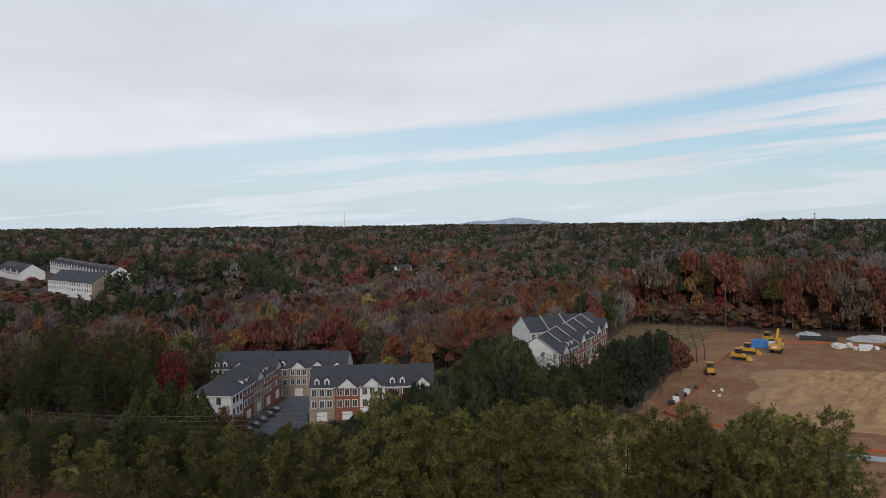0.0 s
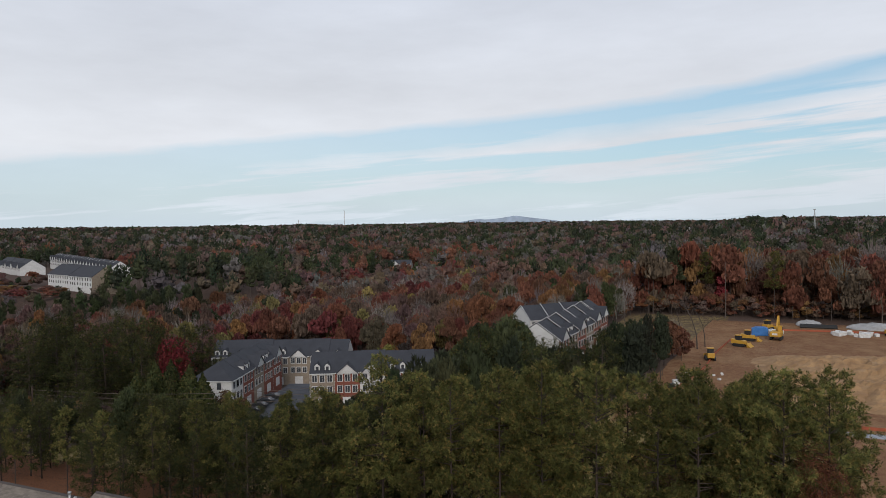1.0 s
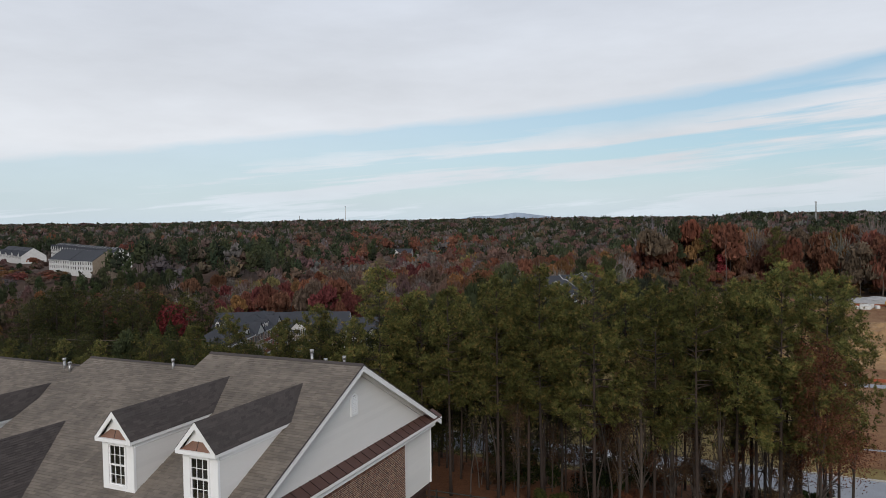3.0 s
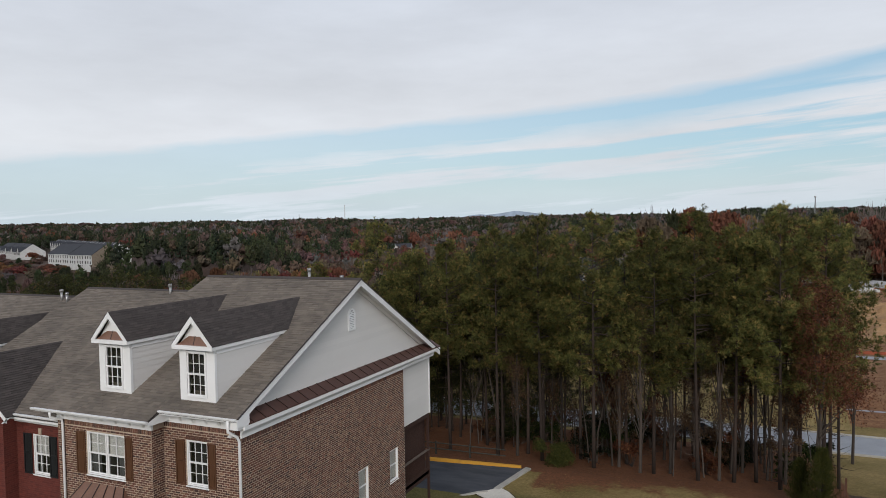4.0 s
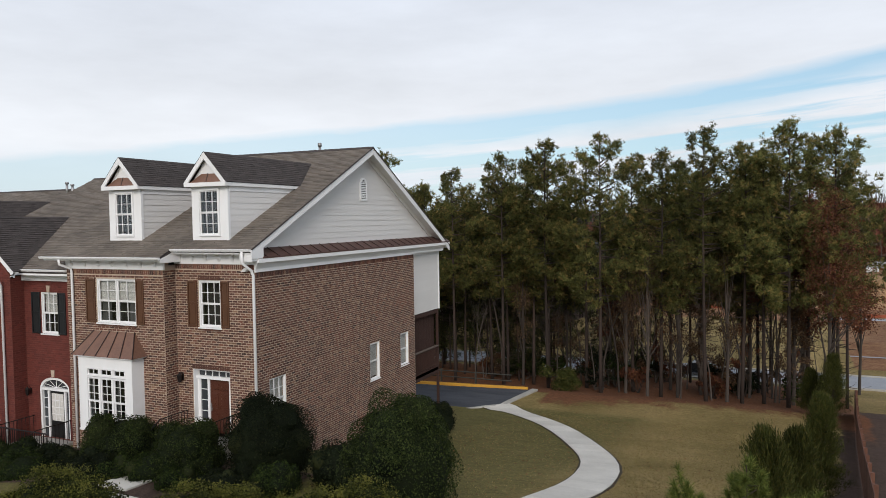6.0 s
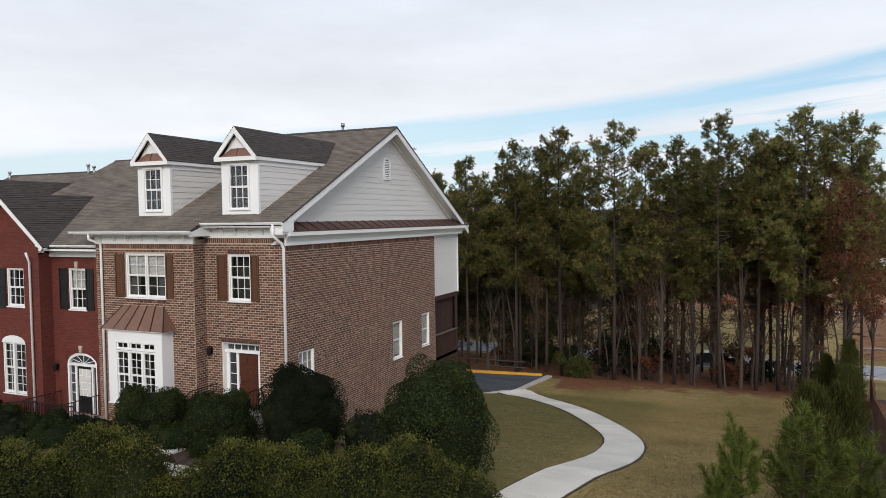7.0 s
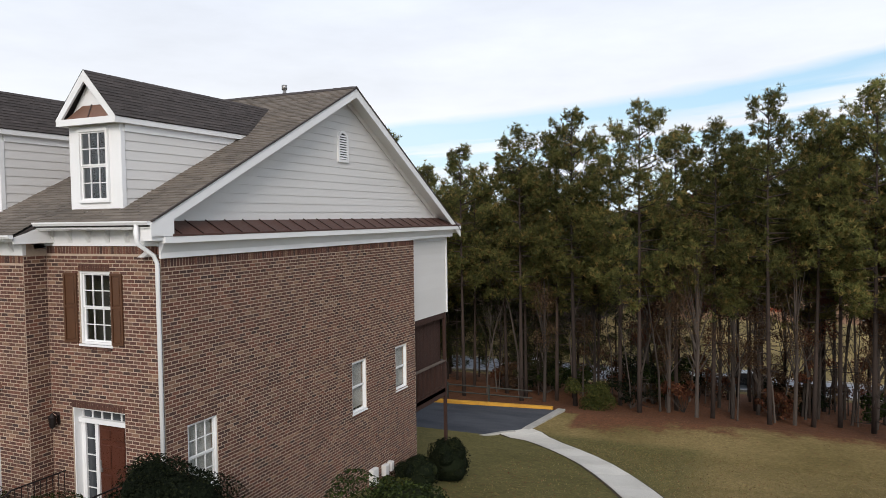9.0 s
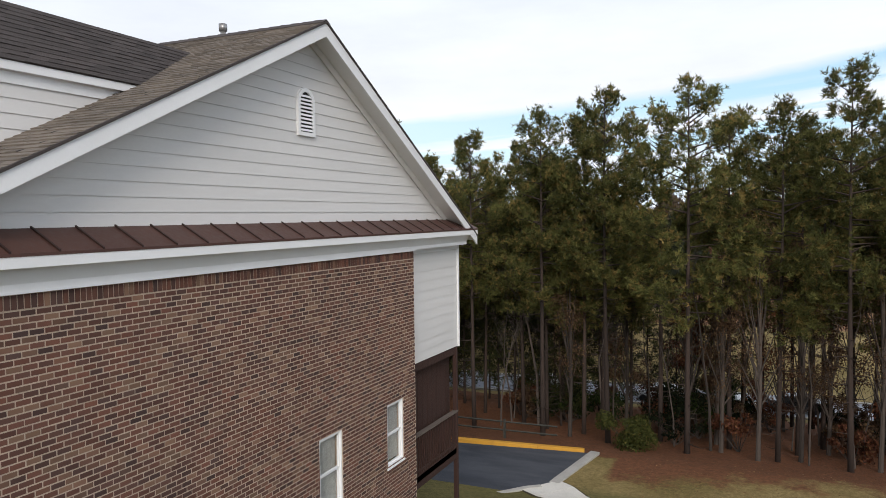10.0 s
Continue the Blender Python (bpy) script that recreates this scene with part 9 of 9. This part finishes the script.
def extra_trees():
    """Single trees that stand out of the woods."""
    rs = random.Random(2)
    for k in range(34):
        x, y = rs.uniform(-196, -134), rs.uniform(106, 146)
        top = np.interp(x, [-196, -170, -158, -144, -134], [1.5, 3.5, 5.5, 4.5, 0.0]) - rs.uniform(0, 4.5) - (146 - y) * 0.05
        pine(x, y, top, 6 + k % 4, rs.uniform(0, 6), "tall dark pine in the valley", rs.uniform(1.1, 1.5))
    for k, (x, y, top) in enumerate(((-28, 186, 2.7), (-31, 180, 2.0), (-34, 176, 1.5), (-38, 172, 1.0), (-44, 168, 0.5), (-50, 165, 0.8), (-25, 192, 2.0), (-24, 182, 1.0), (-70, 172, 3.5), (-75, 176, 4.0), (-66, 166, 1.5), (-30, 170, 0.0), (-26, 172, 0.0), (-36, 164, -0.5), (-56, 168, 1.0), (-61, 172, 1.5), (-52, 160, 0.0), (-47, 163.5, -0.5), (-43, 165, -1.0), (-55, 163, 0.0), (-40, 166, -1.0))):
        pine(x, y, min(top, canopy_cap(x, y) + (3.0 if -60 < x < -42 else 5.5 if x > -42 else 0.8)), 6 + k % 4, rs.uniform(0, 6), "young pine beside the building site", 1.2)
    n = 0
    while n < 52:
        depth, across = rs.uniform(84, 165), rs.uniform(-0.10, 0.31)
        x, y = -1.8 + 0.9145 * across * depth - 0.405 * depth, -3.4 + 0.405 * across * depth + 0.9145 * depth
        if x < -24 + 0.055 * (y - 140) and y > 91 and not bool(clear(np.array(x), np.array(y))):
            pine(x, y, canopy_cap(x, y) - rs.uniform(0.0, 3.5), 6 + n % 4, rs.uniform(0, 6.28), "dark pine in the hollow beside the building site", rs.uniform(1.0, 1.35))
            n += 1
    leafy_tree(-137, 134, -3.5, 5.6, M["red_leaf"], "crimson maple in the valley", 81, 9000, 0.24, low=0.15, fat=2.0)
    for k, (x, y, top, r) in enumerate(((-115.5, 111, -0.6, 4.4), (-111.5, 112, -1.6, 4.0), (-119.0, 110, -0.8, 4.0), (-122.0, 108, -2.5, 3.8), (-108.8, 113, -3.5, 3.6), (-116.5, 106, -3.5, 4.0))):
        cedar(x, y, top, r, 200 + k, "dense dark cedar in the valley")
    leafy_tree(-108.0, 118.8, -8.6, 3.8, M["brown_leaf"], "brown-leaved tree before the brick terrace", 85, 2600, 0.2, low=0.2)
    leafy_tree(-103.5, 118.0, -9.6, 3.4, M["brown_leaf"], "brown-leaved tree before the brick terrace", 86, 2200, 0.2, low=0.2)
    leafy_tree(-16.3, 301, 4.5, 4.0, M["red_leaf"], "crimson maple at the edge of the far woods", 82, 3000, 0.35)
    leafy_tree(-23.5, 196, 0.0, 3.0, M["rust_leaf"], "orange-leaved tree beside the building site", 83, 2500, 0.25)
    leafy_tree(-104, 185, -9.0, 4.5, leaf_material("lime_leaves", (0.12, 0.12, 0.03), (0.2, 0.18, 0.05)), "yellow-green tree behind the brick terrace", 84, 3500, 0.25)
    for x, y, s in ((-18.2, 209, 1.7), (-16.5, 214, 1.3), (-24, 215, 1.2)):
        t = thing("bare_tree", "pale leafless tree beside the building site", "tree", at=Matrix.LocRotScale((x, y, gz(x, y) - 0.2), Euler((0, 0, x)), (s * 1.4, s * 1.4, s)))
        part("trunk", BARE[int(y) % 4], None, t)
    t = thing("dead_tree", "pale bare snag at the edge of the far woods", "tree", at=pose(-14.0, 281, gz(-14.0, 281)))
    part("trunk", Geo().tube([(0, 0, -0.5), (0.2, 0, 9), (-0.1, 0.1, 16), (0.15, 0, 21)], [0.22, 0.16, 0.11, 0.04], 7).tube([(0, 0, 15), (1.1, 0, 17.2)], [0.06, 0.02], 4).tube([(0, 0, 17.5), (-0.9, 0.2, 19)], [0.05, 0.02], 4), M["bark_grey"], t)
    pine(2.5, 281, 15.5, 2, 1.0, "tall slender pine before the far woods")
    pine(-22.0, 300, 14.0, 5, 2.0, "tall slender pine before the far woods")
    E = np.array([(rs.uniform(-46, 130), rs.uniform(282, 296), 0, rs.uniform(4, 9), rs.uniform(2, 3.4), rs.choice((0, 0, 3, 3, 1))) for _ in range(280)])
    E[:, 2] = land(E[:, 0], E[:, 1])
    F = np.array([(-420 + 66 * (k + rs.random()) / 30, 262 + 26 * rs.random(), 0, 0, rs.uniform(3.0, 4.5), rs.choice((0, 3, 5, 6, 8, 8, 1))) for k in range(30)])
    F[:, 2] = land(F[:, 0], F[:, 1])
    F[:, 3] = np.maximum(-13.0 + np.array([rs.uniform(-3, 3.5) for _ in F]) - F[:, 2], 4.0)
    G = np.array([(-545 + 118 * (k + rs.random()) / 46, 292 + 26 * rs.random(), 0, 0, rs.uniform(3.2, 5.0), rs.choice((0, 3, 5, 6, 8, 8, 1))) for k in range(46)])
    G[:, 2] = land(G[:, 0], G[:, 1])
    G[:, 3] = np.maximum(-4.0 + np.array([rs.uniform(-3, 3.5) for _ in G]) - G[:, 2], 4.0)
    F = np.concatenate([F, G])
    woods("court_edge_trees", "autumn trees below the distant white houses", F, 2, 6, 380, 0.78)
    woods("wood_edge_brush", "brown brush along the edge of the far woods", E, 1, 3, 160, 0.6)


extra_trees()


def power_line():
    """Three thin cables strung between poles hidden in the trees."""
    t = thing("power_line", "three thin black overhead cables across the trees", "cable")
    a, b = Vector((-108, 74, 1.6)), Vector((-50, 88, 4.8))
    for k in range(3):
        pts = []
        for i in range(13):
            f = i / 12
            p = a.lerp(b, f)
            pts.append((p.x, p.y + 0.5 * k, p.z - 0.9 * k - 5.2 * f * (1 - f)))
        part("cable", Geo().tube(pts, [0.03] * 13, 5), M["rail_top"], t)
    for p in (a, b):
        part("pole", Geo().tube([(p.x, p.y, gz(p.x, p.y) - 0.5), (p.x, p.y, p.z + 0.6)], [0.16, 0.11], 8), M["bark"], t)


power_line()


def masts_and_hills():
    for x, y, h, label in ((-1186, 1918, 62, "thin lattice mast on the skyline"), (-1330, 1880, 30, "small mast on the skyline"), (70, 1200, 38, "pale mast over the far woods")):
        z = gz(x, y)
        t = thing("mast", label, "mast", at=pose(x, y, z))
        g = Geo()
        for a in (0, 2.1, 4.2):
            g.tube([(math.cos(a) * 1.4, math.sin(a) * 1.4, 0), (math.cos(a) * 0.5, math.sin(a) * 0.5, h)], [0.45, 0.35], 4)
        part("lattice", g, M["metal_pipe"], t)
        part("platform", Geo().tube([(0, 0, h), (0, 0, h + 1.6)], [1.6, 1.6], 8), M["metal_pipe"], t)
    # low hills far beyond, with distance haze put into their blue colour
    g = Geo()
    rs = random.Random(9)
    prof = [(-330, 0), (-280, 14), (-235, 26), (-190, 32), (-150, 26), (-110, 30), (-60, 38), (-10, 50), (30, 60), (60, 58), (95, 50), (140, 40), (190, 30), (260, 16), (340, 0)]
    c = Vector((-1415, 4190))
    d = Vector((0.95, 0.31)).normalized()
    pts = []
    for s, z in prof:
        p = c + d * s * 0.95
        pts.append((p.x, p.y, 26 + z * 0.6))
    bot = [(p[0], p[1], -40) for p in pts]
    for a, b, e, f in zip(pts, pts[1:], bot[1:], bot):
        g.poly(f, e, b, a)
        g.poly(a, b, (b[0] - 60, b[1] + 140, -30), (a[0] - 60, a[1] + 140, -30))
    tagged(part("hills", g, M["hill"], None), "low hills on the horizon, coloured blue for haze", "hills", kind="structure")


masts_and_hills()
